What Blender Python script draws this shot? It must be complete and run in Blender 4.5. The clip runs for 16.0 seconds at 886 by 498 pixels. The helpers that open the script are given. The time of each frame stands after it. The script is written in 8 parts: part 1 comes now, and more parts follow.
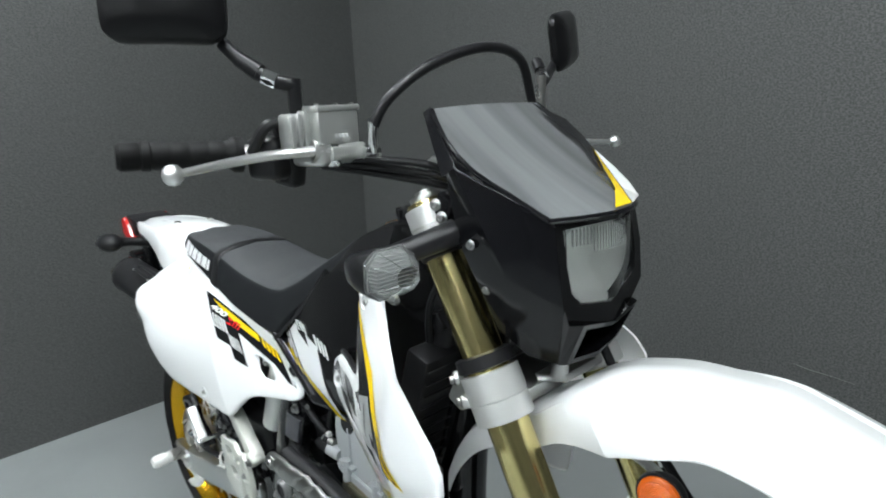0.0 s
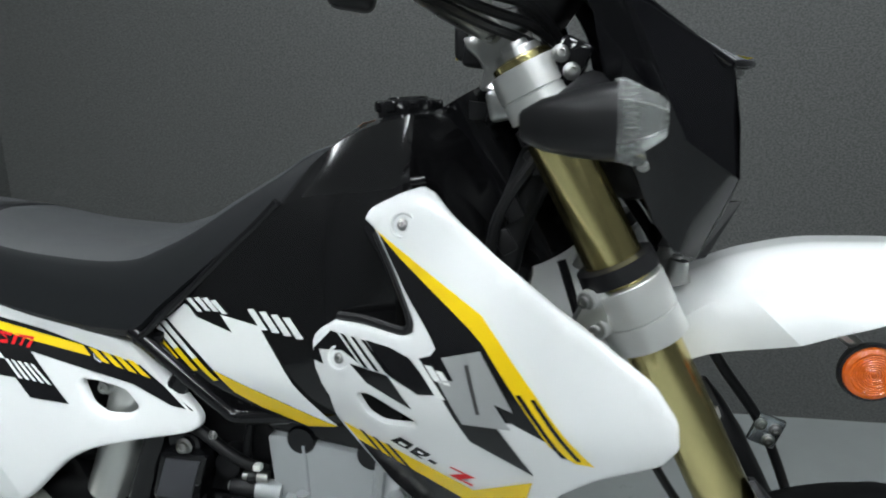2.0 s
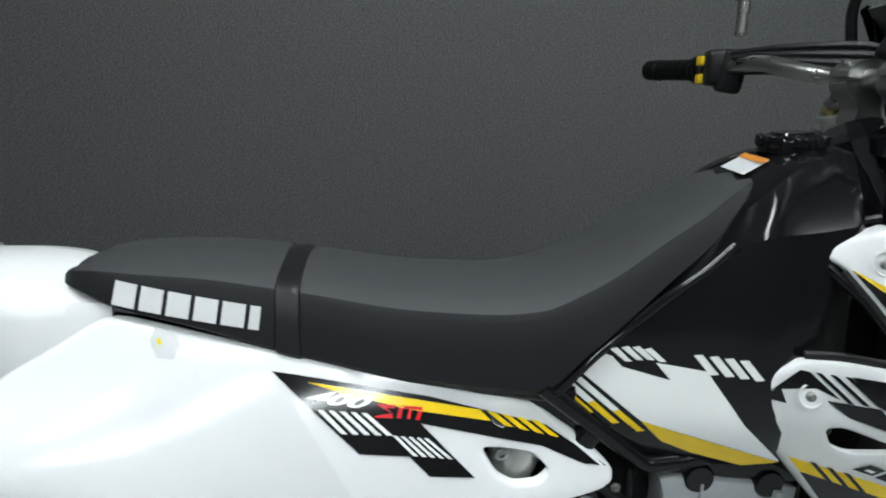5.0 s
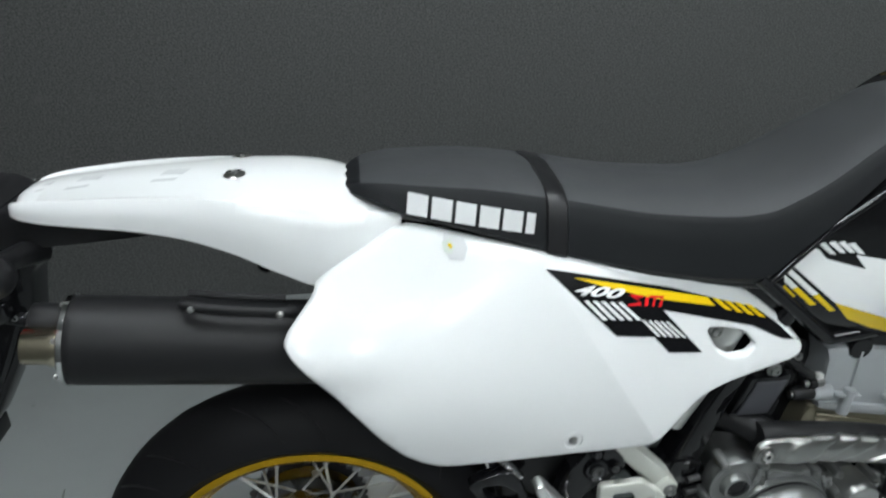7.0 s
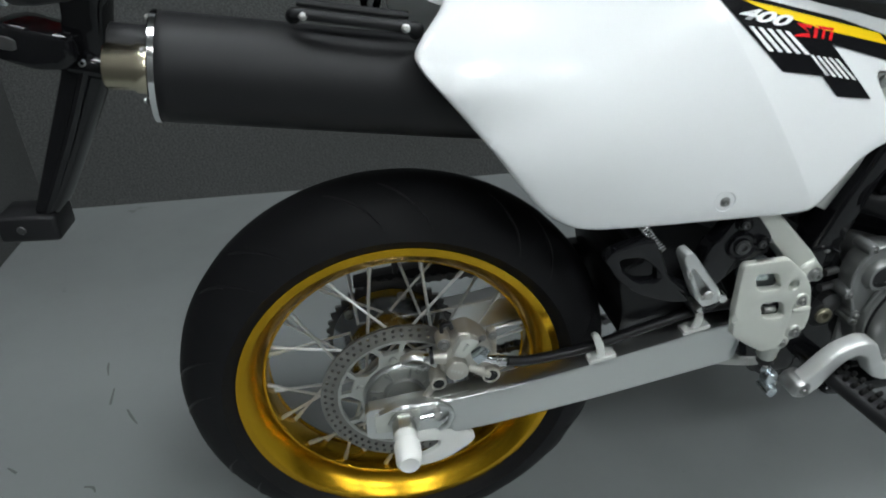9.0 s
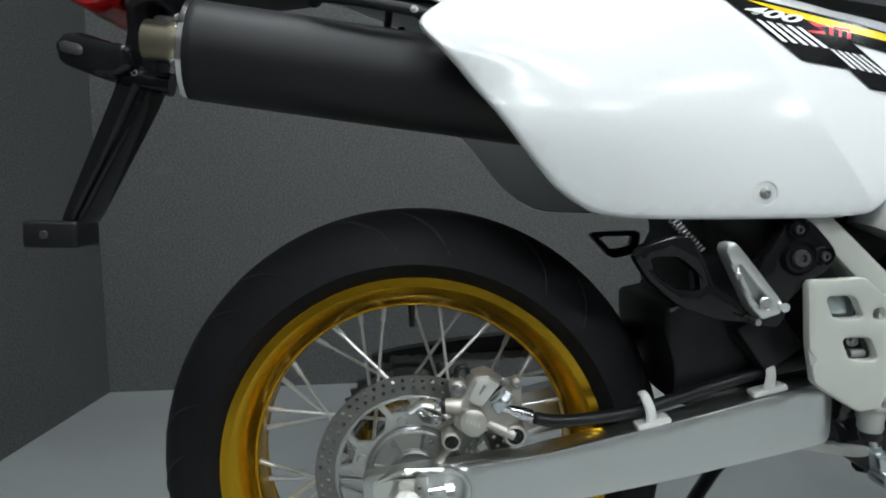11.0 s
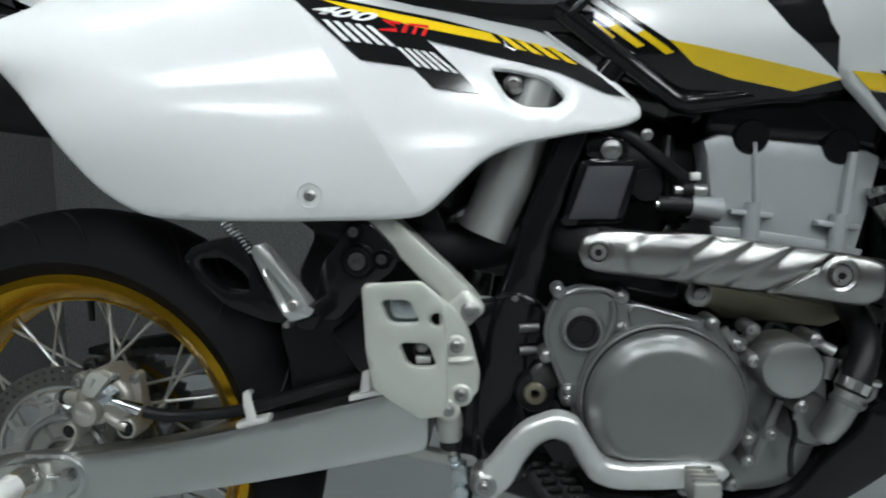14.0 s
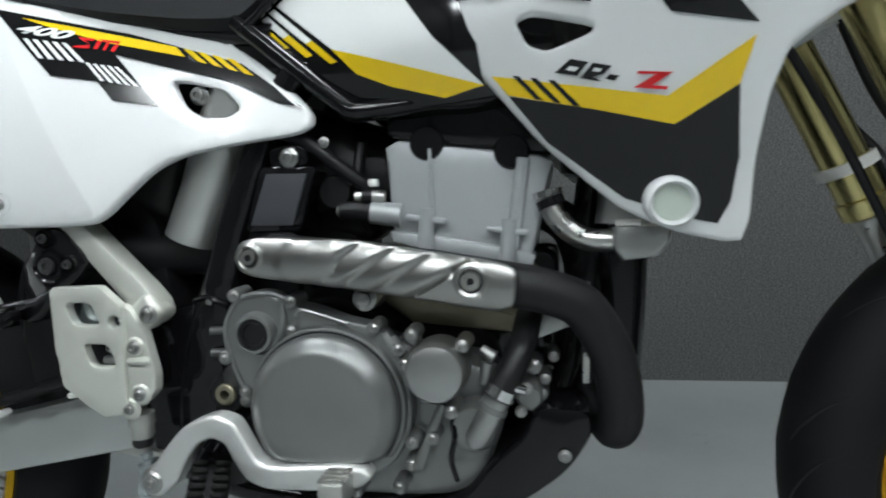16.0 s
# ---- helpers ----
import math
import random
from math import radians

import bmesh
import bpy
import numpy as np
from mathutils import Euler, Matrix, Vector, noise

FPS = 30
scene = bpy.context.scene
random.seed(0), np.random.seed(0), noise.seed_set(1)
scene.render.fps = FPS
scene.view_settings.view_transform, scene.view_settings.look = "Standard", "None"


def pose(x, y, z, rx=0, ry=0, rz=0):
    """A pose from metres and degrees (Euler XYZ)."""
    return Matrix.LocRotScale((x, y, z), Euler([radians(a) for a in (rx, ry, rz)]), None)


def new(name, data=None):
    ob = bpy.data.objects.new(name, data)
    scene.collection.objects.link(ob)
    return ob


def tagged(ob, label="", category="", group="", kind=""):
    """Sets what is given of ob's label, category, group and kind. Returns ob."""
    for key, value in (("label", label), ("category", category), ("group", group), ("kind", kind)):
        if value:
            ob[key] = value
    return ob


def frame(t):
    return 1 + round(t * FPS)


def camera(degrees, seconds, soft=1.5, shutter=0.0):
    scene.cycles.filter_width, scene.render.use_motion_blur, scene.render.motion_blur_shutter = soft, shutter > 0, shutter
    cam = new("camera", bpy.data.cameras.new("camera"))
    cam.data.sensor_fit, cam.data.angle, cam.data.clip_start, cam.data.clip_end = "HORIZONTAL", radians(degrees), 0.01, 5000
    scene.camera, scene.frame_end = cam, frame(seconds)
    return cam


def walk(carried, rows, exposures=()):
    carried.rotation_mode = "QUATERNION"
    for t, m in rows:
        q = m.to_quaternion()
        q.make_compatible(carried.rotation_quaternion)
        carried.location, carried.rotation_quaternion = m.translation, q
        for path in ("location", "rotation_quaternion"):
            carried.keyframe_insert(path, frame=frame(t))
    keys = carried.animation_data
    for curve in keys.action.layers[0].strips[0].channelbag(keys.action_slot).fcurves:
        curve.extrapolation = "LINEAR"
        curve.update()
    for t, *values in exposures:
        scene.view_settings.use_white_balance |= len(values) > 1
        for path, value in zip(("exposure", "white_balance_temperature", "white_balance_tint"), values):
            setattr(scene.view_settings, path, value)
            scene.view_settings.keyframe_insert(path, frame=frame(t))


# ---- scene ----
cam = camera(70.0, 16.0, soft=1.9, shutter=0.4)
PATH = [
    (0.0, 1.6148, -0.6461, 1.1858, 76.734, 2.672, 45.761),
    (0.5, 1.4991, -0.6536, 1.1266, 77.231, 1.595, 39.594),
    (1.0, 1.3594, -0.6828, 1.0717, 77.504, 1.327, 29.982),
    (1.5, 1.2050, -0.6994, 1.0358, 77.308, 1.343, 19.494),
    (2.0, 1.0690, -0.6998, 1.0219, 77.010, 1.208, 11.410),
    (2.5, 0.9406, -0.7024, 1.0109, 77.830, 0.677, 5.194),
    (3.0, 0.8105, -0.6938, 1.0202, 77.276, 0.611, 0.478),
    (3.5, 0.6809, -0.6867, 1.0256, 77.289, 0.027, -2.821),
    (4.0, 0.5787, -0.6826, 1.0280, 77.979, 0.091, -4.066),
    (6.5, 0.2137, -0.7215, 1.1638, 67.353, 0.026, -5.217),
    (7.0, 0.1093, -0.7243, 1.1356, 64.694, -0.298, -8.005),
    (7.5, 0.0315, -0.7215, 1.0852, 62.066, -0.302, -9.643),
    (8.0, -0.0227, -0.7132, 1.0259, 59.769, -0.102, -10.867),
    (8.5, -0.0415, -0.7108, 0.9719, 57.835, 0.075, -10.482),
    (11.0, 0.0254, -0.7565, 0.6048, 85.621, 1.424, -1.708),
    (11.5, 0.0504, -0.7527, 0.6043, 86.046, 1.366, -1.843),
    (12.0, 0.1168, -0.7639, 0.5980, 86.365, 1.314, -0.056),
    (12.5, 0.1986, -0.7697, 0.5912, 86.516, 1.232, 1.173),
    (13.0, 0.2997, -0.7698, 0.5914, 86.221, 1.346, 2.468),
    (13.5, 0.4213, -0.7626, 0.5914, 86.086, 1.386, 4.352),
    (14.0, 0.5327, -0.7461, 0.5993, 85.312, 1.445, 5.654),
    (14.5, 0.6252, -0.7323, 0.6012, 85.146, 1.480, 6.586),
    (15.0, 0.7110, -0.7232, 0.5979, 85.494, 1.601, 7.793),
    (15.5, 0.7950, -0.7193, 0.5959, 85.671, 1.690, 8.607),
    (16.0, 0.8987, -0.7110, 0.5933, 85.640, 1.844, 10.164),
]
EXPOSURES = [(0.0, 0.45), (1.0, 0.18), (2.0, 0.11), (3.0, 0.04), (4.0, -0.14), (6.5, -0.09), (8.5, -0.14), (11.0, 0.15), (12.5, 0.1), (13.5, -0.06), (14.2, -0.14), (15.0, -0.09), (16.0, 0.11)]
walk(cam, [(t, pose(x, y, z, rx, ry, rz)) for t, x, y, z, rx, ry, rz in PATH], EXPOSURES)

# ---- world and light ----
world = bpy.data.worlds.new("world")
scene.world = world
world.use_nodes = True
world.node_tree.nodes["Background"].inputs[0].default_value = (0.55, 0.6, 0.65, 1)
world.node_tree.nodes["Background"].inputs[1].default_value = 0.02
LAMP_POWER = 35.5
LAMP_COLOR = (0.93, 1.0, 1.03)


# ---- materials ----
def material(name, color, rough=0.5, metal=0.0, vary=0.06, scale=30.0, bump=0.05, fine=400.0, coat=0.0, spec=0.5, rough_vary=0.1, stretch=(1, 1, 1)):
    m = bpy.data.materials.new(name)
    m.use_nodes = True
    nt = m.node_tree
    b = nt.nodes["Principled BSDF"]
    tc = nt.nodes.new("ShaderNodeTexCoord")
    mp = nt.nodes.new("ShaderNodeMapping")
    mp.inputs["Scale"].default_value = stretch
    nt.links.new(tc.outputs["Object"], mp.inputs["Vector"])
    n1 = nt.nodes.new("ShaderNodeTexNoise")
    n1.inputs["Scale"].default_value = scale
    n1.inputs["Detail"].default_value = 5
    n2 = nt.nodes.new("ShaderNodeTexNoise")
    n2.inputs["Scale"].default_value = fine
    n2.inputs["Detail"].default_value = 3
    for n in (n1, n2):
        nt.links.new(mp.outputs[0], n.inputs["Vector"])
    mix = nt.nodes.new("ShaderNodeMix")
    mix.data_type = "RGBA"
    mix.inputs[6].default_value = (*[c * (1 - vary) for c in color], 1)
    mix.inputs[7].default_value = (*[min(1, c * (1 + vary)) for c in color], 1)
    nt.links.new(n1.outputs["Fac"], mix.inputs[0])
    nt.links.new(mix.outputs[2], b.inputs["Base Color"])
    mr = nt.nodes.new("ShaderNodeMapRange")
    mr.inputs["To Min"].default_value = max(0.02, rough * (1 - rough_vary))
    mr.inputs["To Max"].default_value = min(1, rough * (1 + rough_vary))
    nt.links.new(n1.outputs["Fac"], mr.inputs["Value"])
    nt.links.new(mr.outputs[0], b.inputs["Roughness"])
    b.inputs["Metallic"].default_value = metal
    b.inputs["Specular IOR Level"].default_value = spec
    b.inputs["Coat Weight"].default_value = coat
    b.inputs["Coat Roughness"].default_value = 0.06
    if bump:
        bp = nt.nodes.new("ShaderNodeBump")
        bp.inputs["Strength"].default_value = bump
        bp.inputs["Distance"].default_value = 0.001
        nt.links.new(n2.outputs["Fac"], bp.inputs["Height"])
        nt.links.new(bp.outputs[0], b.inputs["Normal"])
    return m


def ramp_into(m, socket, scale, lo, hi, c0, c1, detail=6.0, stretch=(1, 1, 1)):
    """Blots of c1 over c0 where a noise lies over lo..hi, into the material's base colour."""
    nt = m.node_tree
    b = nt.nodes["Principled BSDF"]
    old = b.inputs["Base Color"].links[0].from_socket
    tc = nt.nodes.new("ShaderNodeTexCoord")
    mp = nt.nodes.new("ShaderNodeMapping")
    mp.inputs["Scale"].default_value = stretch
    nt.links.new(tc.outputs["Object"], mp.inputs["Vector"])
    n = nt.nodes.new("ShaderNodeTexNoise")
    n.inputs["Scale"].default_value = scale
    n.inputs["Detail"].default_value = detail
    n.inputs["Roughness"].default_value = 0.6
    nt.links.new(mp.outputs[0], n.inputs["Vector"])
    mr = nt.nodes.new("ShaderNodeMapRange")
    mr.inputs["From Min"].default_value = lo
    mr.inputs["From Max"].default_value = hi
    nt.links.new(n.outputs["Fac"], mr.inputs["Value"])
    mix = nt.nodes.new("ShaderNodeMix")
    mix.data_type = "RGBA"
    mix.inputs[7].default_value = (*c1, 1)
    nt.links.new(mr.outputs[0], mix.inputs[0])
    nt.links.new(old, mix.inputs[6])
    nt.links.new(mix.outputs[2], b.inputs["Base Color"])
    return m


WHITE = material("white_plastic", (0.735, 0.745, 0.745), 0.15, vary=0.012, scale=5, bump=0.0, fine=60, spec=0.42)
BLACK_GLOSS = material("black_gloss_plastic", (0.006, 0.006, 0.0065), 0.11, vary=0.1, scale=20, bump=0.0, spec=0.45)
# Black visor: reflected light painted in as a lifted grey with lengthwise streaks.
VISOR = material("visor_plastic_painted_sheen", (0.12, 0.124, 0.127), 0.24, vary=0.75, scale=26, bump=0.0, stretch=(0.06, 1, 0.06))
MASK = material("mask_black_plastic", (0.005, 0.005, 0.006), 0.13, vary=0.1, scale=20, bump=0.0, spec=0.38)
BLACK_SATIN = material("black_satin_plastic", (0.011, 0.011, 0.012), 0.36, vary=0.15, scale=30, bump=0.12, fine=900, spec=0.28)
BLACK_FRAME = material("black_painted_steel", (0.007, 0.007, 0.008), 0.09, vary=0.15, scale=25, bump=0.02, spec=0.35)
MATTE_BLACK = material("matte_black_heat_paint", (0.010, 0.010, 0.011), 0.5, vary=0.12, scale=40, bump=0.15, fine=1500, spec=0.3)
RUBBER = material("tyre_rubber", (0.0095, 0.0095, 0.0105), 0.60, vary=0.3, scale=14, bump=0.2, fine=700, spec=0.17)
GRIP = material("grip_rubber", (0.005, 0.005, 0.005), 0.55, vary=0.1, bump=0.2, spec=0.15)
MIRROR_BACK = material("black_mirror_plastic", (0.0055, 0.0055, 0.006), 0.30, vary=0.1, bump=0.05, fine=1200, spec=0.22)
# One black seat vinyl: ceiling sheen painted into the top, sides kept darker.
VINYL_TOP_SHEEN = material("seat_vinyl_top_sheen", (0.044, 0.046, 0.049), 0.55, vary=0.08, scale=18, bump=0.35, fine=1600, spec=0.36)
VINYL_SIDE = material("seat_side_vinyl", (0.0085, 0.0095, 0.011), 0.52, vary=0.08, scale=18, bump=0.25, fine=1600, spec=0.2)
GOLD = material("gold_anodised_rim", (0.62, 0.355, 0.022), 0.25, metal=1.0, vary=0.06, scale=15, bump=0.02)
SATIN_ALU = material("satin_aluminium", (0.64, 0.645, 0.63), 0.38, metal=0.65, vary=0.06, scale=40, bump=0.08, fine=700)
FORK_GOLD = material("champagne_gold_fork", (0.69, 0.60, 0.28), 0.21, metal=1.0, vary=0.05, scale=20, bump=0.03, stretch=(1, 1, 0.2))
ALU = material("brushed_aluminium", (0.66, 0.67, 0.655), 0.30, metal=1.0, vary=0.05, scale=12, bump=0.08, fine=500, stretch=(0.1, 1, 1))
CAST = material("cast_aluminium", (0.40, 0.405, 0.395), 0.30, metal=0.9, vary=0.10, scale=40, bump=0.15, fine=900)
ENGINE = material("silver_grey_engine_paint", (0.222, 0.227, 0.224), 0.32, metal=0.6, vary=0.16, scale=14, bump=0.10, fine=1200)
CYLINDER = material("light_grey_engine_paint", (0.42, 0.44, 0.45), 0.42, metal=0.25, vary=0.05, scale=25, bump=0.1, fine=1000)
STEEL = material("bright_steel", (0.56, 0.555, 0.53), 0.28, metal=1.0, vary=0.08, scale=60, bump=0.04)
BOLT_STEEL = material("zinc_bolt_steel", (0.34, 0.34, 0.33), 0.33, metal=1.0, vary=0.12, scale=90, bump=0.08)
POLISHED = material("polished_aluminium", (0.74, 0.745, 0.73), 0.30, metal=0.9, vary=0.06, scale=25, bump=0.06, fine=600)
CHROME = material("chrome", (0.8, 0.8, 0.8), 0.1, metal=1.0, vary=0.03, scale=30, bump=0.0)
SHIELD = material("brushed_steel_shield", (0.355, 0.355, 0.34), 0.30, metal=1.0, vary=0.12, scale=14, bump=0.12, fine=500, stretch=(0.15, 1, 1))
PALE = material("pale_silver_paint", (0.57, 0.58, 0.53), 0.35, metal=0.35, vary=0.04, scale=20, bump=0.05)
SILVER = material("silver_cast_paint", (0.52, 0.53, 0.51), 0.30, metal=0.7, vary=0.06, scale=25, bump=0.06)
NYLON = material("white_nylon", (0.75, 0.75, 0.72), 0.4, vary=0.03, bump=0.05)
YELLOW = material("yellow_film", (0.80, 0.55, 0.008), 0.18, vary=0.03, bump=0.0, coat=0.4)
FILM_BLACK = material("black_film", (0.006, 0.006, 0.007), 0.12, vary=0.1, bump=0.0)
FILM_WHITE = material("white_film", (0.80, 0.81, 0.80), 0.18, vary=0.02, bump=0.0, coat=0.4)
FILM_GREY = material("silver_film", (0.36, 0.37, 0.37), 0.3, metal=0.3, vary=0.04, bump=0.0)
DUCT = material("pale_green_grey_plastic", (0.50, 0.56, 0.50), 0.35, vary=0.06, scale=60, bump=0.05)
RED = material("red_film", (0.62, 0.015, 0.02), 0.2, vary=0.04, bump=0.0)
LETTER = material("off_white_print", (0.62, 0.63, 0.63), 0.5, vary=0.04, bump=0.1)
RED_LENS = material("red_lens", (0.45, 0.012, 0.012), 0.12, vary=0.1, scale=40, bump=0.1, fine=250, coat=0.5)
AMBER = material("amber_reflector", (0.66, 0.115, 0.006), 0.14, vary=0.22, scale=160, bump=0.8, fine=420, coat=0.4)
YELLOW_BUTTON = material("yellow_button", (0.8, 0.55, 0.02), 0.35, bump=0.02)
LABEL_ORANGE = material("orange_label", (0.65, 0.25, 0.04), 0.4, bump=0.0)
CLEAR_GREY = material("clear_grey_label", (0.58, 0.59, 0.60), 0.2, bump=0.0)
DISC = material("brake_disc_steel", (0.22, 0.215, 0.20), 0.36, metal=0.9, vary=0.12, scale=30, bump=0.1, fine=600)
BOWL = material("silvered_lamp_bowl", (0.80, 0.81, 0.79), 0.30, metal=0.8, vary=0.04, scale=30, bump=0.0)
SPOKE = material("satin_steel_spoke", (0.72, 0.72, 0.70), 0.38, metal=0.85, vary=0.05, scale=80, bump=0.03)
CARRIER = material("pale_grey_carrier_alloy", (0.46, 0.47, 0.44), 0.42, metal=0.7, vary=0.08, scale=50, bump=0.12, fine=900)
CALIPER = material("champagne_cast_caliper", (0.52, 0.50, 0.45), 0.40, metal=0.75, vary=0.08, scale=60, bump=0.15, fine=900)
ZINC = material("blue_zinc_steel", (0.55, 0.60, 0.62), 0.25, metal=0.9, vary=0.10, scale=80, bump=0.05)
OUTLET = material("straw_tinted_steel", (0.62, 0.56, 0.42), 0.24, metal=1.0, vary=0.12, scale=35, bump=0.04)
GREY_COVER = material("grey_rubber_cover", (0.055, 0.056, 0.064), 0.5, vary=0.08, scale=40, bump=0.1, fine=900, spec=0.35)
HUB_ALLOY = material("polished_hub_alloy", (0.42, 0.43, 0.44), 0.17, metal=1.0, vary=0.10, scale=40, bump=0.05)
CHAIN = material("chain_steel", (0.10, 0.10, 0.10), 0.4, metal=0.8, vary=0.2, scale=90)
SCUFF = material("floor_scuff_grey", (0.13, 0.14, 0.13), 0.6, vary=0.3, scale=200, bump=0.1)
BRONZE = material("bronze_case", (0.30, 0.275, 0.20), 0.42, metal=0.7, vary=0.1, scale=40)

WALL = material("charcoal_wall_paint", (0.050, 0.0515, 0.0505), 0.6, vary=0.10, scale=3.0, bump=0.45, fine=260, rough_vary=0.15)
ramp_into(WALL, None, 150.0, 0.45, 0.55, None, (0.094, 0.096, 0.094), 2.0, (1, 1, 1.6))
ramp_into(WALL, None, 180.0, 0.54, 0.62, None, (0.031, 0.032, 0.032), 2.0, (1, 1, 1.6))
ramp_into(WALL, None, 7.0, 0.66, 0.74, None, (0.085, 0.085, 0.083), 8.0, (1, 1, 2.5))
FLOOR = material("grey_floor_paint", (0.24, 0.254, 0.254), 0.36, vary=0.06, scale=2.2, bump=0.12, fine=120, rough_vary=0.25)
ramp_into(FLOOR, None, 1.3, 0.5, 0.75, None, (0.195, 0.208, 0.208), 6.0)
ramp_into(FLOOR, None, 5.0, 0.675, 0.72, None, (0.14, 0.155, 0.14), 10.0, (1, 1, 1))
ramp_into(FLOOR, None, 14.0, 0.72, 0.80, None, (0.33, 0.35, 0.35), 6.0)
CEIL = material("pale_ceiling_paint", (0.30, 0.305, 0.30), 0.7, vary=0.04, scale=3, bump=0.2, fine=150)


def glass(name, color, rough, alpha):
    m = bpy.data.materials.new(name)
    m.use_nodes = True
    nt = m.node_tree
    b = nt.nodes["Principled BSDF"]
    b.inputs["Base Color"].default_value = (*color, 1)
    b.inputs["Roughness"].default_value = rough
    b.inputs["Transmission Weight"].default_value = alpha
    b.inputs["IOR"].default_value = 1.45
    return m


FROST = glass("frosted_clear_lens", (0.78, 0.80, 0.79), 0.08, 0.95)
LENS = glass("clear_lens", (0.95, 0.97, 0.95), 0.05, 1.0)
LAMP = bpy.data.materials.new("lit_tube_diffuser")
LAMP.use_nodes = True
LAMP.node_tree.nodes["Principled BSDF"].inputs["Emission Color"].default_value = (*LAMP_COLOR, 1)
LAMP.node_tree.nodes["Principled BSDF"].inputs["Emission Strength"].default_value = LAMP_POWER

# ---- geometry helpers ----
import functools
from mathutils.geometry import delaunay_2d_cdt


def part(name, bm, mat, parent=None, label="", smooth=40, xf=None):
    me = bpy.data.meshes.new(name)
    bmesh.ops.recalc_face_normals(bm, faces=bm.faces)
    bm.to_mesh(me)
    bm.free()
    me.materials.append(mat)
    if smooth:
        me.shade_smooth()
        me.set_sharp_from_angle(angle=radians(smooth))
    ob = new(name, me)
    if parent is not None:
        ob.parent = parent
    if xf is not None:
        ob.matrix_basis = xf
    if label:
        tagged(ob, label)
    return ob


def same(name, ob, parent, xf, label=""):
    """Another object on the mesh of ob."""
    o = new(name, ob.data)
    o.parent = parent
    o.matrix_basis = xf
    if label:
        tagged(o, label)
    return o


def spline(pts, n=8, closed=False):
    """Points along a Catmull-Rom curve through pts."""
    P = [Vector(p) for p in pts]
    out = []
    m = len(P)
    for i in range(m if closed else m - 1):
        if closed:
            a, b, c, d = P[i - 1], P[i], P[(i + 1) % m], P[(i + 2) % m]
        else:
            a, b, c, d = P[max(i - 1, 0)], P[i], P[i + 1], P[min(i + 2, m - 1)]
        for k in range(n):
            t = k / n
            out.append(0.5 * (2 * b + (c - a) * t + (2 * a - 5 * b + 4 * c - d) * t * t + (3 * b - a - 3 * c + d) * t ** 3))
    if not closed:
        out.append(P[-1])
    return out


def soften(pts, times=2, r=0.2):
    """Corner cutting of a closed outline."""
    P = [Vector(p) for p in pts]
    for _ in range(times):
        Q = []
        for i in range(len(P)):
            a, b = P[i], P[(i + 1) % len(P)]
            Q += [a.lerp(b, r), a.lerp(b, 1 - r)]
        P = Q
    return P


def add_loft(bm, rings, closed=True, caps=True):
    vs = [[bm.verts.new(p) for p in ring] for ring in rings]
    n = len(vs[0])
    for a, b in zip(vs, vs[1:]):
        for i in range(n if closed else n - 1):
            j = (i + 1) % n
            bm.faces.new((a[i], a[j], b[j], b[i]))
    if caps:
        bm.faces.new(vs[0][::-1])
        bm.faces.new(vs[-1])
    return bm


def add_tube(bm, pts, r, seg=12, n=6, smooth=True, squash=1.0):
    """A tube of radius r (a number, or one for each point) along pts."""
    P = [Vector(p) for p in pts]
    radii = [r] * len(P) if isinstance(r, (int, float)) else list(r)
    if smooth and len(P) > 2:
        Q = spline(P, n)
        rr = []
        for i in range(len(P) - 1):
            rr += [radii[i] + (radii[i + 1] - radii[i]) * k / n for k in range(n)]
        radii = rr + [radii[-1]]
        P = Q
    T = [(P[min(i + 1, len(P) - 1)] - P[max(i - 1, 0)]).normalized() for i in range(len(P))]
    up = Vector((0, 0, 1)) if abs(T[0].z) < 0.9 else Vector((0, 1, 0))
    u = T[0].cross(up).normalized()
    rings = []
    for p, t, rad in zip(P, T, radii):
        u = (u - t * u.dot(t)).normalized()
        v = t.cross(u)
        rings.append([p + (u * math.cos(a) + v * math.sin(a) * squash) * rad for a in (2 * math.pi * k / seg for k in range(seg))])
    return add_loft(bm, rings)


def tube(pts, r, seg=12, n=6, smooth=True, squash=1.0):
    return add_tube(bmesh.new(), pts, r, seg, n, smooth, squash)


def frame_of(axis):
    a = Vector(axis).normalized()
    u = a.cross(Vector((0, 0, 1)) if abs(a.z) < 0.9 else Vector((1, 0, 0))).normalized()
    return a, u, a.cross(u)


def add_lathe(bm, profile, at=(0, 0, 0), axis=(0, 1, 0), seg=32, closed=False, squash=1.0):
    """profile: (radius, height along axis) turned round the axis. closed: the profile is a loop."""
    a, u, v = frame_of(axis)
    at = Vector(at)
    rings = []
    for k in range(seg):
        c, s = math.cos(2 * math.pi * k / seg), math.sin(2 * math.pi * k / seg) * squash
        rings.append([bm.verts.new(at + a * h + (u * c + v * s) * r) for r, h in profile])
    m = len(profile)
    for k in range(seg):
        A, B = rings[k], rings[(k + 1) % seg]
        for i in range(m if closed else m - 1):
            j = (i + 1) % m
            bm.faces.new((A[i], A[j], B[j], B[i]))
    if not closed:
        for i in (0, m - 1):
            if profile[i][0] > 1e-5:
                bm.faces.new([r[i] for r in rings])
    bmesh.ops.remove_doubles(bm, verts=bm.verts, dist=1e-6)
    return bm


def lathe(profile, at=(0, 0, 0), axis=(0, 1, 0), seg=32, closed=False, squash=1.0):
    return add_lathe(bmesh.new(), profile, at, axis, seg, closed, squash)


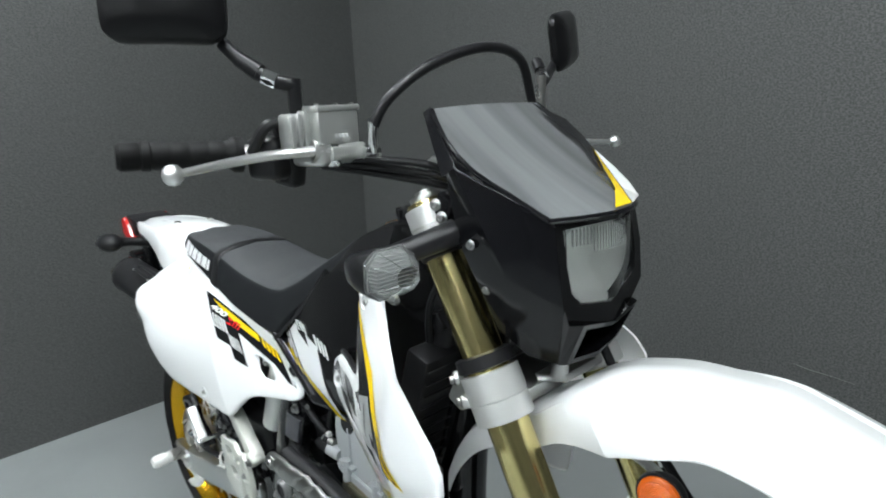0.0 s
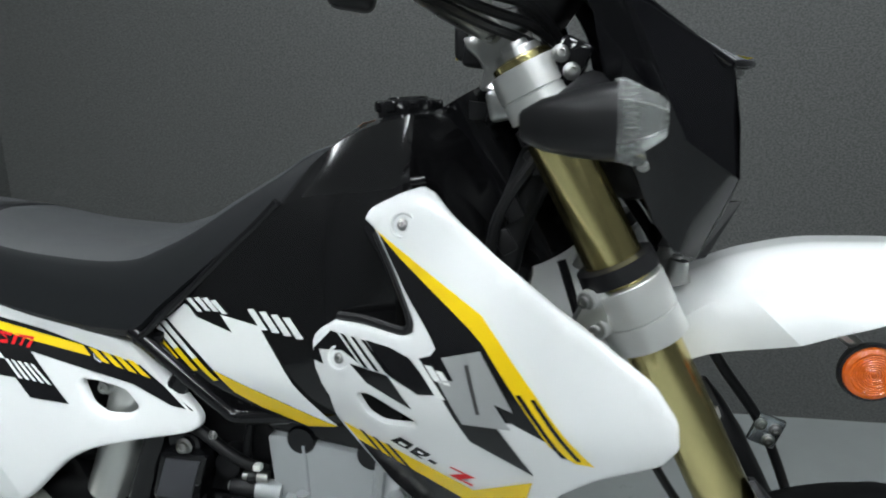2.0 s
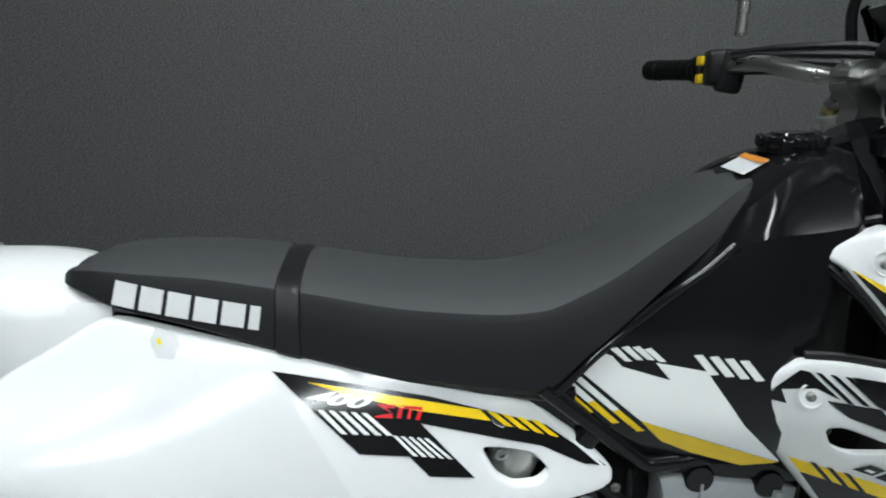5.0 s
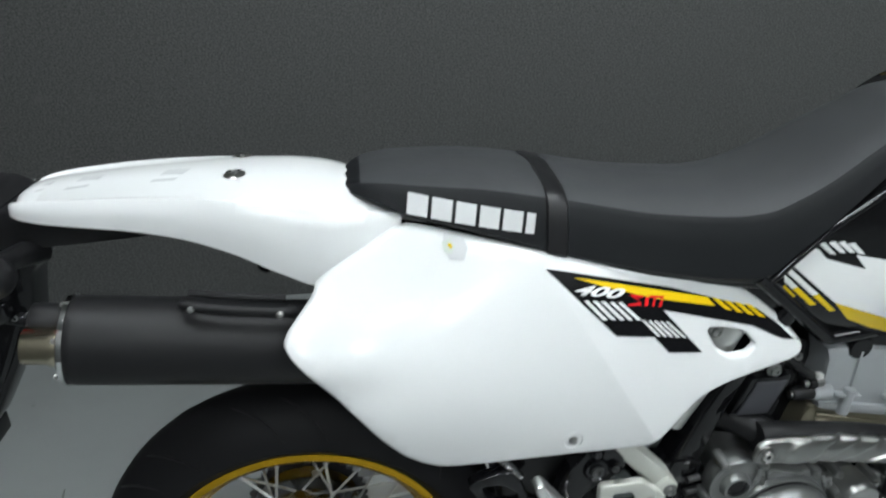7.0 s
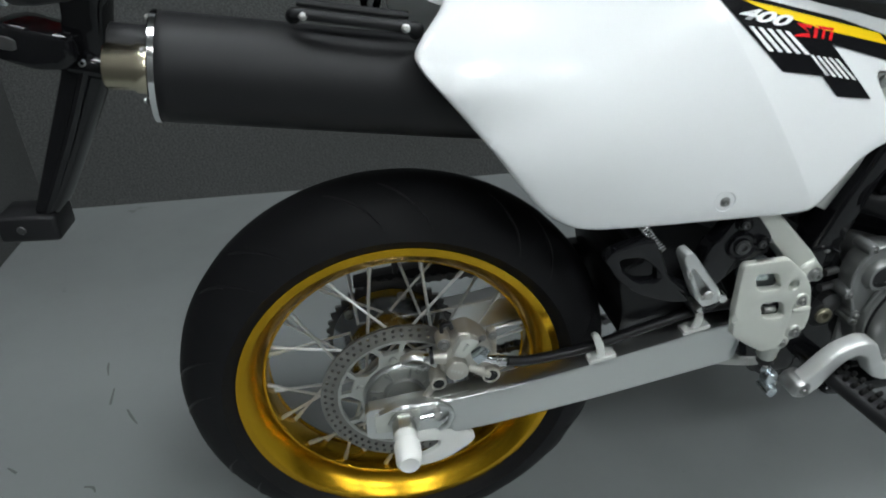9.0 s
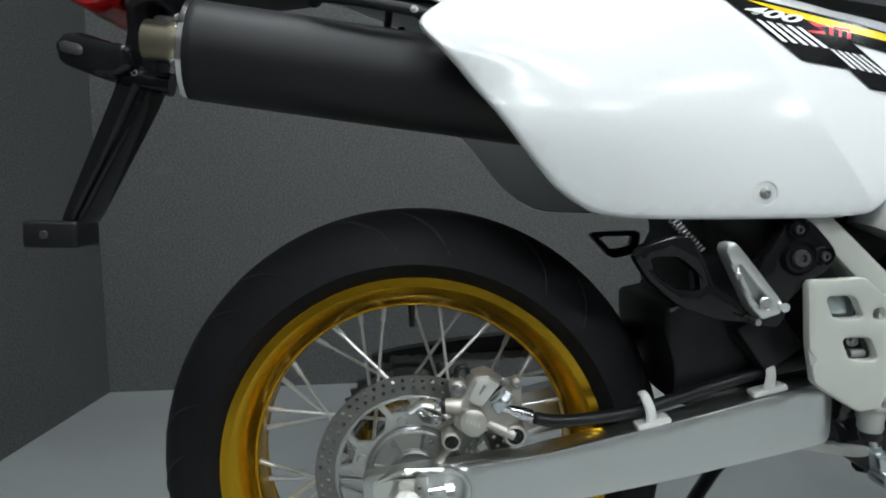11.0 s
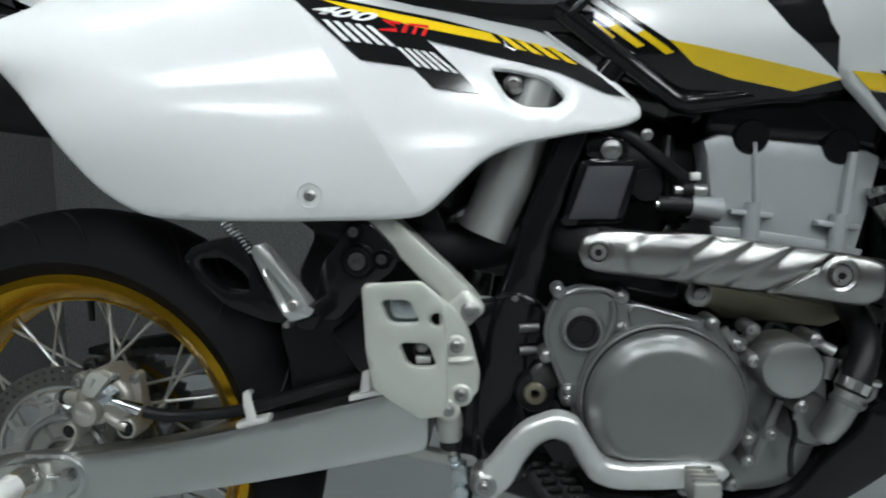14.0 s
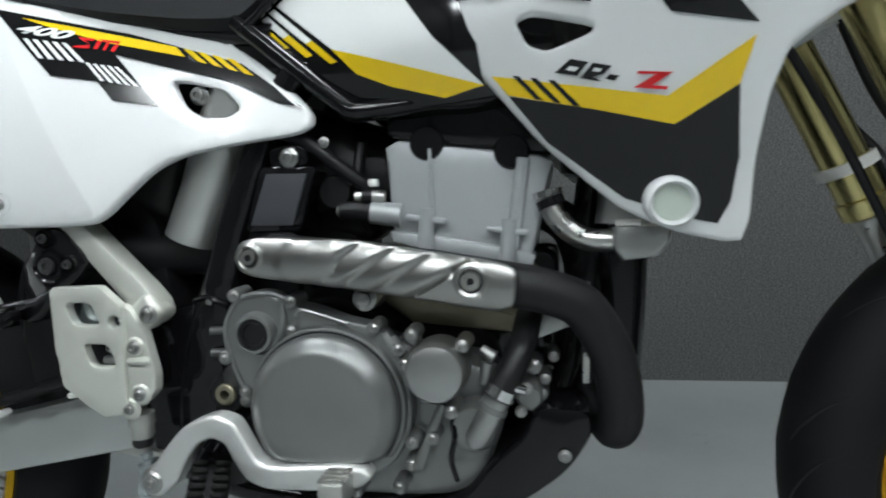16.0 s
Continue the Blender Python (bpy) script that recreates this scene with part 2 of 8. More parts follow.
def add_box(bm, size, m=None, bevel=0.003, segs=2):
    b2 = bmesh.new()
    bmesh.ops.create_cube(b2, size=1)
    for v in b2.verts:
        v.co = Vector((v.co.x * size[0], v.co.y * size[1], v.co.z * size[2]))
    if bevel:
        bmesh.ops.bevel(b2, geom=list(b2.edges), offset=bevel, segments=segs, affect="EDGES", profile=0.5)
    if m is not None:
        b2.transform(m)
    me = bpy.data.meshes.new("tmp")
    b2.to_mesh(me)
    b2.free()
    bm.from_mesh(me)
    bpy.data.meshes.remove(me)
    return bm


def box(size, m=None, bevel=0.003, segs=2):
    return add_box(bmesh.new(), size, m, bevel, segs)


def inside(p, poly):
    x, y = p[0], p[1]
    c = False
    j = len(poly) - 1
    for i in range(len(poly)):
        a, b = poly[i], poly[j]
        if (a[1] > y) != (b[1] > y) and x < (b[0] - a[0]) * (y - a[1]) / (b[1] - a[1]) + a[0]:
            c = not c
        j = i
    return c


def edge_dist(p, poly):
    best = 1e9
    for i in range(len(poly)):
        a, b = poly[i - 1], poly[i]
        ab = b - a
        t = max(0, min(1, (p - a).dot(ab) / max(ab.dot(ab), 1e-12)))
        best = min(best, (p - a - ab * t).length_squared)
    return math.sqrt(best)


def resample(poly, step):
    out = []
    for i in range(len(poly)):
        a, b = poly[i], poly[(i + 1) % len(poly)]
        n = max(1, int((b - a).length / step + 0.5))
        out += [a.lerp(b, k / n) for k in range(n)]
    return out


def sheet(outline, surf, holes=(), step=0.012, thick=0.004, edge=0.004, soft=2, side=-1, lift=0.0, r=0.2, creases=()):
    """A shell whose outline lies in the x-z plane, bent onto the surface y = -surf(x, z) (side -1: right, 1: left), with rounded rims."""
    polys = [soften([(*p,) for p in outline], soft, r) if soft else [Vector(p) for p in outline]]
    polys += [soften(h, soft, 0.15) for h in holes]
    polys = [resample([Vector((p[0], p[1])) for p in q], step) for q in polys]
    pts, cons = [], []
    for q in polys:
        k = len(pts)
        pts += q
        cons += [(k + i, k + (i + 1) % len(q)) for i in range(len(q))]
    nb = len(pts)
    ring = []
    if edge and thick > 0.002:
        for q in polys:
            for i in range(len(q)):
                t = (q[(i + 1) % len(q)] - q[i - 1])
                if t.length < 1e-9:
                    continue
                nrm = Vector((t.y, -t.x)).normalized()
                for d in (edge * 0.35, edge):
                    for s in (1, -1):
                        p = q[i] + nrm * d * s
                        if inside(p, polys[0]) and not any(inside(p, h) for h in polys[1:]) and min(edge_dist(p, g) for g in polys) > d * 0.85:
                            ring.append(p)
    pts += ring
    x0, x1 = min(p.x for p in polys[0]), max(p.x for p in polys[0])
    z0, z1 = min(p.y for p in polys[0]), max(p.y for p in polys[0])
    gap = max(edge * 1.6, step * 0.5)
    x = x0
    row = 0
    while x < x1:
        z = z0 + (step / 2 if row % 2 else 0)
        while z < z1:
            p = Vector((x, z))
            if inside(p, polys[0]) and not any(inside(p, h) for h in polys[1:]) and min(edge_dist(p, q) for q in polys) > gap:
                pts.append(p)
            z += step
        x += step * 0.87
        row += 1
    for a, b in creases:                        # mesh edges along each crease
        a, b = Vector(a), Vector(b)
        n = max(2, int((b - a).length / step))
        near = [a.lerp(b, k / n) for k in range(n + 1)]
        pts = pts[:nb + len(ring)] + [p for p in pts[nb + len(ring):] if min((p - q).length for q in near) > step * 0.6]
        k0 = len(pts)
        pts += near
        cons += [(k0 + k, k0 + k + 1) for k in range(n)]
    V, _, F, *_ = delaunay_2d_cdt(pts, cons, [], 0, 1e-7)
    faces = []
    for f in F:
        c = sum((V[i] for i in f), Vector((0, 0))) / len(f)
        if inside(c, polys[0]) and not any(inside(c, h) for h in polys[1:]):
            faces.append(f)
    bm = bmesh.new()
    used = sorted({i for f in faces for i in f})

    def drop(p):
        if not edge or thick <= 0.002:
            return 0
        d = min(edge_dist(p, q) for q in polys)
        return edge * (1 - math.sqrt(max(0, 1 - (1 - min(d / edge, 1)) ** 2))) * min(1, thick / edge) if d < edge else 0

    front = {i: bm.verts.new((V[i].x, side * (surf(V[i].x, V[i].y) + lift - drop(V[i])), V[i].y)) for i in used}
    for f in faces:
        try:
            bm.faces.new([front[i] for i in f])
        except ValueError:
            pass
    if thick > 0.002:
        border = [e for e in bm.edges if e.is_boundary]
        back = {}
        for e in border:
            for v in e.verts:
                if v not in back:
                    back[v] = bm.verts.new((v.co.x, v.co.y - side * thick, v.co.z))
        inner = {i: bm.verts.new((V[i].x, side * (surf(V[i].x, V[i].y) + lift - thick), V[i].y)) if front[i] not in back else back[front[i]] for i in used}
        for f in faces:
            try:
                bm.faces.new([inner[i] for i in f][::-1])
            except ValueError:
                pass
        for e in border:
            a, b = e.verts
            bm.faces.new((a, b, back[b], back[a]))
    return bm


def film(outline, surf, side=-1, lift=0.0012, step=0.012, soft=0):
    """A thin sticker on the same surface."""
    return sheet(outline, surf, (), step, 0.0, 0.0, soft, side, lift)


def bars(p00, p10, p01, p11, n, duty=0.55):
    """n slanting bars between a top edge p00-p10 and a bottom edge p01-p11."""
    a, b, c, d = (Vector(p) for p in (p00, p10, p01, p11))
    out = []
    for k in range(n):
        s, e = k / (n - 1 + duty), (k + duty) / (n - 1 + duty)
        out.append([a.lerp(b, s), a.lerp(b, e), c.lerp(d, e), c.lerp(d, s)])
    return out


def plate(outline, y, thick, holes=(), bevel=0.002, soft=2, step=0.015, side=-1, r=0.2):
    """A flat plate in the x-z plane, its outer face at distance y from the centre."""
    return sheet(outline, lambda x, z: y, holes, step, thick, bevel, soft, side, 0.0, r)


@functools.lru_cache(None)
def slopes(xs, ys):
    """Slopes of a smooth curve through a table that keeps its rises and falls."""
    h = [b - a for a, b in zip(xs, xs[1:])]
    d = [(b - a) / k for a, b, k in zip(ys, ys[1:], h)]
    m = [d[0]]
    for k in range(1, len(d)):
        if d[k - 1] * d[k] <= 0:
            m.append(0.0)
        else:
            w1, w2 = 2 * h[k] + h[k - 1], h[k] + 2 * h[k - 1]
            m.append((w1 + w2) / (w1 / d[k - 1] + w2 / d[k]))
    return m + [d[-1]]


def lerp_table(x, xs, ys):
    """Value at x of the smooth curve through the table."""
    xs, ys = tuple(xs), tuple(ys)
    if x <= xs[0]:
        return ys[0]
    if x >= xs[-1]:
        return ys[-1]
    m = slopes(xs, ys)
    k = max(i for i in range(len(xs) - 1) if xs[i] <= x)
    h = xs[k + 1] - xs[k]
    t = (x - xs[k]) / h
    return (2 * t ** 3 - 3 * t * t + 1) * ys[k] + (t ** 3 - 2 * t * t + t) * h * m[k] + (3 * t * t - 2 * t ** 3) * ys[k + 1] + (t ** 3 - t * t) * h * m[k + 1]


BOLT = None


def bolt(parent, at, axis=(0, -1, 0), r=0.006, name="bolt", mat=None):
    """A flanged hexagon bolt or socket screw; all of them share two meshes."""
    global BOLT
    if BOLT is None:
        bm = lathe([(0.0, 0.0), (1.45, 0.0), (1.5, 0.15), (1.1, 0.35), (1.0, 0.4), (1.0, 1.0), (0.85, 1.12), (0.5, 1.12), (0.45, 0.7), (0.0, 0.7)], axis=(0, 0, 1), seg=12)
        first = part(name, bm, mat or BOLT_STEEL, parent, smooth=50)
        BOLT = first
    else:
        first = None
    m = Matrix.Translation(Vector(at)) @ Vector(axis).to_track_quat("Z", "Y").to_matrix().to_4x4() @ Matrix.Scale(r * 0.86, 4)
    if first is not None:
        first.matrix_basis = m
        return first
    return same(name, BOLT, parent, m)


def letters(text, origin, along, height, surf, side, mat, parent, name, slant=0.25, wide=1.0, lift=0.0022, bold=0.02):
    """Built-in font text laid on a surface: origin and along in x-z."""
    cu = bpy.data.curves.new("txt", "FONT")
    cu.body = text
    cu.size = 1.0
    cu.offset = bold
    cu.resolution_u = 3
    ob = bpy.data.objects.new("txt", cu)
    me = bpy.data.meshes.new_from_object(ob)
    bpy.data.objects.remove(ob)
    bm = bmesh.new()
    bm.from_mesh(me)
    bpy.data.meshes.remove(me)
    a = Vector(along).normalized()
    x0, x1 = min(v.co.x + v.co.y * slant for v in bm.verts), max(v.co.x + v.co.y * slant for v in bm.verts)
    wide = Vector(along).length / (x1 - x0)
    up = Vector((-a.y, a.x))
    for v in bm.verts:
        p = Vector(origin) + a * ((v.co.x + v.co.y * slant - x0) * wide) + up * (v.co.y * height / 0.7)
        v.co = Vector((p.x, side * (surf(p.x, p.y) + lift), p.y))
    return part(name, bm, mat, parent, smooth=0)


# ---- the room ----
ROOM = pose(-1.030, 1.326, 0, 0, 0, 0.9)      # the far corner; the walls run along its axes
CEILING = 2.9
DEPTH = 6.6


def slab(name, lo, hi, mat, label, category):
    size = [b - a for a, b in zip(lo, hi)]
    mid = [(a + b) / 2 for a, b in zip(lo, hi)]
    ob = part(name, box(size, Matrix.Translation(mid), 0), mat, None, label, 0)
    ob.matrix_basis = ROOM
    return tagged(ob, label, category, kind="structure")


slab("floor", (-0.2, -DEPTH - 0.2, -0.12), (6.2, 0.2, 0.0), FLOOR, "worn light grey painted concrete floor with dark scuffs", "floor")
slab("wall_north", (0.0, 0.0, 0.0), (6.0, 0.15, CEILING), WALL, "charcoal grey painted wall with a speckled rough face", "wall")
slab("wall_west", (-0.15, -DEPTH, 0.0), (0.0, 0.15, CEILING), WALL, "charcoal grey painted wall with a speckled rough face", "wall")
slab("wall_east", (6.0, -DEPTH, 0.0), (6.15, 0.15, CEILING), WALL, "plain charcoal grey painted wall", "wall")
slab("wall_south", (-0.15, -DEPTH - 0.15, 0.0), (6.15, -DEPTH, CEILING), WALL, "plain charcoal grey painted wall", "wall")
slab("ceiling", (-0.15, -DEPTH - 0.15, CEILING), (6.15, 0.15, CEILING + 0.1), CEIL, "pale painted ceiling", "ceiling")


def ceiling_light(x, y, turn=0.0):
    base = new("ceiling_light")
    w, l = 0.52, 0.52
    part("housing", box((l, w, 0.05), Matrix.Translation((0, 0, 0.035)), 0.006), PALE, base)
    part("diffuser", box((l - 0.03, w - 0.03, 0.03), Matrix.Translation((0, 0, 0.004)), 0.008), LAMP, base, "lit white diffuser")
    for s in (-1, 1):
        part("end_cap", box((0.012, w + 0.006, 0.056), Matrix.Translation((s * (l / 2 + 0.003), 0, 0.032)), 0.003), PALE, base)
    base.matrix_basis = ROOM @ pose(x, y, CEILING - 0.062, 0, 0, turn)
    return tagged(base, "square white ceiling panel light, lit", "ceiling light", "ceiling lights")


for lx in (0.66, 2.3, 3.8):
    for ly in (-1.75, -3.6, -5.4):
        ceiling_light(lx, ly)

for pts in ([(-0.602, 0.475), (-0.598, 0.455), (-0.590, 0.43)], [(-0.566, 0.385), (-0.560, 0.335)], [(-0.522, 0.315), (-0.508, 0.292), (-0.492, 0.270)], [(-0.695, 0.195), (-0.675, 0.180)], [(-0.545, 0.128), (-0.530, 0.124), (-0.522, 0.112)]):
    mark = part("floor_scuff", tube([(x, y, 0.0002) for x, y in pts], [0.0018, 0.0026, 0.001][:len(pts)], 6, 4, True, 0.12), SCUFF, None)
    tagged(mark, "dark scuff mark on the grey floor", "scuff", "floor scuffs", "structure")

scuff = part("trim", tube([(2.07, -0.003, 0.352), (2.11, -0.003, 0.343), (2.17, -0.003, 0.338), (2.24, -0.003, 0.330)], [0.0012, 0.0026, 0.0018, 0.001], 6, 5, True, 0.4), SCUFF, None, "", 40)
scuff.matrix_basis = ROOM
tagged(scuff, "pale scrape mark on the charcoal wall", "scrape", kind="structure")

# ---- the motorcycle: rear axle over the origin, front to +x, its right side to -y ----
bike = tagged(new("motorcycle"), "white and black supermoto motorcycle with gold rims on grey floor", "motorcycle")
AXLE_R = Vector((0.007, 0.0, 0.2985))
AXLE_F = Vector((1.425, 0.0, 0.297))


def polar(r, deg):
    return r * math.cos(radians(deg)), r * math.sin(radians(deg))


def rear_disc(tyre, c, yd, disc_r):
    """Drilled disc on the right side, its riveted spider and the dished flange that carries it."""
    ring = [polar(disc_r, 5 * k) for k in range(72)]
    holes = [[polar(disc_r - 0.0225, 7.5 * k) for k in range(48)]]
    for rr, n, off in ((disc_r - 0.0058, 60, 0.0), (disc_r - 0.0145, 54, 3.0)):
        for k in range(n):
            hx, hz = polar(rr, 360 * k / n + off)
            holes.append([(hx + 0.0026 * math.cos(q), hz + 0.0026 * math.sin(q)) for q in (math.pi * j / 3 for j in range(6))])
    bm = sheet(ring, lambda x, z: 0.0, holes, 0.02, 0.0045, 0.0, 0, -1)
    bm.transform(Matrix.Translation((c.x, yd, c.z)))
    part("brake_disc", bm, DISC, tyre, "drilled steel brake disc", 30)
    spider = [polar(disc_r - 0.0222, 5 * k) for k in range(72)]
    windows = []
    for k in range(6):
        a = 102 + 60 * k
        windows.append([polar(r, a + d) for r, d in ((0.0725, -8), (0.0725, 8), (0.0855, 11), (0.0865, 0), (0.0855, -11))])
        windows.append([polar(r, a + 30 + d) for r, d in ((0.0605, -9), (0.0605, 9), (0.074, 17), (0.0868, 14.5), (0.0875, 0), (0.0868, -14.5), (0.074, -17))])
    bm = sheet(spider, lambda x, z: 0.0, windows, 0.012, 0.006, 0.0012, 0, -1)
    bm.transform(Matrix.Translation((c.x, yd - 0.001, c.z)))
    part("disc_spider", bm, CARRIER, tyre, "pale grey six-armed disc carrier", 40)
    bm = lathe([(0.0235, yd + 0.020), (0.0235, yd - 0.004), (0.0255, yd - 0.007), (0.028, yd - 0.006), (0.030, yd + 0.002), (0.047, yd + 0.002), (0.0495, yd - 0.008), (0.0535, yd - 0.0085), (0.0560, yd - 0.006), (0.0570, yd + 0.004), (0.040, yd + 0.02)], c, (0, 1, 0), 56, True)
    part("disc_flange", bm, CAST, tyre, "dished cast silver disc flange", 35)
    part("bearing_seal", lathe([(0.0, yd + 0.010), (0.0236, yd + 0.010), (0.0236, yd + 0.016), (0.0, yd + 0.016)], c, (0, 1, 0), 32), BLACK_SATIN, tyre, "black bearing seal")
    rib0 = screw0 = None
    for k in range(8):
        m = Matrix.Translation((c.x, yd, c.z)) @ pose(0, 0, 0, 0, 45 * k + 14, 0)
        if rib0 is None:
            rib0 = part("flange_rib", box((0.0032, 0.007, 0.021), Matrix.Translation((0, 0, 0.0385)), 0.0012, 2), CAST, tyre, xf=m)
        else:
            same("flange_rib", rib0, tyre, m)
    for k in range(6):
        x, z = polar(0.0620, 102 + 60 * k)
        m = Matrix.Translation((c.x + x, yd - 0.001, c.z + z))
        if screw0 is None:
            screw0 = part("rivet", lathe([(0.0, -0.0035), (0.0045, -0.003), (0.0058, -0.0005), (0.0058, 0.001), (0.0, 0.001)], (0, 0, 0), (0, 1, 0), 16), CARRIER, tyre, xf=m)
        else:
            same("rivet", screw0, tyre, m)
        x, z = polar(0.0415, 123 + 60 * k)
        bolt(tyre, (c.x + x, yd + 0.002, c.z + z), r=0.0042)


def wheel(kind, c, radius, width, rim_r, disc_r, round_off, lip):
    w = width / 2
    prof = []
    for k in range(13):                      # round tread and bulged sidewall
        a = math.pi * (k / 12 - 0.5)
        prof.append((max(rim_r + 0.012, radius - round_off * width * (1 - math.cos(a)) ** 1.05), w * math.sin(a)))
    bead = w * lip
    prof = [(rim_r - 0.002, -bead), (rim_r + 0.014, -w * 0.9)] + prof[1:-1] + [(rim_r + 0.014, w * 0.9), (rim_r - 0.002, bead)]
    tyre = part(kind + "_tyre", lathe(prof, c, (0, 1, 0), 160, True), RUBBER, bike, "black road tyre with fine tread grooves", 60)
    # sweeping tread cuts
    for side in (-1, 1):
        pts = []
        for k in range(6):
            y = side * w * (0.25 + 0.13 * k)
            rr = radius - round_off * width * (1 - math.cos(math.asin(min(1, abs(y) / w)))) ** 1.05 - 0.0012
            pts.append((rr * math.sin(0.05 * k), y, rr * math.cos(0.05 * k)))
        groove = part("groove", tube(pts, [0.0006, 0.0018, 0.002, 0.002, 0.0015, 0.0005], 6, 3), BLACK_SATIN, tyre, "")
        groove.matrix_basis = Matrix.Translation(c) @ pose(0, 0, 0, 0, 4 * side, 0)
        for k in range(1, 18):
            same("groove", groove, tyre, Matrix.Translation(c) @ pose(0, 0, 0, 0, 20 * k + (7 if k % 2 else 0) + 4 * side, 0))
    b = bead
    rp = [(rim_r + 0.002, -b - 0.004), (rim_r + 0.003, -b), (rim_r - 0.006, -b + 0.005), (rim_r - 0.012, -b + 0.010), (rim_r - 0.022, -b * 0.35), (rim_r - 0.022, b * 0.35),
          (rim_r - 0.012, b - 0.010), (rim_r - 0.006, b - 0.005), (rim_r + 0.003, b), (rim_r + 0.002, b + 0.004), (rim_r - 0.008, b + 0.005),
          (rim_r - 0.0180, b - 0.003), (rim_r - 0.0290, b * 0.60), (rim_r - 0.034, b * 0.25), (rim_r - 0.034, -b * 0.25), (rim_r - 0.0290, -b * 0.60), (rim_r - 0.0180, -b + 0.003), (rim_r - 0.008, -b - 0.005)]
    for q in (-1, 1):
        part("rim_lip", lathe([(rim_r - 0.0315 + 0.0026 * math.cos(k * math.pi / 4), q * 0.0235 + 0.0026 * math.sin(k * math.pi / 4)) for k in range(8)], c, (0, 1, 0), 96, True), GOLD, tyre, "", 60)
    part("rim", lathe(rp, c, (0, 1, 0), 96, True), GOLD, tyre, "gold anodised spoked rim", 28)
    hw = 0.036
    part("hub", lathe([(0.0, -0.062), (0.030, -0.062), (0.034, -0.05), (0.055, -hw - 0.006), (0.057, -hw), (0.052, -hw + 0.006), (0.036, -hw + 0.014), (0.032, 0), (0.036, hw - 0.014),
                       (0.052, hw - 0.006), (0.057, hw), (0.055, hw + 0.006), (0.036, 0.05), (0.030, 0.062), (0.0, 0.062)], c, (0, 1, 0), 40), CAST, tyre, "cast silver hub", 35)
    first = {}
    n = 36
    for k in range(n):
        side = -1 if k % 2 else 1
        lean = 1 if (k // 2) % 2 else -1
        a = 2 * math.pi * k / n
        if (side, lean) not in first:
            ha = -lean * 1.05
            p0 = Vector((0.052 * math.sin(ha), side * hw, 0.052 * math.cos(ha)))
            p1 = Vector((0, side * 0.012, rim_r - 0.033))
            bm = tube([p0, p1], 0.0021, 6, 1, False)
            add_tube(bm, [p1.lerp(p0, 0.11), p1], [0.0031, 0.0034], 6, 1, False)
            o = part("spoke", bm, SPOKE, tyre, "", 60)
            first[(side, lean)] = o
        else:
            o = same("spoke", first[(side, lean)], tyre, Matrix())
        o.matrix_basis = Matrix.Translation(c) @ pose(0, 0, 0, 0, math.degrees(a), 0)
    part("valve", tube([(c.x, 0, c.z + rim_r - 0.034), (c.x, 0, c.z + rim_r - 0.064)], [0.0045, 0.0038], 8, 1, False), BLACK_SATIN, tyre, "black valve stem")
    if kind == "rear":
        rear_disc(tyre, c, -0.062, disc_r)
    return tyre


rear_tyre = wheel("rear", AXLE_R, 0.2985, 0.136, 0.2195, 0.1125, 0.62, 0.73)
front_tyre = wheel("front", AXLE_F, 0.297, 0.120, 0.215, 0.15, 0.43, 0.66)

# sprocket and chain on the left side
tooth = []
for k in range(82):
    a = 2 * math.pi * k / 82
    rr = 0.098 if k % 2 else 0.091
    tooth.append((rr * math.cos(a), rr * math.sin(a)))
holes = [[(0.066 * math.cos(b) + 0.013 * math.cos(q), 0.066 * math.sin(b) + 0.013 * math.sin(q)) for q in (math.pi * j / 5 for j in range(10))] for b in (2 * math.pi * k / 6 for k in range(6))]
bm = sheet(tooth, lambda x, z: 0.0, holes, 0.02, 0.006, 0.0, 0, -1)
bm.transform(Matrix.Translation((0, 0.075, 0.30)))
sprocket = part("sprocket", bm, CHAIN, bike, "dark steel rear sprocket", 30)
part("sprocket_carrier", lathe([(0.0, 0.067), (0.087, 0.067), (0.088, 0.064), (0.084, 0.058), (0.078, 0.048), (0.076, 0.032), (0.068, 0.012), (0.054, -0.004), (0.036, -0.014), (0.0, -0.014)], (0, 0, 0.30), (0, 1, 0), 64), HUB_ALLOY, sprocket, "polished alloy sprocket carrier", 35)
for k in range(6):
    a = math.pi * k / 3 + 0.3
    u, v = math.cos(a), math.sin(a)
    part("carrier_bolt", lathe([(0.0, -0.006), (0.005, -0.006), (0.006, -0.004), (0.0075, 0.0), (0.0, 0.0)], (0.0815 * u, 0.056, 0.30 + 0.0815 * v), (0, 1, 0), 12), STEEL, sprocket)
    part("carrier_slot", tube([(0.056 * u - 0.012 * v, -0.0020, 0.30 + 0.056 * v + 0.012 * u), (0.060 * u, 0.0010, 0.30 + 0.060 * v), (0.056 * u + 0.012 * v, -0.0020, 0.30 + 0.056 * v - 0.012 * u)], [0.002, 0.0045, 0.002], 8, 4), BLACK_SATIN, sprocket, "dark recess of the carrier")


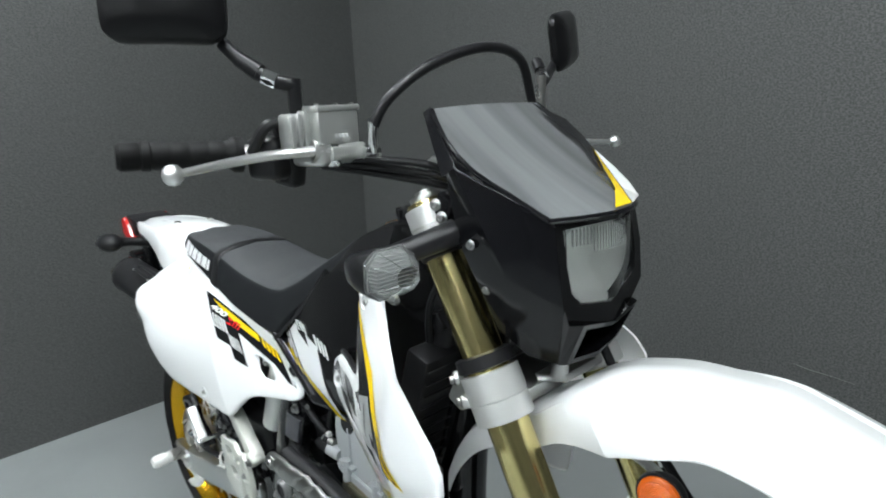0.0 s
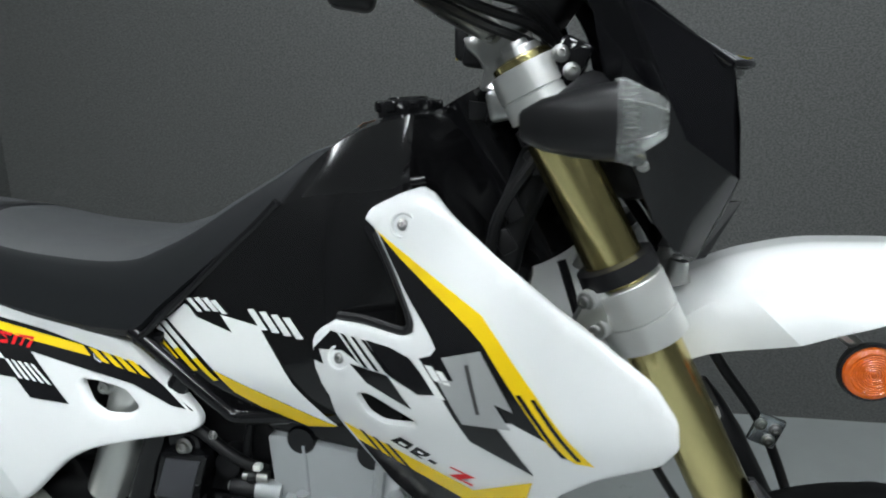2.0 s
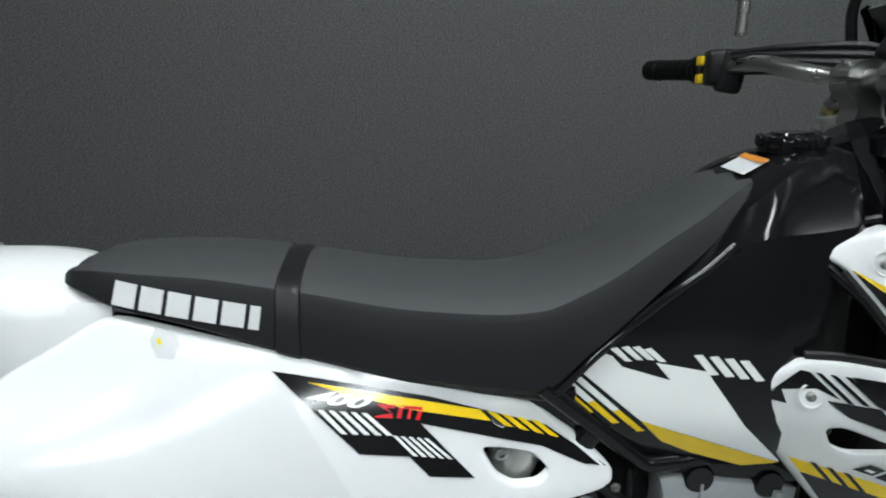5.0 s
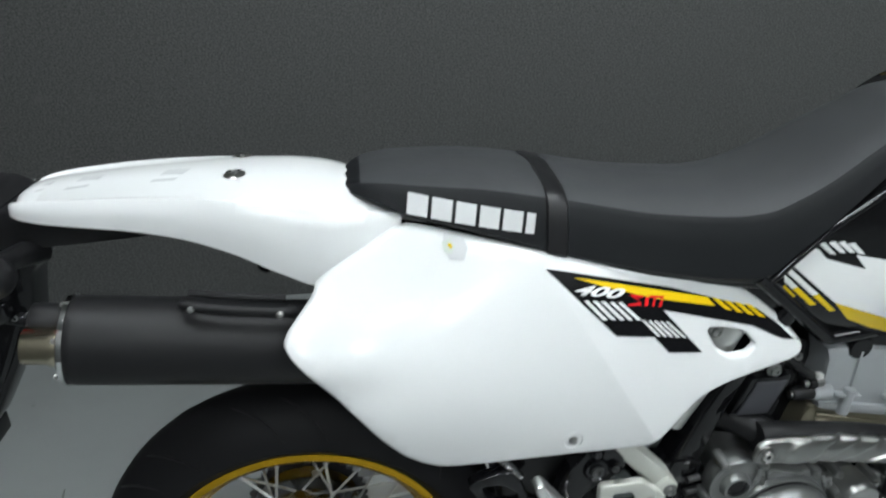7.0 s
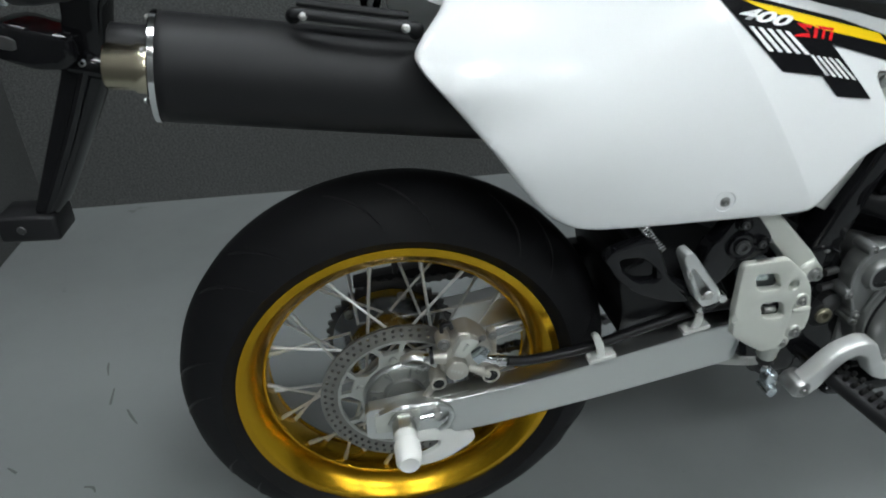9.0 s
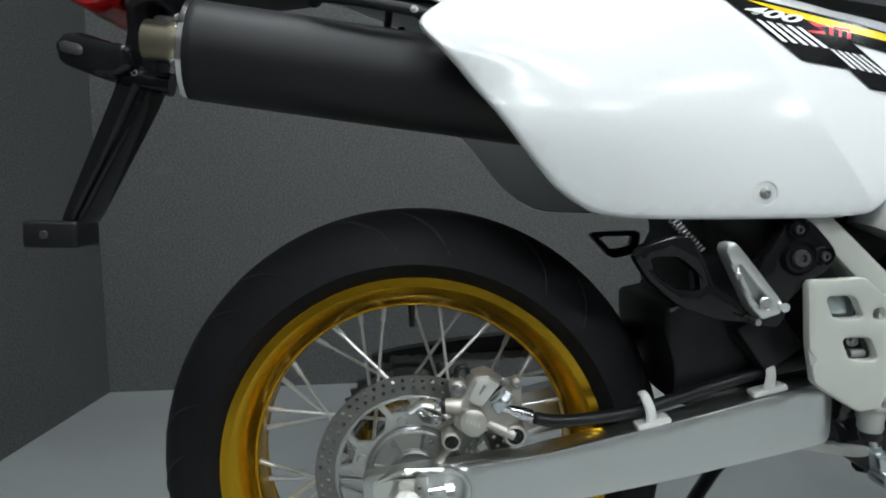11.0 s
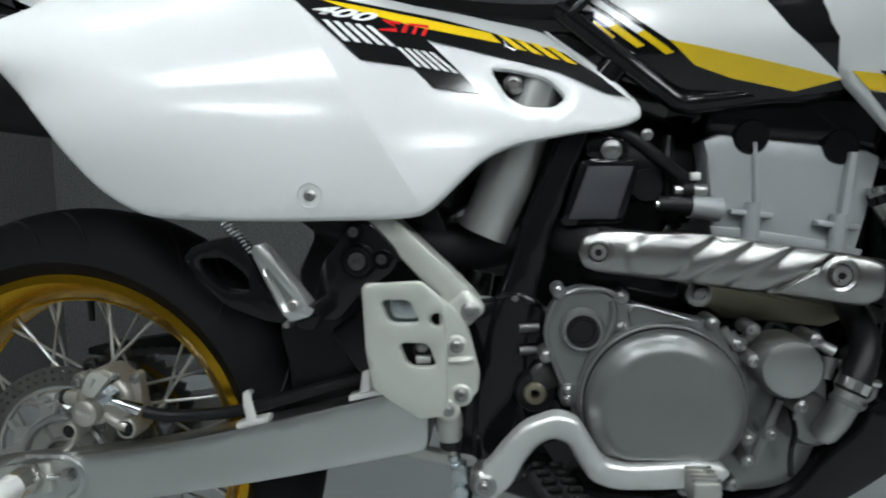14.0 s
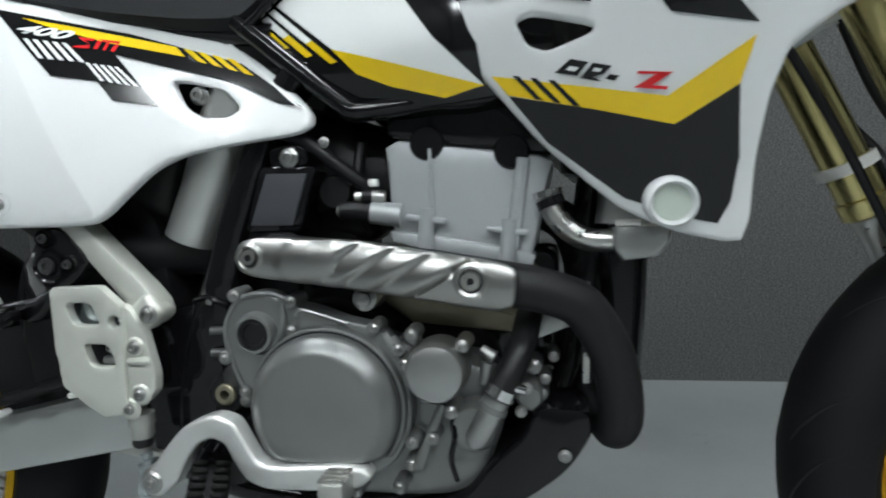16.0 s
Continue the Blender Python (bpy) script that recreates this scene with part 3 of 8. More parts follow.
def link_plate(wide):
    bm = lathe([(0.0, 0.0), (0.0058, 0.0), (0.0058, 0.0022), (0.0, 0.0022)], (-0.0079, -wide / 2 - 0.0022, 0), (0, 1, 0), 10)
    for at in ((0.0079, -wide / 2 - 0.0022, 0), (-0.0079, wide / 2, 0), (0.0079, wide / 2, 0)):
        add_lathe(bm, [(0.0, 0.0), (0.0058, 0.0), (0.0058, 0.0022), (0.0, 0.0022)], at, (0, 1, 0), 10)
    for s in (-1, 1):
        add_box(bm, (0.0158, 0.0020, 0.0085), Matrix.Translation((0, s * (wide / 2 + 0.0011), 0)), 0)
        add_lathe(bm, [(0.0, -wide / 2), (0.0048, -wide / 2), (0.0048, wide / 2), (0.0, wide / 2)], (s * 0.0079, 0, 0), (0, 1, 0), 8)
    return bm


chain = new("drive_chain")
chain.parent = bike
tagged(chain, "dark steel drive chain")
links = {}
for a, b in ((Vector((-0.02, 0.072, 0.397)), Vector((0.60, 0.072, 0.405))), (Vector((-0.02, 0.072, 0.204)), Vector((0.60, 0.072, 0.340)))):
    for k in range(39):
        m = Matrix.Translation(a.lerp(b, (k + 0.5) / 39)) @ pose(0, 0, 0, 0, -math.degrees(math.atan2(b.z - a.z, b.x - a.x)), 0)
        if k % 2 not in links:
            links[k % 2] = part("chain_link", link_plate(0.011 if k % 2 else 0.0065), CHAIN, chain, xf=m)
        else:
            same("chain_link", links[k % 2], chain, m)
part("chain_guard", sheet([(-0.05, 0.405), (0.10, 0.425), (0.30, 0.435), (0.42, 0.43), (0.42, 0.41), (0.10, 0.405), (-0.05, 0.39)], lambda x, z: 0.092, (), 0.03, 0.02, 0.004, 1, 1), BLACK_SATIN, bike, "black plastic chain guard")

# ---- swingarm ----
ARM = [(0.066, 0.303), (0.060, 0.318), (0.046, 0.3255), (0.133, 0.336), (0.278, 0.367), (0.425, 0.402), (0.446, 0.400), (0.452, 0.385), (0.450, 0.345), (0.444, 0.336), (0.280, 0.302), (0.128, 0.276), (0.066, 0.268), (0.060, 0.282)]
swingarm = part("swingarm", plate(ARM, 0.116, 0.026, bevel=0.005, r=0.12), ALU, bike, "brushed aluminium box-section swingarm", 40)
part("left_beam", plate(ARM, 0.116, 0.026, bevel=0.005, side=1, r=0.12), ALU, swingarm)
part("cross_beam", box((0.08, 0.17, 0.06), Matrix.Translation((0.41, 0, 0.368)), 0.01), CAST, swingarm)
DROP = [(-0.048, 0.316), (0.0, 0.3225), (0.060, 0.3285), (0.090, 0.331), (0.090, 0.272), (0.0, 0.259), (-0.048, 0.268)]
for s in (-1, 1):
    part("dropout", plate(DROP, 0.107, 0.016, bevel=0.002, soft=1, side=s, r=0.1), ALU, swingarm, "recessed end of the swingarm")
part("top_lip", plate([(-0.034, 0.3115), (-0.010, 0.3265), (0.046, 0.3262), (0.060, 0.3185), (0.056, 0.3145), (0.042, 0.3205), (-0.006, 0.3195)], 0.117, 0.012, bevel=0.0025, soft=1, r=0.12), ALU, swingarm)
part("axle_block", plate([(-0.036, 0.312), (0.022, 0.3155), (0.022, 0.281), (-0.036, 0.279)], 0.1115, 0.006, bevel=0.0015, soft=1, r=0.06), PALE, swingarm, "pale chain adjuster block")
part("adjuster_bolt", tube([(0.022, -0.112, 0.300), (0.050, -0.112, 0.3035)], 0.0042, 10, 1, False), CHROME, swingarm, "bright adjuster bolt")
part("adjuster_nut", tube([(0.040, -0.112, 0.3022), (0.049, -0.112, 0.3034)], 0.0078, 6, 1, False), STEEL, swingarm)
part("end_rim", tube([(0.044, -0.1145, 0.3235), (0.057, -0.1150, 0.317), (0.0635, -0.1150, 0.304), (0.058, -0.1150, 0.287), (0.046, -0.1145, 0.278)], 0.0036, 8, 5), ALU, swingarm, "rounded rim of the swingarm end")
part("axle_nut", lathe([(0.0, -0.142), (0.013, -0.142), (0.0155, -0.138), (0.0155, -0.118), (0.02, -0.118), (0.02, -0.116), (0.0, -0.116)], (0.0, 0, 0.300), (0, 1, 0), 6), STEEL, swingarm)
part("axle_slider", lathe([(0.0, -0.186), (0.012, -0.188), (0.0160, -0.182), (0.0165, -0.156), (0.013, -0.153), (0.015, -0.140), (0.0, -0.140)], (0.0, 0, 0.300), (0, 1, 0), 24), NYLON, swingarm, "white nylon axle slider")
for cx, cz, lean in ((0.2585, 0.3625, -6), (0.3820, 0.3935, 14)):
    bm = box((0.037, 0.018, 0.007), Matrix.Translation((cx + 0.002, -0.108, cz + 0.003)) @ pose(0, 0, 0, 0, -13, 0), 0.0025)
    hook = Matrix.Translation((cx, -0.112, cz + 0.004)) @ pose(0, 0, 0, 0, lean, 0)
    add_tube(bm, [hook @ Vector(p) for p in ((0.001, 0, 0.0), (0.0, -0.001, 0.014), (-0.002, 0.002, 0.024), (-0.003, 0.008, 0.029), (-0.003, 0.016, 0.027))], [0.0062, 0.0056, 0.0052, 0.0048, 0.004], 8, 4, True, 0.6)
    part("hose_clip", bm, NYLON, swingarm, "white nylon hose clip")
part("hose_sleeve", tube([(0.136, -0.106, 0.3735), (0.16, -0.104, 0.3685), (0.20, -0.101, 0.3690), (0.25, -0.099, 0.3755), (0.33, -0.098, 0.398), (0.40, -0.098, 0.416), (0.47, -0.11, 0.43)], 0.0068, 12, 6), BLACK_SATIN, swingarm, "black rubber brake hose")
part("disc_guard", plate([(-0.02, 0.262), (0.03, 0.275), (0.085, 0.268), (0.10, 0.245), (0.06, 0.215), (0.02, 0.205), (0.0, 0.215), (0.045, 0.235), (0.05, 0.252), (0.0, 0.25)], 0.108, 0.006, soft=2), NYLON, swingarm, "white plastic disc guard")

# ---- rear brake caliper ----
caliper = part("brake_caliper", sheet([(0.050, 0.366), (0.050, 0.392), (0.062, 0.400), (0.072, 0.418), (0.088, 0.4215), (0.106, 0.409), (0.117, 0.394), (0.119, 0.374), (0.126, 0.360), (0.120, 0.345), (0.106, 0.347), (0.096, 0.364), (0.084, 0.357), (0.070, 0.3545), (0.058, 0.3585)], lambda x, z: 0.104, (), 0.007, 0.030, 0.006, 2, -1, r=0.14), CALIPER, bike, "champagne-grey cast rear brake caliper", 45)
part("piston_cap", lathe([(0.0, -0.1165), (0.0125, -0.1165), (0.0143, -0.1150), (0.0150, -0.110), (0.0150, -0.095), (0.0, -0.095)], (0.0705, 0, 0.373), (0, 1, 0), 36), CALIPER, caliper, "round piston cap")
for k in range(4):
    part("cap_mark", box((0.0026, 0.0006, 0.0045), Matrix.Translation((0.0635 + 0.0042 * k, -0.1167, 0.3760 - 0.0016 * k)) @ pose(0, 0, 0, 0, 14, 0), 0), PALE, caliper, "pale cast mark", 0)
part("pad_cover", plate([(0.065, 0.396), (0.0755, 0.4175), (0.088, 0.4195), (0.099, 0.4115), (0.087, 0.3965), (0.0795, 0.3885), (0.0715, 0.392)], 0.1125, 0.012, bevel=0.0022, soft=1, r=0.08), PALE, caliper, "pale raised caliper face", 40)
part("cover_groove", tube([(0.078, -0.1130, 0.402), (0.084, -0.1130, 0.412)], [0.0012, 0.0022], 8, 2, False), CARRIER, caliper)
part("body_shadow_gap", tube([(0.0865, -0.104, 0.3945), (0.094, -0.104, 0.402), (0.102, -0.104, 0.4085)], 0.0016, 6, 3), BLACK_SATIN, caliper)
part("slide_pin", tube([(0.039, -0.101, 0.388), (0.046, -0.101, 0.3875), (0.058, -0.101, 0.3865)], [0.0065, 0.0085, 0.0095], 16, 2, False), CALIPER, caliper)
part("pin_boot", tube([(0.0375, -0.101, 0.3880), (0.042, -0.101, 0.3880)], [0.0085, 0.0090], 14, 1, False), BLACK_SATIN, caliper, "black rubber pin boot")
part("pin_nut", tube([(0.030, -0.101, 0.3885), (0.0365, -0.101, 0.3882)], 0.0055, 6, 1, False), CHROME, caliper)
for x, z, r in ((0.0475, 0.3515, 0.0095), (0.1150, 0.3555, 0.0115)):
    part("boot_ring", lathe([(r * 0.78, -0.111), (r, -0.110), (r * 1.12, -0.104), (r * 1.12, -0.085), (r * 0.78, -0.085)], (x, 0, z), (0, 1, 0), 24, True), CALIPER, caliper)
    part("rubber_plug", lathe([(0.0, -0.110), (r * 0.45, -0.110), (r * 0.5, -0.1085), (r * 0.8, -0.1095), (r * 0.8, -0.09), (0.0, -0.09)], (x, 0, z), (0, 1, 0), 20), BLACK_SATIN, caliper, "black rubber plug")
part("boot_arm", tube([(0.088, -0.098, 0.368), (0.100, -0.100, 0.362), (0.114, -0.100, 0.356)], [0.009, 0.0105, 0.012], 14, 3, True, 0.7), CALIPER, caliper)
part("carrier_arm", tube([(0.004, -0.092, 0.381), (0.018, -0.094, 0.3885), (0.034, -0.096, 0.385), (0.046, -0.098, 0.375)], [0.008, 0.009, 0.009, 0.008], 12, 4, True, 0.5), POLISHED, caliper, "polished caliper carrier arm")
part("carrier_arm", tube([(0.050, -0.094, 0.350), (0.040, -0.096, 0.333), (0.028, -0.100, 0.320)], [0.008, 0.006, 0.006], 10, 4, True, 0.6), CALIPER, caliper)
part("anchor_tab", plate([(0.1135, 0.411), (0.119, 0.4145), (0.1245, 0.411), (0.1255, 0.372), (0.1125, 0.372)], 0.094, 0.010, bevel=0.002, soft=1, r=0.1), CALIPER, caliper, "flat anchor tab")
for bx, by, bz, r in ((0.056, -0.100, 0.405, 0.0062), (0.119, -0.095, 0.4070, 0.0046), (0.032, -0.098, 0.371, 0.0048), (0.104, -0.104, 0.412, 0.0035)):
    bolt(caliper, (bx, by, bz), r=r)
part("bolt_sleeve", lathe([(0.0, -0.100), (0.0085, -0.100), (0.0095, -0.096), (0.0095, -0.080), (0.0, -0.080)], (0.056, 0, 0.405), (0, 1, 0), 20), CALIPER, caliper)
part("union_block", box((0.017, 0.016, 0.014), Matrix.Translation((0.0985, -0.112, 0.3930)) @ pose(0, 0, 0, 0, -38, 0), 0.0025), ZINC, caliper, "zinc-blue brake hose union")
part("union_bolt", tube([(0.1005, -0.118, 0.3965), (0.1075, -0.114, 0.4035)], 0.0062, 6, 1, False), ZINC, caliper)
part("union_pipe", tube([(0.1005, -0.114, 0.3885), (0.108, -0.112, 0.3860), (0.118, -0.110, 0.3815), (0.132, -0.107, 0.3755)], [0.0052, 0.0048, 0.0062, 0.0066], 14, 5), CHROME, caliper, "bright crimped hose end")
for k in range(4):
    f = k / 3
    part("crimp", tube([(0.1195 + 0.010 * f, -0.1098 + 0.002 * f, 0.3808 - 0.0044 * f), (0.1213 + 0.010 * f, -0.1094 + 0.002 * f, 0.3800 - 0.0044 * f)], 0.0078, 16, 1, False), CHROME, caliper)
part("pad_spring", tube([(0.0555, -0.085, 0.413), (0.0560, -0.085, 0.4225), (0.0650, -0.085, 0.4255), (0.0680, -0.085, 0.418)], 0.0030, 8, 4, True, 1.6), BLACK_SATIN, caliper, "dark pad spring")

# ---- frame ----
SPAR = [(0.640, 0.745), (0.668, 0.735), (0.640, 0.700), (0.617, 0.661), (0.599, 0.615), (0.581, 0.568), (0.566, 0.512), (0.556, 0.470), (0.550, 0.400), (0.552, 0.300), (0.490, 0.300), (0.495, 0.400), (0.516, 0.484), (0.535, 0.530), (0.549, 0.572), (0.578, 0.642), (0.605, 0.700)]
frame_part = part("frame", plate(SPAR, 0.110, 0.034, bevel=0.007, soft=2, step=0.012, r=0.14), BLACK_FRAME, bike, "black painted steel tube frame", 45)
part("spar_weld", tube([(0.522, -0.108, 0.497), (0.540, -0.111, 0.500), (0.560, -0.110, 0.492)], 0.0035, 8, 5), BLACK_FRAME, frame_part)
for s in (-1, 1):
    if s > 0:
        part("left_spar", tube([(0.625, 0.105, 0.745), (0.600, 0.108, 0.66), (0.560, 0.108, 0.56), (0.520, 0.106, 0.47), (0.495, 0.100, 0.38), (0.50, 0.095, 0.30)], 0.022, 12, 6, True, 0.8), BLACK_FRAME, frame_part)
    part("upper_rail", tube([(0.585, s * 0.105, 0.780), (0.640, s * 0.105, 0.734), (0.688, s * 0.105, 0.694), (0.702, s * 0.105, 0.684), (0.720, s * 0.105, 0.6835), (0.780, s * 0.102, 0.6895), (0.845, s * 0.095, 0.697), (0.93, s * 0.05, 0.76), (1.00, s * 0.03, 0.90)], [0.010, 0.010, 0.010, 0.0105, 0.0105, 0.0105, 0.011, 0.014, 0.016], 12, 6), BLACK_FRAME, frame_part)
    part("subframe_rail", tube([(0.62, s * 0.095, 0.765), (0.40, s * 0.085, 0.80), (0.15, s * 0.07, 0.850), (-0.10, s * 0.05, 0.872)], 0.013, 10, 6), BLACK_FRAME, frame_part)
    part("cradle_rail", tube([(0.50, s * 0.09, 0.31), (0.60, s * 0.09, 0.285), (0.75, s * 0.08, 0.285), (0.86, s * 0.06, 0.33), (0.91, s * 0.04, 0.42), (0.935, s * 0.03, 0.60), (0.985, s * 0.0, 0.86)], 0.016, 12, 6), BLACK_FRAME, frame_part)
    part("subframe_strut", plate([(0.382, 0.594), (0.410, 0.598), (0.503, 0.506), (0.508, 0.488), (0.496, 0.476), (0.480, 0.485)], 0.146, 0.020, bevel=0.006, soft=2, side=s, r=0.14), PALE, frame_part, "pale silver subframe strut")
    part("strut_clevis", box((0.030, 0.026, 0.030), Matrix.Translation((0.492, s * 0.138, 0.492)) @ pose(0, 0, 0, 0, 48, 0), 0.007, 3), PALE, frame_part)
part("steering_head", tube([(0.957, 0, 1.03), (1.045, 0, 0.855)], 0.034, 20, 1, False), BLACK_FRAME, frame_part)
part("down_tube", tube([(0.945, 0, 0.36), (0.955, 0, 0.46), (0.965, 0, 0.62), (0.995, 0, 0.86)], 0.036, 16, 5), BLACK_FRAME, frame_part)
part("head_gusset", box((0.13, 0.07, 0.13), Matrix.Translation((0.945, 0, 0.87)) @ pose(0, 0, 0, 0, 27, 0), 0.02, 3), BLACK_FRAME, frame_part)
part("pivot_plate", plate([(0.455, 0.48), (0.56, 0.50), (0.60, 0.42), (0.60, 0.31), (0.52, 0.285), (0.455, 0.33)], 0.106, 0.03, soft=1), BLACK_FRAME, frame_part)
# Added dark filler: hides the wall behind the gap between spar and engine.
part("gap_filler", plate([(0.535, 0.620), (0.675, 0.640), (0.690, 0.490), (0.545, 0.470)], 0.046, 0.09, bevel=0.006, soft=1), BLACK_SATIN, frame_part, "added black filler darkening the gap between frame and engine")
part("pivot_bolt", lathe([(0.0052, -0.124), (0.0095, -0.124), (0.0112, -0.1225), (0.0112, -0.10), (0.0052, -0.10)], (0.5585, 0, 0.401), (0, 1, 0), 24, True), BRONZE, frame_part, "dull bronze hollow pivot bolt")
part("pivot_ring", lathe([(0.0118, -0.1195), (0.0185, -0.1195), (0.0200, -0.117), (0.0200, -0.10), (0.0118, -0.10)], (0.5585, 0, 0.401), (0, 1, 0), 28, True), BLACK_SATIN, frame_part, "black pivot boss")
for at, r in (((0.497, -0.150, 0.490), 0.0075), ((0.636, -0.110, 0.6410), 0.0078), ((0.5405, -0.112, 0.4965), 0.003)):
    bolt(frame_part, at, r=r)

# ---- rear shock ----
shock = part("rear_shock", tube([(0.578, -0.086, 0.728), (0.556, -0.087, 0.680), (0.533, -0.088, 0.614), (0.508, -0.088, 0.560)], [0.026, 0.0265, 0.027, 0.026], 24, 1, False), SILVER, bike, "silver rear shock body")
bm = bmesh.new()
pts = []
for k in range(90):
    f = k / 89
    c = Vector((0.53, 0.0, 0.66)).lerp(Vector((0.47, 0.0, 0.40)), f)
    pts.append(c + Vector((math.cos(f * 44) * 0.036, math.sin(f * 44) * 0.036, 0)))
part("spring", add_tube(bm, pts, 0.006, 6, 1, False), WHITE, shock, "white coil spring")
part("damper_rod", tube([(0.53, 0.0, 0.66), (0.47, 0.0, 0.36)], 0.018, 12, 1, False), STEEL, shock)
bolt(shock, (0.542, -0.108, 0.708), r=0.008)

# ---- mudguard inside the subframe, and dark boxes behind the side panel ----
part("inner_mudguard", sheet([(0.300, 0.62), (0.328, 0.563), (0.306, 0.520), (0.316, 0.489), (0.284, 0.482), (0.284, 0.450), (0.292, 0.420), (0.296, 0.370), (0.46, 0.365), (0.49, 0.44), (0.47, 0.58), (0.42, 0.63)], lambda x, z: 0.085, (), 0.03, 0.16, 0.006, 1, -1, r=0.12), BLACK_SATIN, bike, "black plastic rear mudguard")
part("battery_box", box((0.05, 0.03, 0.06), Matrix.Translation((0.385, -0.098, 0.452)) @ pose(0, 0, 0, 0, -35, 0), 0.006), BLACK_SATIN, bike, "black plastic bracket block")
airbox = part("airbox", box((0.30, 0.17, 0.20), Matrix.Translation((0.36, 0, 0.70)) @ pose(0, 0, 0, 0, 12, 0), 0.03, 3), BLACK_SATIN, bike, "black plastic airbox")
part("intake_boot", tube([(0.50, 0, 0.66), (0.60, 0, 0.64), (0.70, 0, 0.62), (0.75, 0, 0.615)], [0.075, 0.07, 0.06, 0.05], 18, 3), BLACK_SATIN, bike, "black rubber intake boot")
part("exhaust_mid_pipe", tube([(0.64, -0.120, 0.543), (0.60, -0.088, 0.553), (0.56, -0.056, 0.553), (0.50, -0.055, 0.545), (0.40, -0.085, 0.556), (0.30, -0.112, 0.63), (0.22, -0.118, 0.69)], [0.02, 0.021, 0.022, 0.026, 0.028, 0.028, 0.03], 18, 6), MATTE_BLACK, bike, "matte black exhaust mid pipe")

# ---- muffler ----
MUF_A, MUF_B = Vector((-0.199, -0.109, 0.7595)), Vector((0.200, -0.078, 0.700))
mdir = (MUF_B - MUF_A).normalized()
ml = (MUF_B - MUF_A).length
muffler = part("muffler", lathe([(0.0, 0.0), (0.0425, 0.0), (0.0455, 0.003), (0.0462, 0.010), (0.0468, ml * 0.6), (0.0465, ml), (0.0, ml)], MUF_A, mdir, 64, False, 1.05), MATTE_BLACK, bike, "matte black oval muffler canister", 40)
part("end_ring", lathe([(0.036, -0.0045), (0.0445, -0.0045), (0.0468, -0.003), (0.0472, 0.002), (0.036, 0.002)], MUF_A, mdir, 64, True, 1.05), CHROME, muffler, "bright steel end ring", 40)
part("end_cap", lathe([(0.0, -0.010), (0.018, -0.010), (0.024, -0.006), (0.040, -0.005), (0.040, 0.004), (0.0, 0.004)], MUF_A, mdir, 40), MATTE_BLACK, muffler)
part("outlet", lathe([(0.0165, -0.038), (0.0185, -0.0395), (0.0195, -0.038), (0.0195, -0.017), (0.0215, -0.014), (0.0215, -0.003), (0.0165, -0.003)], MUF_A + Vector((0, -0.014, 0.001)), mdir, 40, True), OUTLET, muffler, "bright steel outlet pipe")
part("outlet_collar", lathe([(0.016, -0.042), (0.020, -0.040), (0.020, -0.004), (0.014, -0.004), (0.014, -0.040)], MUF_A + Vector((0, 0.016, 0.012)), mdir, 32, True), MATTE_BLACK, muffler)
for k in range(6):
    a = 2 * math.pi * (k + 0.5) / 6
    ax, u, v = frame_of(mdir)
    bolt(muffler, MUF_A + (u * math.cos(a) + v * math.sin(a)) * 0.042 - mdir * 0.006, -mdir, 0.0028, "rivet")
hook = tube([(-0.076, -0.122, 0.800), (-0.07, -0.130, 0.803), (-0.025, -0.132, 0.796), (0.022, -0.128, 0.788), (0.032, -0.120, 0.783)], [0.007, 0.0055, 0.005, 0.0055, 0.008], 10, 5)
add_tube(hook, [(-0.072, -0.116, 0.811), (-0.025, -0.116, 0.803), (0.026, -0.112, 0.795)], 0.004, 8, 4)
part("mounting_bracket", hook, MATTE_BLACK, muffler, "black muffler bracket")
for k in (-0.058, 0.030):
    bolt(muffler, (k - 0.009, -0.135, 0.802 - (k + 0.058) * 0.16), (0, -1, 0.4), 0.0032, "stud")


# ---- side panels ----
def pan(x, z):
    u = min(1, max(0, (0.38 - x) / 0.28))
    bulge = 0.030 * math.exp(-((z - 0.695) / 0.105) ** 2) * u * u * (3 - 2 * u)
    a, b, c = (min(1, max(0, v)) for v in ((0.20 - x) / 0.16, (z - 0.70) / 0.05, (z - 0.775) / 0.04))
    bulge += 0.018 * a * a * (3 - 2 * a) * b * b * (3 - 2 * b) * (1 - c * c * (3 - 2 * c))     # the rear corner flares out
    return 0.163 - 1.15 * max(0, z - 0.60) ** 2 - 0.155 * max(0, x - 0.317 - (0.81 - z) * 0.63) - 1.5 * max(0, 0.60 - z) ** 2 + bulge


PANEL = [(0.153, 0.864), (0.116, 0.843), (0.059, 0.814), (0.056, 0.803), (0.041, 0.789), (0.029, 0.777), (0.0245, 0.768), (0.030, 0.757), (0.052, 0.733), (0.074, 0.706), (0.096, 0.680), (0.117, 0.651), (0.144, 0.617), (0.165, 0.600), (0.188, 0.588), (0.222, 0.583),
         (0.302, 0.580), (0.410, 0.579), (0.452, 0.581), (0.467, 0.590), (0.489, 0.612), (0.512, 0.633), (0.540, 0.646), (0.591, 0.655), (0.648, 0.662), (0.664, 0.670), (0.664, 0.684), (0.628, 0.720), (0.574, 0.762), (0.476, 0.789), (0.337, 0.821), (0.210, 0.852)]
CREASE = [(0.3296, 0.79), (0.4556, 0.59)]
HOLE = [(0.520, 0.721), (0.540, 0.719), (0.574, 0.710), (0.592, 0.691), (0.579, 0.682), (0.553, 0.683), (0.535, 0.694)]
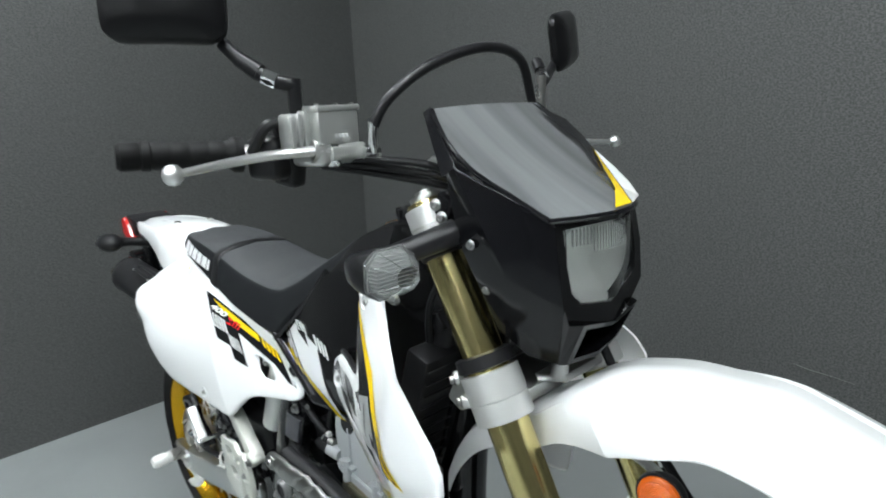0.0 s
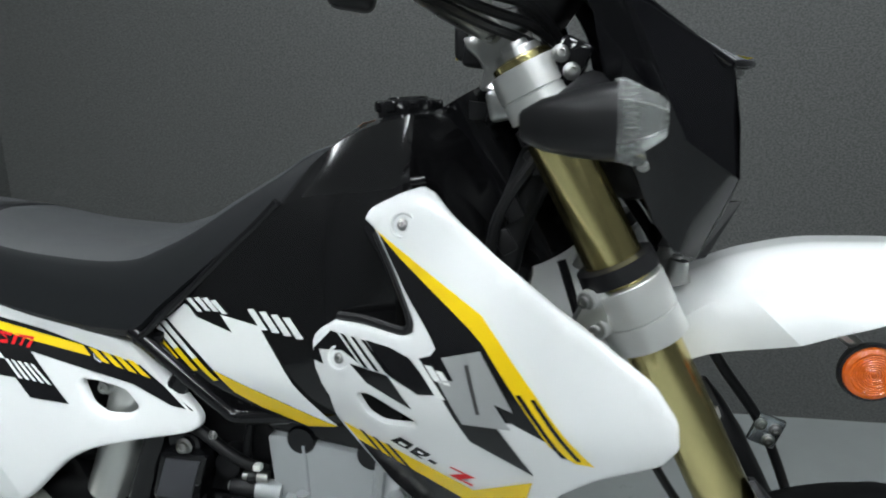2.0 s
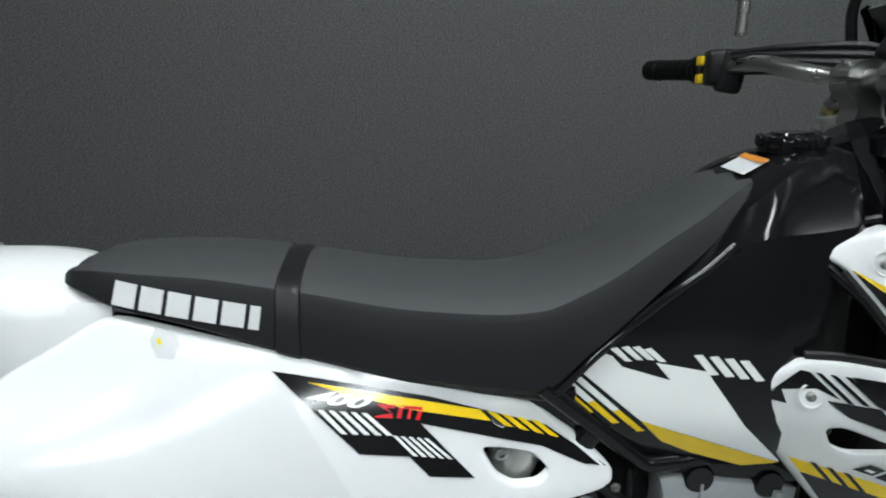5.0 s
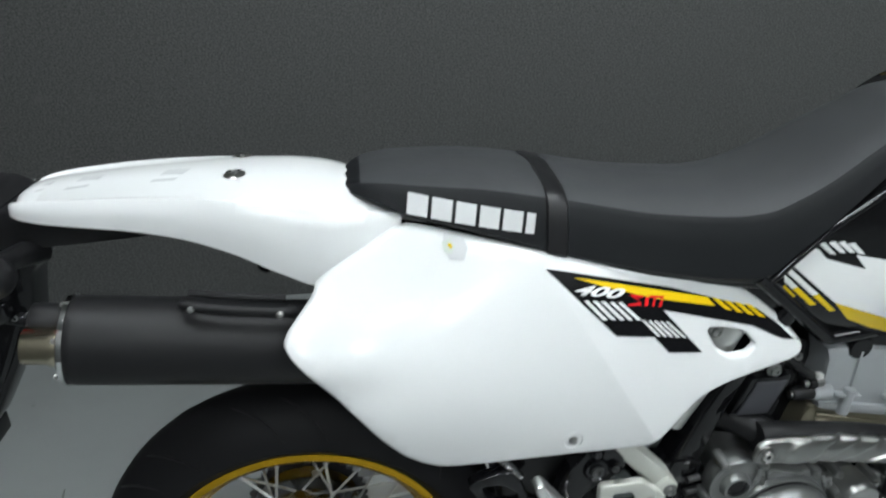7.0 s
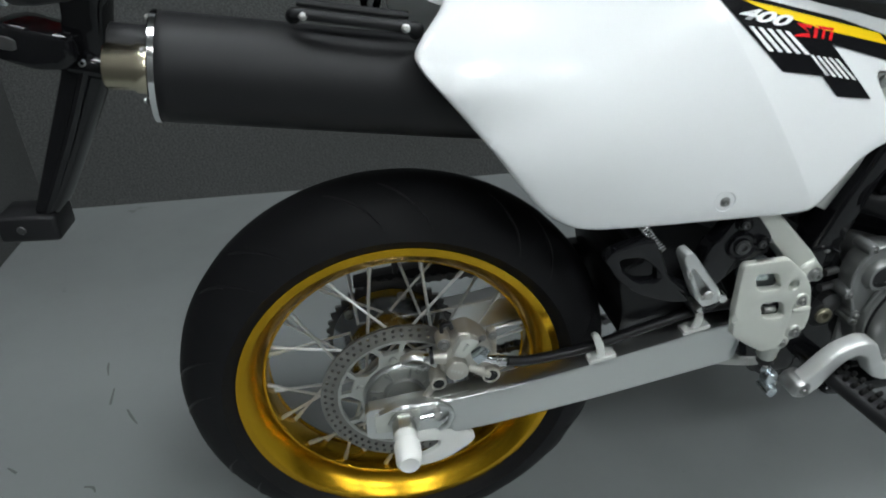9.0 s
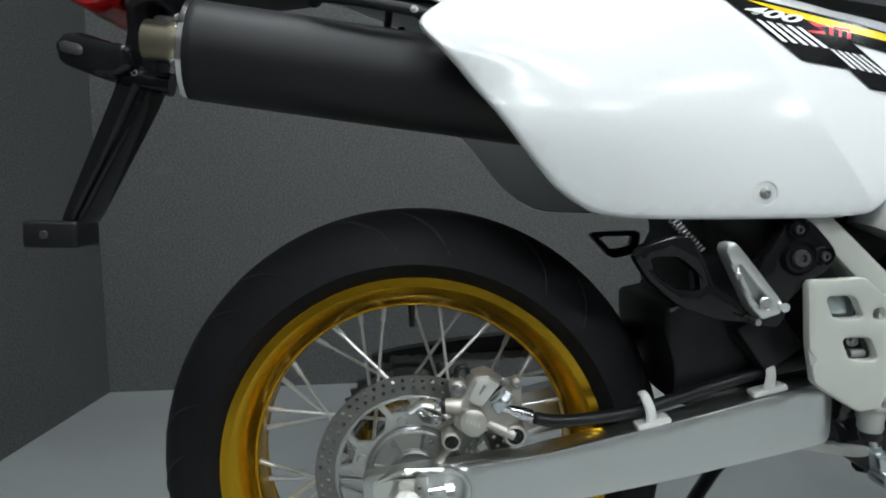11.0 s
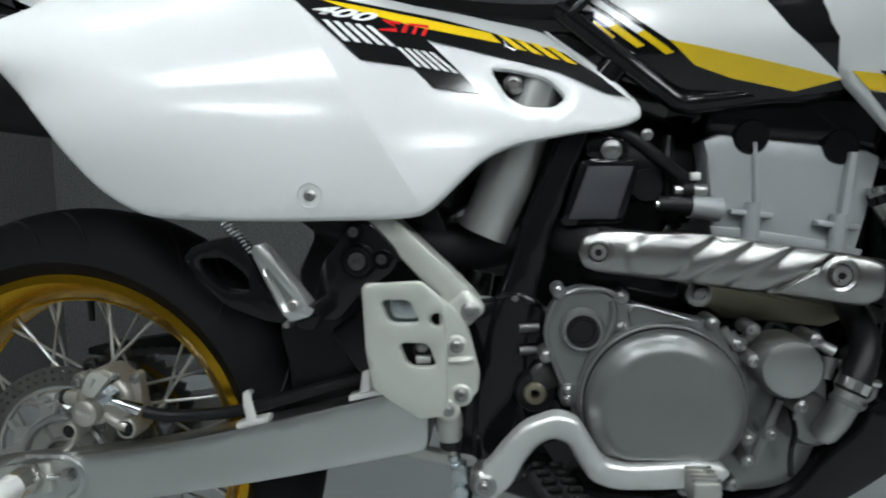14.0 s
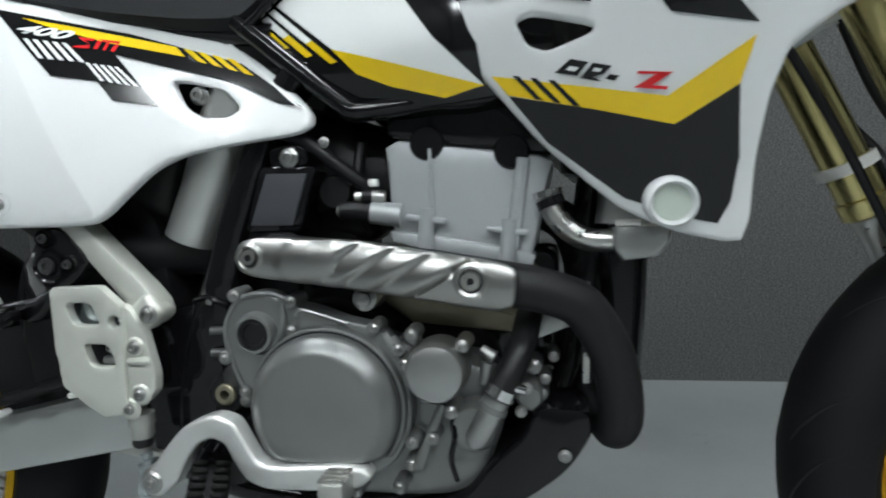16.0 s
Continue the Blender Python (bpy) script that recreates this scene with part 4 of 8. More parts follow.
for s in (-1, 1):
    panel = part("side_panel", sheet(PANEL, pan, [HOLE], 0.013, 0.005, 0.005, 2, s, creases=[CREASE]), WHITE, bike, "glossy white plastic side panel", 50)
    for e in panel.data.edges:                  # the pressed diagonal crease
        if all(abs(v.co.x - 0.317 - (0.81 - v.co.z) * 0.63) < 0.0004 for v in (panel.data.vertices[i] for i in e.vertices)):
            e.use_edge_sharp = True
    if s > 0:
        continue
    part("dimple", lathe([(0.0125, 0.0), (0.0135, -0.0015), (0.0115, -0.0015), (0.009, 0.003), (0.0, 0.003)], (0.349, -pan(0.349, 0.604), 0.604), (0, 1, 0.03), 24), WHITE, panel)
    bolt(panel, (0.349, -pan(0.349, 0.604), 0.604), r=0.0045)
    part("black_graphic", film([(0.314, 0.812), (0.332, 0.808), (0.470, 0.775), (0.590, 0.737), (0.656, 0.689), (0.631, 0.694), (0.585, 0.717), (0.459, 0.752), (0.512, 0.696), (0.466, 0.703), (0.446, 0.724), (0.397, 0.732)], pan), FILM_BLACK, panel, "black vinyl graphic")
    part("yellow_stripe", film([(0.347, 0.800), (0.397, 0.7885), (0.520, 0.7585), (0.531, 0.747), (0.448, 0.766), (0.382, 0.7865)], pan, lift=0.0019), YELLOW, panel, "yellow vinyl stripe")
    for q in bars((0.527, 0.7565), (0.582, 0.7415), (0.545, 0.7415), (0.604, 0.7235), 4, 0.62):
        part("yellow_bar", film(q, pan, lift=0.0019), YELLOW, panel)
    for q in bars((0.357, 0.7755), (0.405, 0.7675), (0.380, 0.7520), (0.430, 0.7450), 5):
        part("white_bar", film(q, pan, lift=0.0019), FILM_WHITE, panel)
    for q in bars((0.430, 0.7450), (0.465, 0.7385), (0.450, 0.7245), (0.490, 0.7165), 5):
        part("white_bar", film(q, pan, lift=0.0019), FILM_WHITE, panel)
    part("white_line", film([(0.572, 0.7595), (0.576, 0.759), (0.655, 0.688), (0.650, 0.689)], pan, lift=0.0019), FILM_WHITE, panel)
    letters("400", (0.346, 0.7835), (0.063, -0.0130), 0.0100, pan, -1, FILM_WHITE, panel, "number_graphic", 0.45, 1.2, 0.0021, 0.035)
    for q in ([(0.417, 0.7765), (0.438, 0.7725), (0.436, 0.7690), (0.4215, 0.7720)], [(0.4165, 0.7765), (0.4215, 0.7720), (0.433, 0.7640), (0.429, 0.7690)], [(0.415, 0.7635), (0.433, 0.7640), (0.434, 0.7585), (0.4135, 0.7615)],
              [(0.441, 0.7720), (0.446, 0.7710), (0.443, 0.7570), (0.438, 0.7580)], [(0.446, 0.7710), (0.467, 0.7670), (0.466, 0.7635), (0.446, 0.7675)], [(0.4625, 0.7645), (0.467, 0.7640), (0.463, 0.7525), (0.4585, 0.7535)], [(0.452, 0.7665), (0.4555, 0.7660), (0.4525, 0.7550), (0.449, 0.7560)]):
        part("red_mark", film([(0.436 + (x - 0.440) * 0.92, 0.7655 + (z - 0.765) * 0.78) for x, z in q], pan, lift=0.0019), RED, panel, "red model mark")
    part("clear_label", film([(0.200, 0.854), (0.222, 0.848), (0.226, 0.838), (0.221, 0.826), (0.205, 0.828), (0.198, 0.840)], pan, lift=0.0015), CLEAR_GREY, panel, "small clear label")
    part("label_print", film([(0.197, 0.8455), (0.207, 0.8480), (0.212, 0.8410), (0.208, 0.8340), (0.200, 0.8360)], pan, lift=0.0024, step=0.006), DUCT, panel, "small olive print on the label")
    part("label_print", film([(0.203, 0.8440), (0.207, 0.8445), (0.209, 0.8400), (0.206, 0.8390)], pan, lift=0.0030, step=0.006), YELLOW, panel, "yellow dot on the label")

# ---- rear fender ----
FX = [-0.264, -0.257, -0.24, -0.195, -0.14, -0.08, -0.03, 0.025, 0.065, 0.10, 0.155]
FT = [0.886, 0.894, 0.900, 0.905, 0.909, 0.911, 0.912, 0.910, 0.905, 0.896, 0.880]
FL = [0.881, 0.878, 0.875, 0.872, 0.868, 0.858, 0.842, 0.816, 0.800, 0.812, 0.84]
FW = [0.030, 0.046, 0.056, 0.068, 0.076, 0.083, 0.090, 0.098, 0.100, 0.094, 0.079]
rings = []
for k in range(61):
    x = FX[0] + (FX[-1] - FX[0]) * (k / 60) ** 1.0
    t, l, w = (lerp_table(x, FX, a) for a in (FT, FL, FW))
    prof = [(-w, l), (-w * 1.0, l + (t - l) * 0.3), (-w * 0.97, l + (t - l) * 0.62), (-w * 0.90, l + (t - l) * 0.80), (-w * 0.72, t - 0.011), (-w * 0.32, t - 0.002), (w * 0.32, t - 0.002), (w * 0.72, t - 0.011), (w * 0.90, l + (t - l) * 0.80), (w * 0.97, l + (t - l) * 0.62), (w, l + (t - l) * 0.3), (w, l)]
    inner = [(y * 0.95, max(l, z - 0.004)) for y, z in prof][::-1]
    rings.append([(x, y, z) for y, z in prof + inner])
rear_fender = part("rear_fender", add_loft(bmesh.new(), rings), WHITE, bike, "glossy white plastic rear fender", 50)
for at in ((-0.025, -0.030, 0.9100), (-0.030, 0.058, 0.903)):
    part("fender_screw", lathe([(0.0, 0.0015), (0.010, 0.0015), (0.012, 0.0), (0.0, 0.0)], at, (0, -0.12, 1), 20), STEEL, rear_fender, "bright fender screw")
    bolt(rear_fender, at, (0, -0.12, 1), 0.0042)


def fender_film(name, x0, x1, y0, y1, skew, mat, label):
    bm = bmesh.new()
    ps = []
    for u, v in ((0, 0), (1, 0), (1, 1), (0, 1)):
        x, y = x0 + (x1 - x0) * u + skew * v, y0 + (y1 - y0) * v
        t, l, w = (lerp_table(x, FX, a) for a in (FT, FL, FW))
        yy = abs(y) / w
        ps.append(bm.verts.new((x, y, t - 0.0006 - (0.009 * max(0, (yy - 0.32) / 0.4) if yy < 0.72 else 0.009 + (yy - 0.72) * 0.08))))
    bm.faces.new(ps)
    return part(name, bm, mat, rear_fender, label, 0)


fender_film("warning_label", -0.205, -0.180, -0.032, -0.002, 0.012, CLEAR_GREY, "pale printed warning label")
fender_film("warning_label", -0.114, -0.088, -0.036, -0.004, 0.012, CLEAR_GREY, "faint grey label")
fender_film("small_label", -0.238, -0.229, -0.026, -0.002, 0.008, CLEAR_GREY, "small grey label")

# ---- seat ----
SX = [0.088, 0.10, 0.125, 0.16, 0.23, 0.34, 0.46, 0.55, 0.585, 0.63, 0.66, 0.72, 0.76, 0.80, 0.825]
ST = [0.888, 0.900, 0.908, 0.912, 0.911, 0.899, 0.880, 0.8755, 0.879, 0.890, 0.902, 0.935, 0.956, 0.978, 0.985]
SB = [0.884, 0.888, 0.884, 0.870, 0.852, 0.8155, 0.787, 0.773, 0.771, 0.806, 0.831, 0.882, 0.915, 0.955, 0.975]
SW = [0.020, 0.050, 0.072, 0.086, 0.097, 0.104, 0.112, 0.114, 0.114, 0.110, 0.106, 0.094, 0.086, 0.072, 0.055]


def seat_ring(x, grow=0.0):
    t, b, w = (lerp_table(x, SX, a) for a in (ST, SB, SW))
    c = b + (t - b) * 0.80
    wc = w * 0.82
    half = [(0.0, t), (-wc * 0.45, t - 0.0035), (-wc * 0.82, t - (t - c) * 0.50), (-wc, c), (-wc - (w - wc) * 0.25, c - (c - b) * 0.10), (-wc - (w - wc) * 0.6, b + (c - b) * 0.55), (-w, b + (c - b) * 0.12), (-w + 0.008, b), (0.0, b)]
    mid = (t + b) / 2
    out = []
    for y, z in half + [(-y, z) for y, z in half[-2:0:-1]]:
        d = Vector((y, z - mid))
        if grow and d.length:
            d = d + d.normalized() * grow
        out.append((x, d.x, mid + d.y))
    return out


def seat_side(x, z):
    t, b, w = (lerp_table(x, SX, a) for a in (ST, SB, SW))
    c = b + (t - b) * 0.80
    wc = w * 0.82
    return float(np.interp(z, [b, b + (c - b) * 0.12, b + (c - b) * 0.55, c - (c - b) * 0.10, c], [w, w, wc + (w - wc) * 0.6, wc + (w - wc) * 0.25, wc]))


rings = [seat_ring(SX[0] + (SX[-1] - SX[0]) * k / 90) for k in range(91)]
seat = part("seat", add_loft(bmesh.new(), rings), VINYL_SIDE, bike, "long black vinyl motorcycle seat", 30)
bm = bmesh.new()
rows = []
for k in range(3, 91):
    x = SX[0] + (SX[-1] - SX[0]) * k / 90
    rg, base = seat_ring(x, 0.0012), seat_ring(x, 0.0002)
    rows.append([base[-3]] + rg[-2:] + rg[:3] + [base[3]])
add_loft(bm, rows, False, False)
# The greyer top carries the ceiling's sheen in its colour.
part("seat_top", bm, VINYL_TOP_SHEEN, seat, "black grained seat top, painted greyer for ceiling sheen", 30)
part("seat_strap", add_loft(bmesh.new(), [seat_ring(x, g) for x, g in ((0.3165, 0.0005), (0.3180, 0.0030), (0.329, 0.0035), (0.340, 0.0030), (0.3415, 0.0005))]), BLACK_SATIN, seat, "black seat strap", 50)
for k in range(6):
    u0, u1 = 0.160 + 0.0262 * k, 0.160 + 0.0262 * k + (0.022 if k < 5 else 0.010)
    zf = lambda u: 0.8765 - (u - 0.158) * 0.19
    h = 0.022
    part("letter_block", film([(u0, zf(u0)), (u1, zf(u1)), (u1 + 0.003, zf(u1) + h), (u0 + 0.003, zf(u0) + h)], seat_side, lift=0.002, step=0.006), LETTER, seat, "off-white brand mark block")


# ---- fuel tank ----
def tank_w(x, z):
    return lerp_table(z, [0.6, 0.68, 0.71, 0.74, 0.80, 0.88, 0.93, 0.96, 1.0, 1.03], [0.085, 0.104, 0.115, 0.122, 0.116, 0.107, 0.098, 0.086, 0.055, 0.03]) + 0.2 * (min(x, 0.83) - 0.72) - 0.42 * max(0, x - 0.84)


TX = [0.565, 0.60, 0.66, 0.74, 0.79, 0.815, 0.84, 0.90, 0.93, 0.955, 0.985, 1.0]
TT = [0.770, 0.79, 0.835, 0.905, 0.955, 0.985, 1.003, 1.016, 1.017, 0.998, 0.960, 0.92]
TL = [0.755, 0.735, 0.703, 0.683, 0.683, 0.684, 0.688, 0.700, 0.72, 0.745, 0.79, 0.84]


def ease(u):
    u = min(1, max(0, u))
    return u * u * (3 - 2 * u)


def facet_drop(x):
    """How far the flank's crease lies below the tank's top: nothing at the seat, widening forwards."""
    return 0.010 + 0.066 * ease((x - 0.765) / 0.095) - 0.006 * ease((x - 0.86) / 0.05)


def crease_w(x):
    return lerp_table(x, [0.74, 0.80, 0.853, 0.906, 0.935, 0.971, 1.0], [0.114, 0.111, 0.110, 0.106, 0.070, 0.042, 0.036])


def shoulder(x):
    """Half-width and share of the height over the crease of the tank's upper shoulder."""
    return lerp_table(x, [0.78, 0.80, 0.84, 0.906, 0.932, 0.97], [0.064, 0.068, 0.074, 0.077, 0.038, 0.026]), lerp_table(x, [0.78, 0.80, 0.84, 0.906, 0.95], [0.75, 0.78, 0.86, 0.93, 0.90])


halves = []
XS = [TX[0] + (0.906 - TX[0]) * k / 47 for k in range(48)] + [0.906 + (TX[-1] - 0.906) * k / 14 for k in range(1, 15)]
for x in XS:
    t, l = lerp_table(x, TX, TT), lerp_table(x, TX, TL)
    zc = t - min(facet_drop(x), (t - l) * 0.5)
    wc = crease_w(x) if x > 0.74 else tank_w(x, zc)
    half = []
    for s in [i / 11 for i in range(12)]:
        z = l + (zc - l) * s
        w = tank_w(x, min(z, 0.97)) * (1.0 if s > 0.06 else 0.97)
        half.append((w + (wc - tank_w(x, min(zc, 0.97))) * s ** 2, z))
    ws, fs = shoulder(x)
    if x < 0.78:
        ws = wc * 0.53
    zs = zc + (t - zc) * fs
    if 0.78 <= x <= 0.907:
        ws = max(0.04, wc - (zs - zc) / 1.55)        # one even slope along the facet
    for f in (0.25, 0.5, 0.75, 1.0):
        bow = 0.0008 * 4 * f * (1 - f)
        half.append((wc + (ws - wc) * f + bow, zc + (zs - zc) * f + bow * 0.6))
    half.append((ws * 0.6, zs + (t - zs) * 0.75))
    half.append((ws * 0.2, t))
    halves.append(half)
for _ in range(4):      # even out the flanks behind the front edge
    ev = halves[:48]
    halves[:47] = [[tuple(sum(h[j][c] for h in ev[max(0, i - 3):i + 4]) / len(ev[max(0, i - 3):i + 4]) for c in (0, 1)) for j in range(len(ev[0]))] for i in range(47)]
rings = [[(x, -y, z) for y, z in half] + [(x, y, z) for y, z in half[::-1]] for x, half in zip(XS, halves)]
tank = part("fuel_tank", add_loft(bmesh.new(), rings), BLACK_GLOSS, bike, "glossy black fuel tank", 24)
for e in tank.data.edges:                       # the facet's lower border is a crisp crease
    i, j = (v % 36 for v in e.vertices)
    if i == j and i in (11, 24) and e.vertices[0] // 36 > 31:
        e.use_edge_sharp = True
cap = lathe([(0.0, 0.015), (0.028, 0.015), (0.033, 0.012), (0.035, 0.008), (0.035, -0.004), (0.0, -0.004)], (0.889, 0.0, 1.012), (-0.03, 0, 1), 48)
part("tank_cap", cap, BLACK_FRAME, tank, "black ribbed fuel cap", 40)
rib = part("cap_rib", box((0.010, 0.014, 0.013), None, 0.003), BLACK_FRAME, tank)
for k in range(9):
    a = 2 * math.pi * (k + 0.3) / 9
    m = Matrix.Translation((0.889 + 0.0335 * math.cos(a), 0.0335 * math.sin(a), 1.0195)) @ pose(0, 0, 0, 0, 0, math.degrees(a))
    if k:
        same("cap_rib", rib, tank, m)
    else:
        rib.matrix_basis = m
part("cap_disc", lathe([(0.0, 0.0175), (0.022, 0.0175), (0.024, 0.014), (0.0, 0.014)], (0.889, 0.0, 1.012), (-0.03, 0, 1), 32), BLACK_GLOSS, tank)


def tank_film(name, pts, mat, lift=0.0012, label=""):
    return part(name, film(pts, tank_w, lift=lift), mat, tank, label)


tank_film("white_graphic", [(0.626, 0.7925), (0.652, 0.812), (0.658, 0.810), (0.668, 0.799), (0.716, 0.787), (0.701, 0.805), (0.751, 0.798), (0.790, 0.742), (0.836, 0.696), (0.750, 0.723), (0.688, 0.742)], FILM_WHITE, label="white vinyl tank graphic")
tank_film("yellow_stripe", [(0.688, 0.742), (0.750, 0.723), (0.836, 0.696), (0.799, 0.688), (0.745, 0.703), (0.712, 0.717)], YELLOW, 0.0019, "yellow vinyl stripe")
for top, turn, end in (((0.600, 0.774, 0.6060, 0.7780), (0.6100, 0.7670, 0.6180, 0.7690), (0.6335, 0.7475, 0.6405, 0.7490)),
                       ((0.609, 0.7805, 0.6150, 0.7840), (0.6340, 0.7590, 0.6410, 0.7615), (0.6600, 0.7370, 0.6670, 0.7385)),
                       ((0.617, 0.7865, 0.6230, 0.7900), (0.6600, 0.7505, 0.6665, 0.7530), (0.6860, 0.7285, 0.6930, 0.7300))):
    tank_film("white_bar", [top[:2], top[2:], turn[2:], turn[:2]], FILM_WHITE, 0.0015)
    tank_film("yellow_bar", [turn[:2], turn[2:], end[2:], end[:2]], YELLOW, 0.0019)
for x0, z0 in ((0.655, 0.818), (0.666, 0.820), (0.677, 0.8205), (0.6885, 0.819)):
    tank_film("white_bar", [(x0, z0), (x0 + 0.0072, z0 + 0.0018), (x0 + 0.0225, z0 - 0.0125), (x0 + 0.0155, z0 - 0.0125)], FILM_WHITE, 0.0019)
for x0, z0 in ((0.737, 0.815), (0.752, 0.814), (0.7665, 0.8125), (0.781, 0.811)):
    tank_film("white_bar", [(x0, z0), (x0 + 0.0085, z0 + 0.001), (x0 + 0.0250, z0 - 0.0195), (x0 + 0.0165, z0 - 0.0205)], FILM_WHITE, 0.0019)
bm = bmesh.new()
bm.faces.new([bm.verts.new(p) for p in ((0.818, -0.032, 0.9860), (0.846, -0.032, 1.0010), (0.846, 0.018, 1.0035), (0.818, 0.018, 0.9890))])
part("warning_label", bm, LETTER, tank, "white and orange warning label", 0)
bm = bmesh.new()
bm.faces.new([bm.verts.new(p) for p in ((0.838, -0.032, 0.9980), (0.846, -0.032, 1.0025), (0.846, 0.018, 1.0050), (0.838, 0.018, 1.0005))])
part("label_header", bm, LABEL_ORANGE, tank, "", 0)


strip = [(x, -max(lerp_table(x, SX, SW) - 0.004, tank_w(x, lerp_table(x, SX, SB)) - 0.002), lerp_table(x, SX, SB) - 0.003) for x in (0.590, 0.605, 0.63, 0.66, 0.69, 0.72, 0.75, 0.775)]
part("edge_strip", tube(strip, 0.0052, 10, 4), BLACK_FRAME, tank, "glossy black rubber strip along the seat")

# ---- radiator shrouds ----
def shr(x, z):
    return lerp_table(z, [0.5, 0.58, 0.70, 0.76, 0.80, 0.86, 0.905, 0.925, 0.945, 0.97], [0.11, 0.12, 0.155, 0.170, 0.166, 0.149, 0.131, 0.121, 0.100, 0.070]) + 0.4 * min(x - 0.9, 0.16)


SHROUD = [(0.869, 0.912), (0.873, 0.923), (0.902, 0.936), (0.928, 0.944), (0.942, 0.939), (0.967, 0.919), (1.006, 0.892), (1.027, 0.879), (1.074, 0.850), (1.136, 0.805), (1.154, 0.778), (1.156, 0.756), (1.144, 0.739), (1.095, 0.717), (1.064, 0.694), (1.055, 0.665), (1.050, 0.620), (1.049, 0.572),
          (1.044, 0.554), (1.032, 0.553), (1.000, 0.560), (0.974, 0.571), (0.950, 0.584), (0.887, 0.640), (0.837, 0.699), (0.797, 0.756), (0.796, 0.776), (0.820, 0.801), (0.842, 0.814), (0.875, 0.816), (0.915, 0.813), (0.929, 0.816), (0.930, 0.828), (0.907, 0.869), (0.882, 0.904)]
SHROUD_HOLE = [(0.866, 0.744), (0.880, 0.748), (0.931, 0.731), (0.929, 0.726), (0.893, 0.717), (0.876, 0.724)]
for s in (-1, 1):
    shroud = part("radiator_shroud", sheet(SHROUD, shr, [SHROUD_HOLE], 0.011, 0.005, 0.004, 2, s, r=0.10), WHITE, bike, "glossy white plastic radiator shroud", 50)
    if s > 0:
        continue

    def shroud_film(name, pts, mat, lift=0.0012, label=""):
        return part(name, film(pts, shr, lift=lift), mat, shroud, label)

    shroud_film("black_graphic", [(0.8865, 0.9035), (0.919, 0.884), (0.954, 0.858), (0.991, 0.833), (1.002, 0.822), (1.030, 0.787), (1.060, 0.752), (1.024, 0.762), (1.009, 0.757), (1.043, 0.713), (0.986, 0.730), (0.957, 0.771), (0.937, 0.798), (0.949, 0.803), (0.954, 0.810), (0.946, 0.823), (0.920, 0.855), (0.899, 0.886)], FILM_BLACK, label="black vinyl graphic")
    shroud_film("yellow_stripe", [(0.884, 0.905), (0.919, 0.8865), (0.996, 0.846), (1.014, 0.826), (1.045, 0.790), (1.072, 0.757), (1.092, 0.735), (1.077, 0.737), (1.056, 0.751), (1.026, 0.787), (0.999, 0.8215), (0.987, 0.832), (0.950, 0.8575), (0.914, 0.882)], YELLOW, 0.0019, "yellow vinyl stripe")
    for q in ([(1.0275, 0.7875), (1.0315, 0.7890), (1.0700, 0.7420), (1.0660, 0.7420)], [(1.0400, 0.7870), (1.0440, 0.7880), (1.0820, 0.7400), (1.0780, 0.7400)]):
        shroud_film("black_line", q, FILM_BLACK, 0.0026)
    shroud_film("silver_mark", [(0.960, 0.804), (0.996, 0.817), (1.026, 0.772), (1.009, 0.775), (1.024, 0.756), (0.980, 0.748), (0.956, 0.783), (0.972, 0.786)], FILM_GREY, 0.0026, "silver brand mark")
    shroud_film("silver_mark_slot", [(0.982, 0.8025), (0.9855, 0.8035), (0.9965, 0.7625), (0.9930, 0.7620)], CHAIN, 0.0033)
    shroud_film("black_block", [(0.880, 0.8035), (0.906, 0.8020), (0.927, 0.7965), (0.957, 0.769), (0.936, 0.764), (0.905, 0.775)], FILM_BLACK, 0.0012)
    shroud_film("black_block", [(0.861, 0.777), (0.904, 0.775), (0.929, 0.747), (0.880, 0.762)], FILM_BLACK, 0.0019)
    shroud_film("black_block", [(0.815, 0.782), (0.838, 0.805), (0.846, 0.804), (0.872, 0.779), (0.852, 0.788)], FILM_BLACK)
    shroud_film("black_block", [(0.805, 0.7725), (0.822, 0.786), (0.828, 0.769)], FILM_BLACK)
    for k in range(3):
        x0 = 0.8500 + 0.0120 * k
        shroud_film("black_bar", [(x0, 0.8045 - 0.0005 * k), (x0 + 0.0052, 0.8040 - 0.0005 * k), (x0 + 0.0335, 0.7765), (x0 + 0.0280, 0.7768)], FILM_BLACK, 0.0019)
    for x0, z0, w, h in ((0.931, 0.797, 0.0075, 0.030), (0.9435, 0.794, 0.0075, 0.012), (0.9545, 0.7915, 0.0065, 0.0105)):
        shroud_film("white_bar", [(x0, z0), (x0 + w, z0 + 0.0005), (x0 + w + h * 0.85, z0 - h), (x0 + h * 0.80, z0 - h)], FILM_WHITE, 0.0026)
    shroud_film("yellow_stripe", [(0.8430, 0.7030), (0.986, 0.670), (1.042, 0.705), (1.034, 0.673), (0.992, 0.648), (0.930, 0.666), (0.8580, 0.6850)], YELLOW, 0.0019, "yellow vinyl stripe")
    for q in bars((0.862, 0.701), (0.899, 0.692), (0.882, 0.679), (0.920, 0.669), 3, 0.4):
        shroud_film("black_line", q, FILM_BLACK, 0.0026)
    shroud_film("black_graphic", [(0.8585, 0.6840), (0.930, 0.6665), (0.992, 0.6485), (1.034, 0.674), (1.038, 0.620), (1.034, 0.585), (1.026, 0.568), (1.004, 0.573), (0.980, 0.582), (0.956, 0.5905), (0.891, 0.6420)], FILM_BLACK, label="black vinyl graphic")
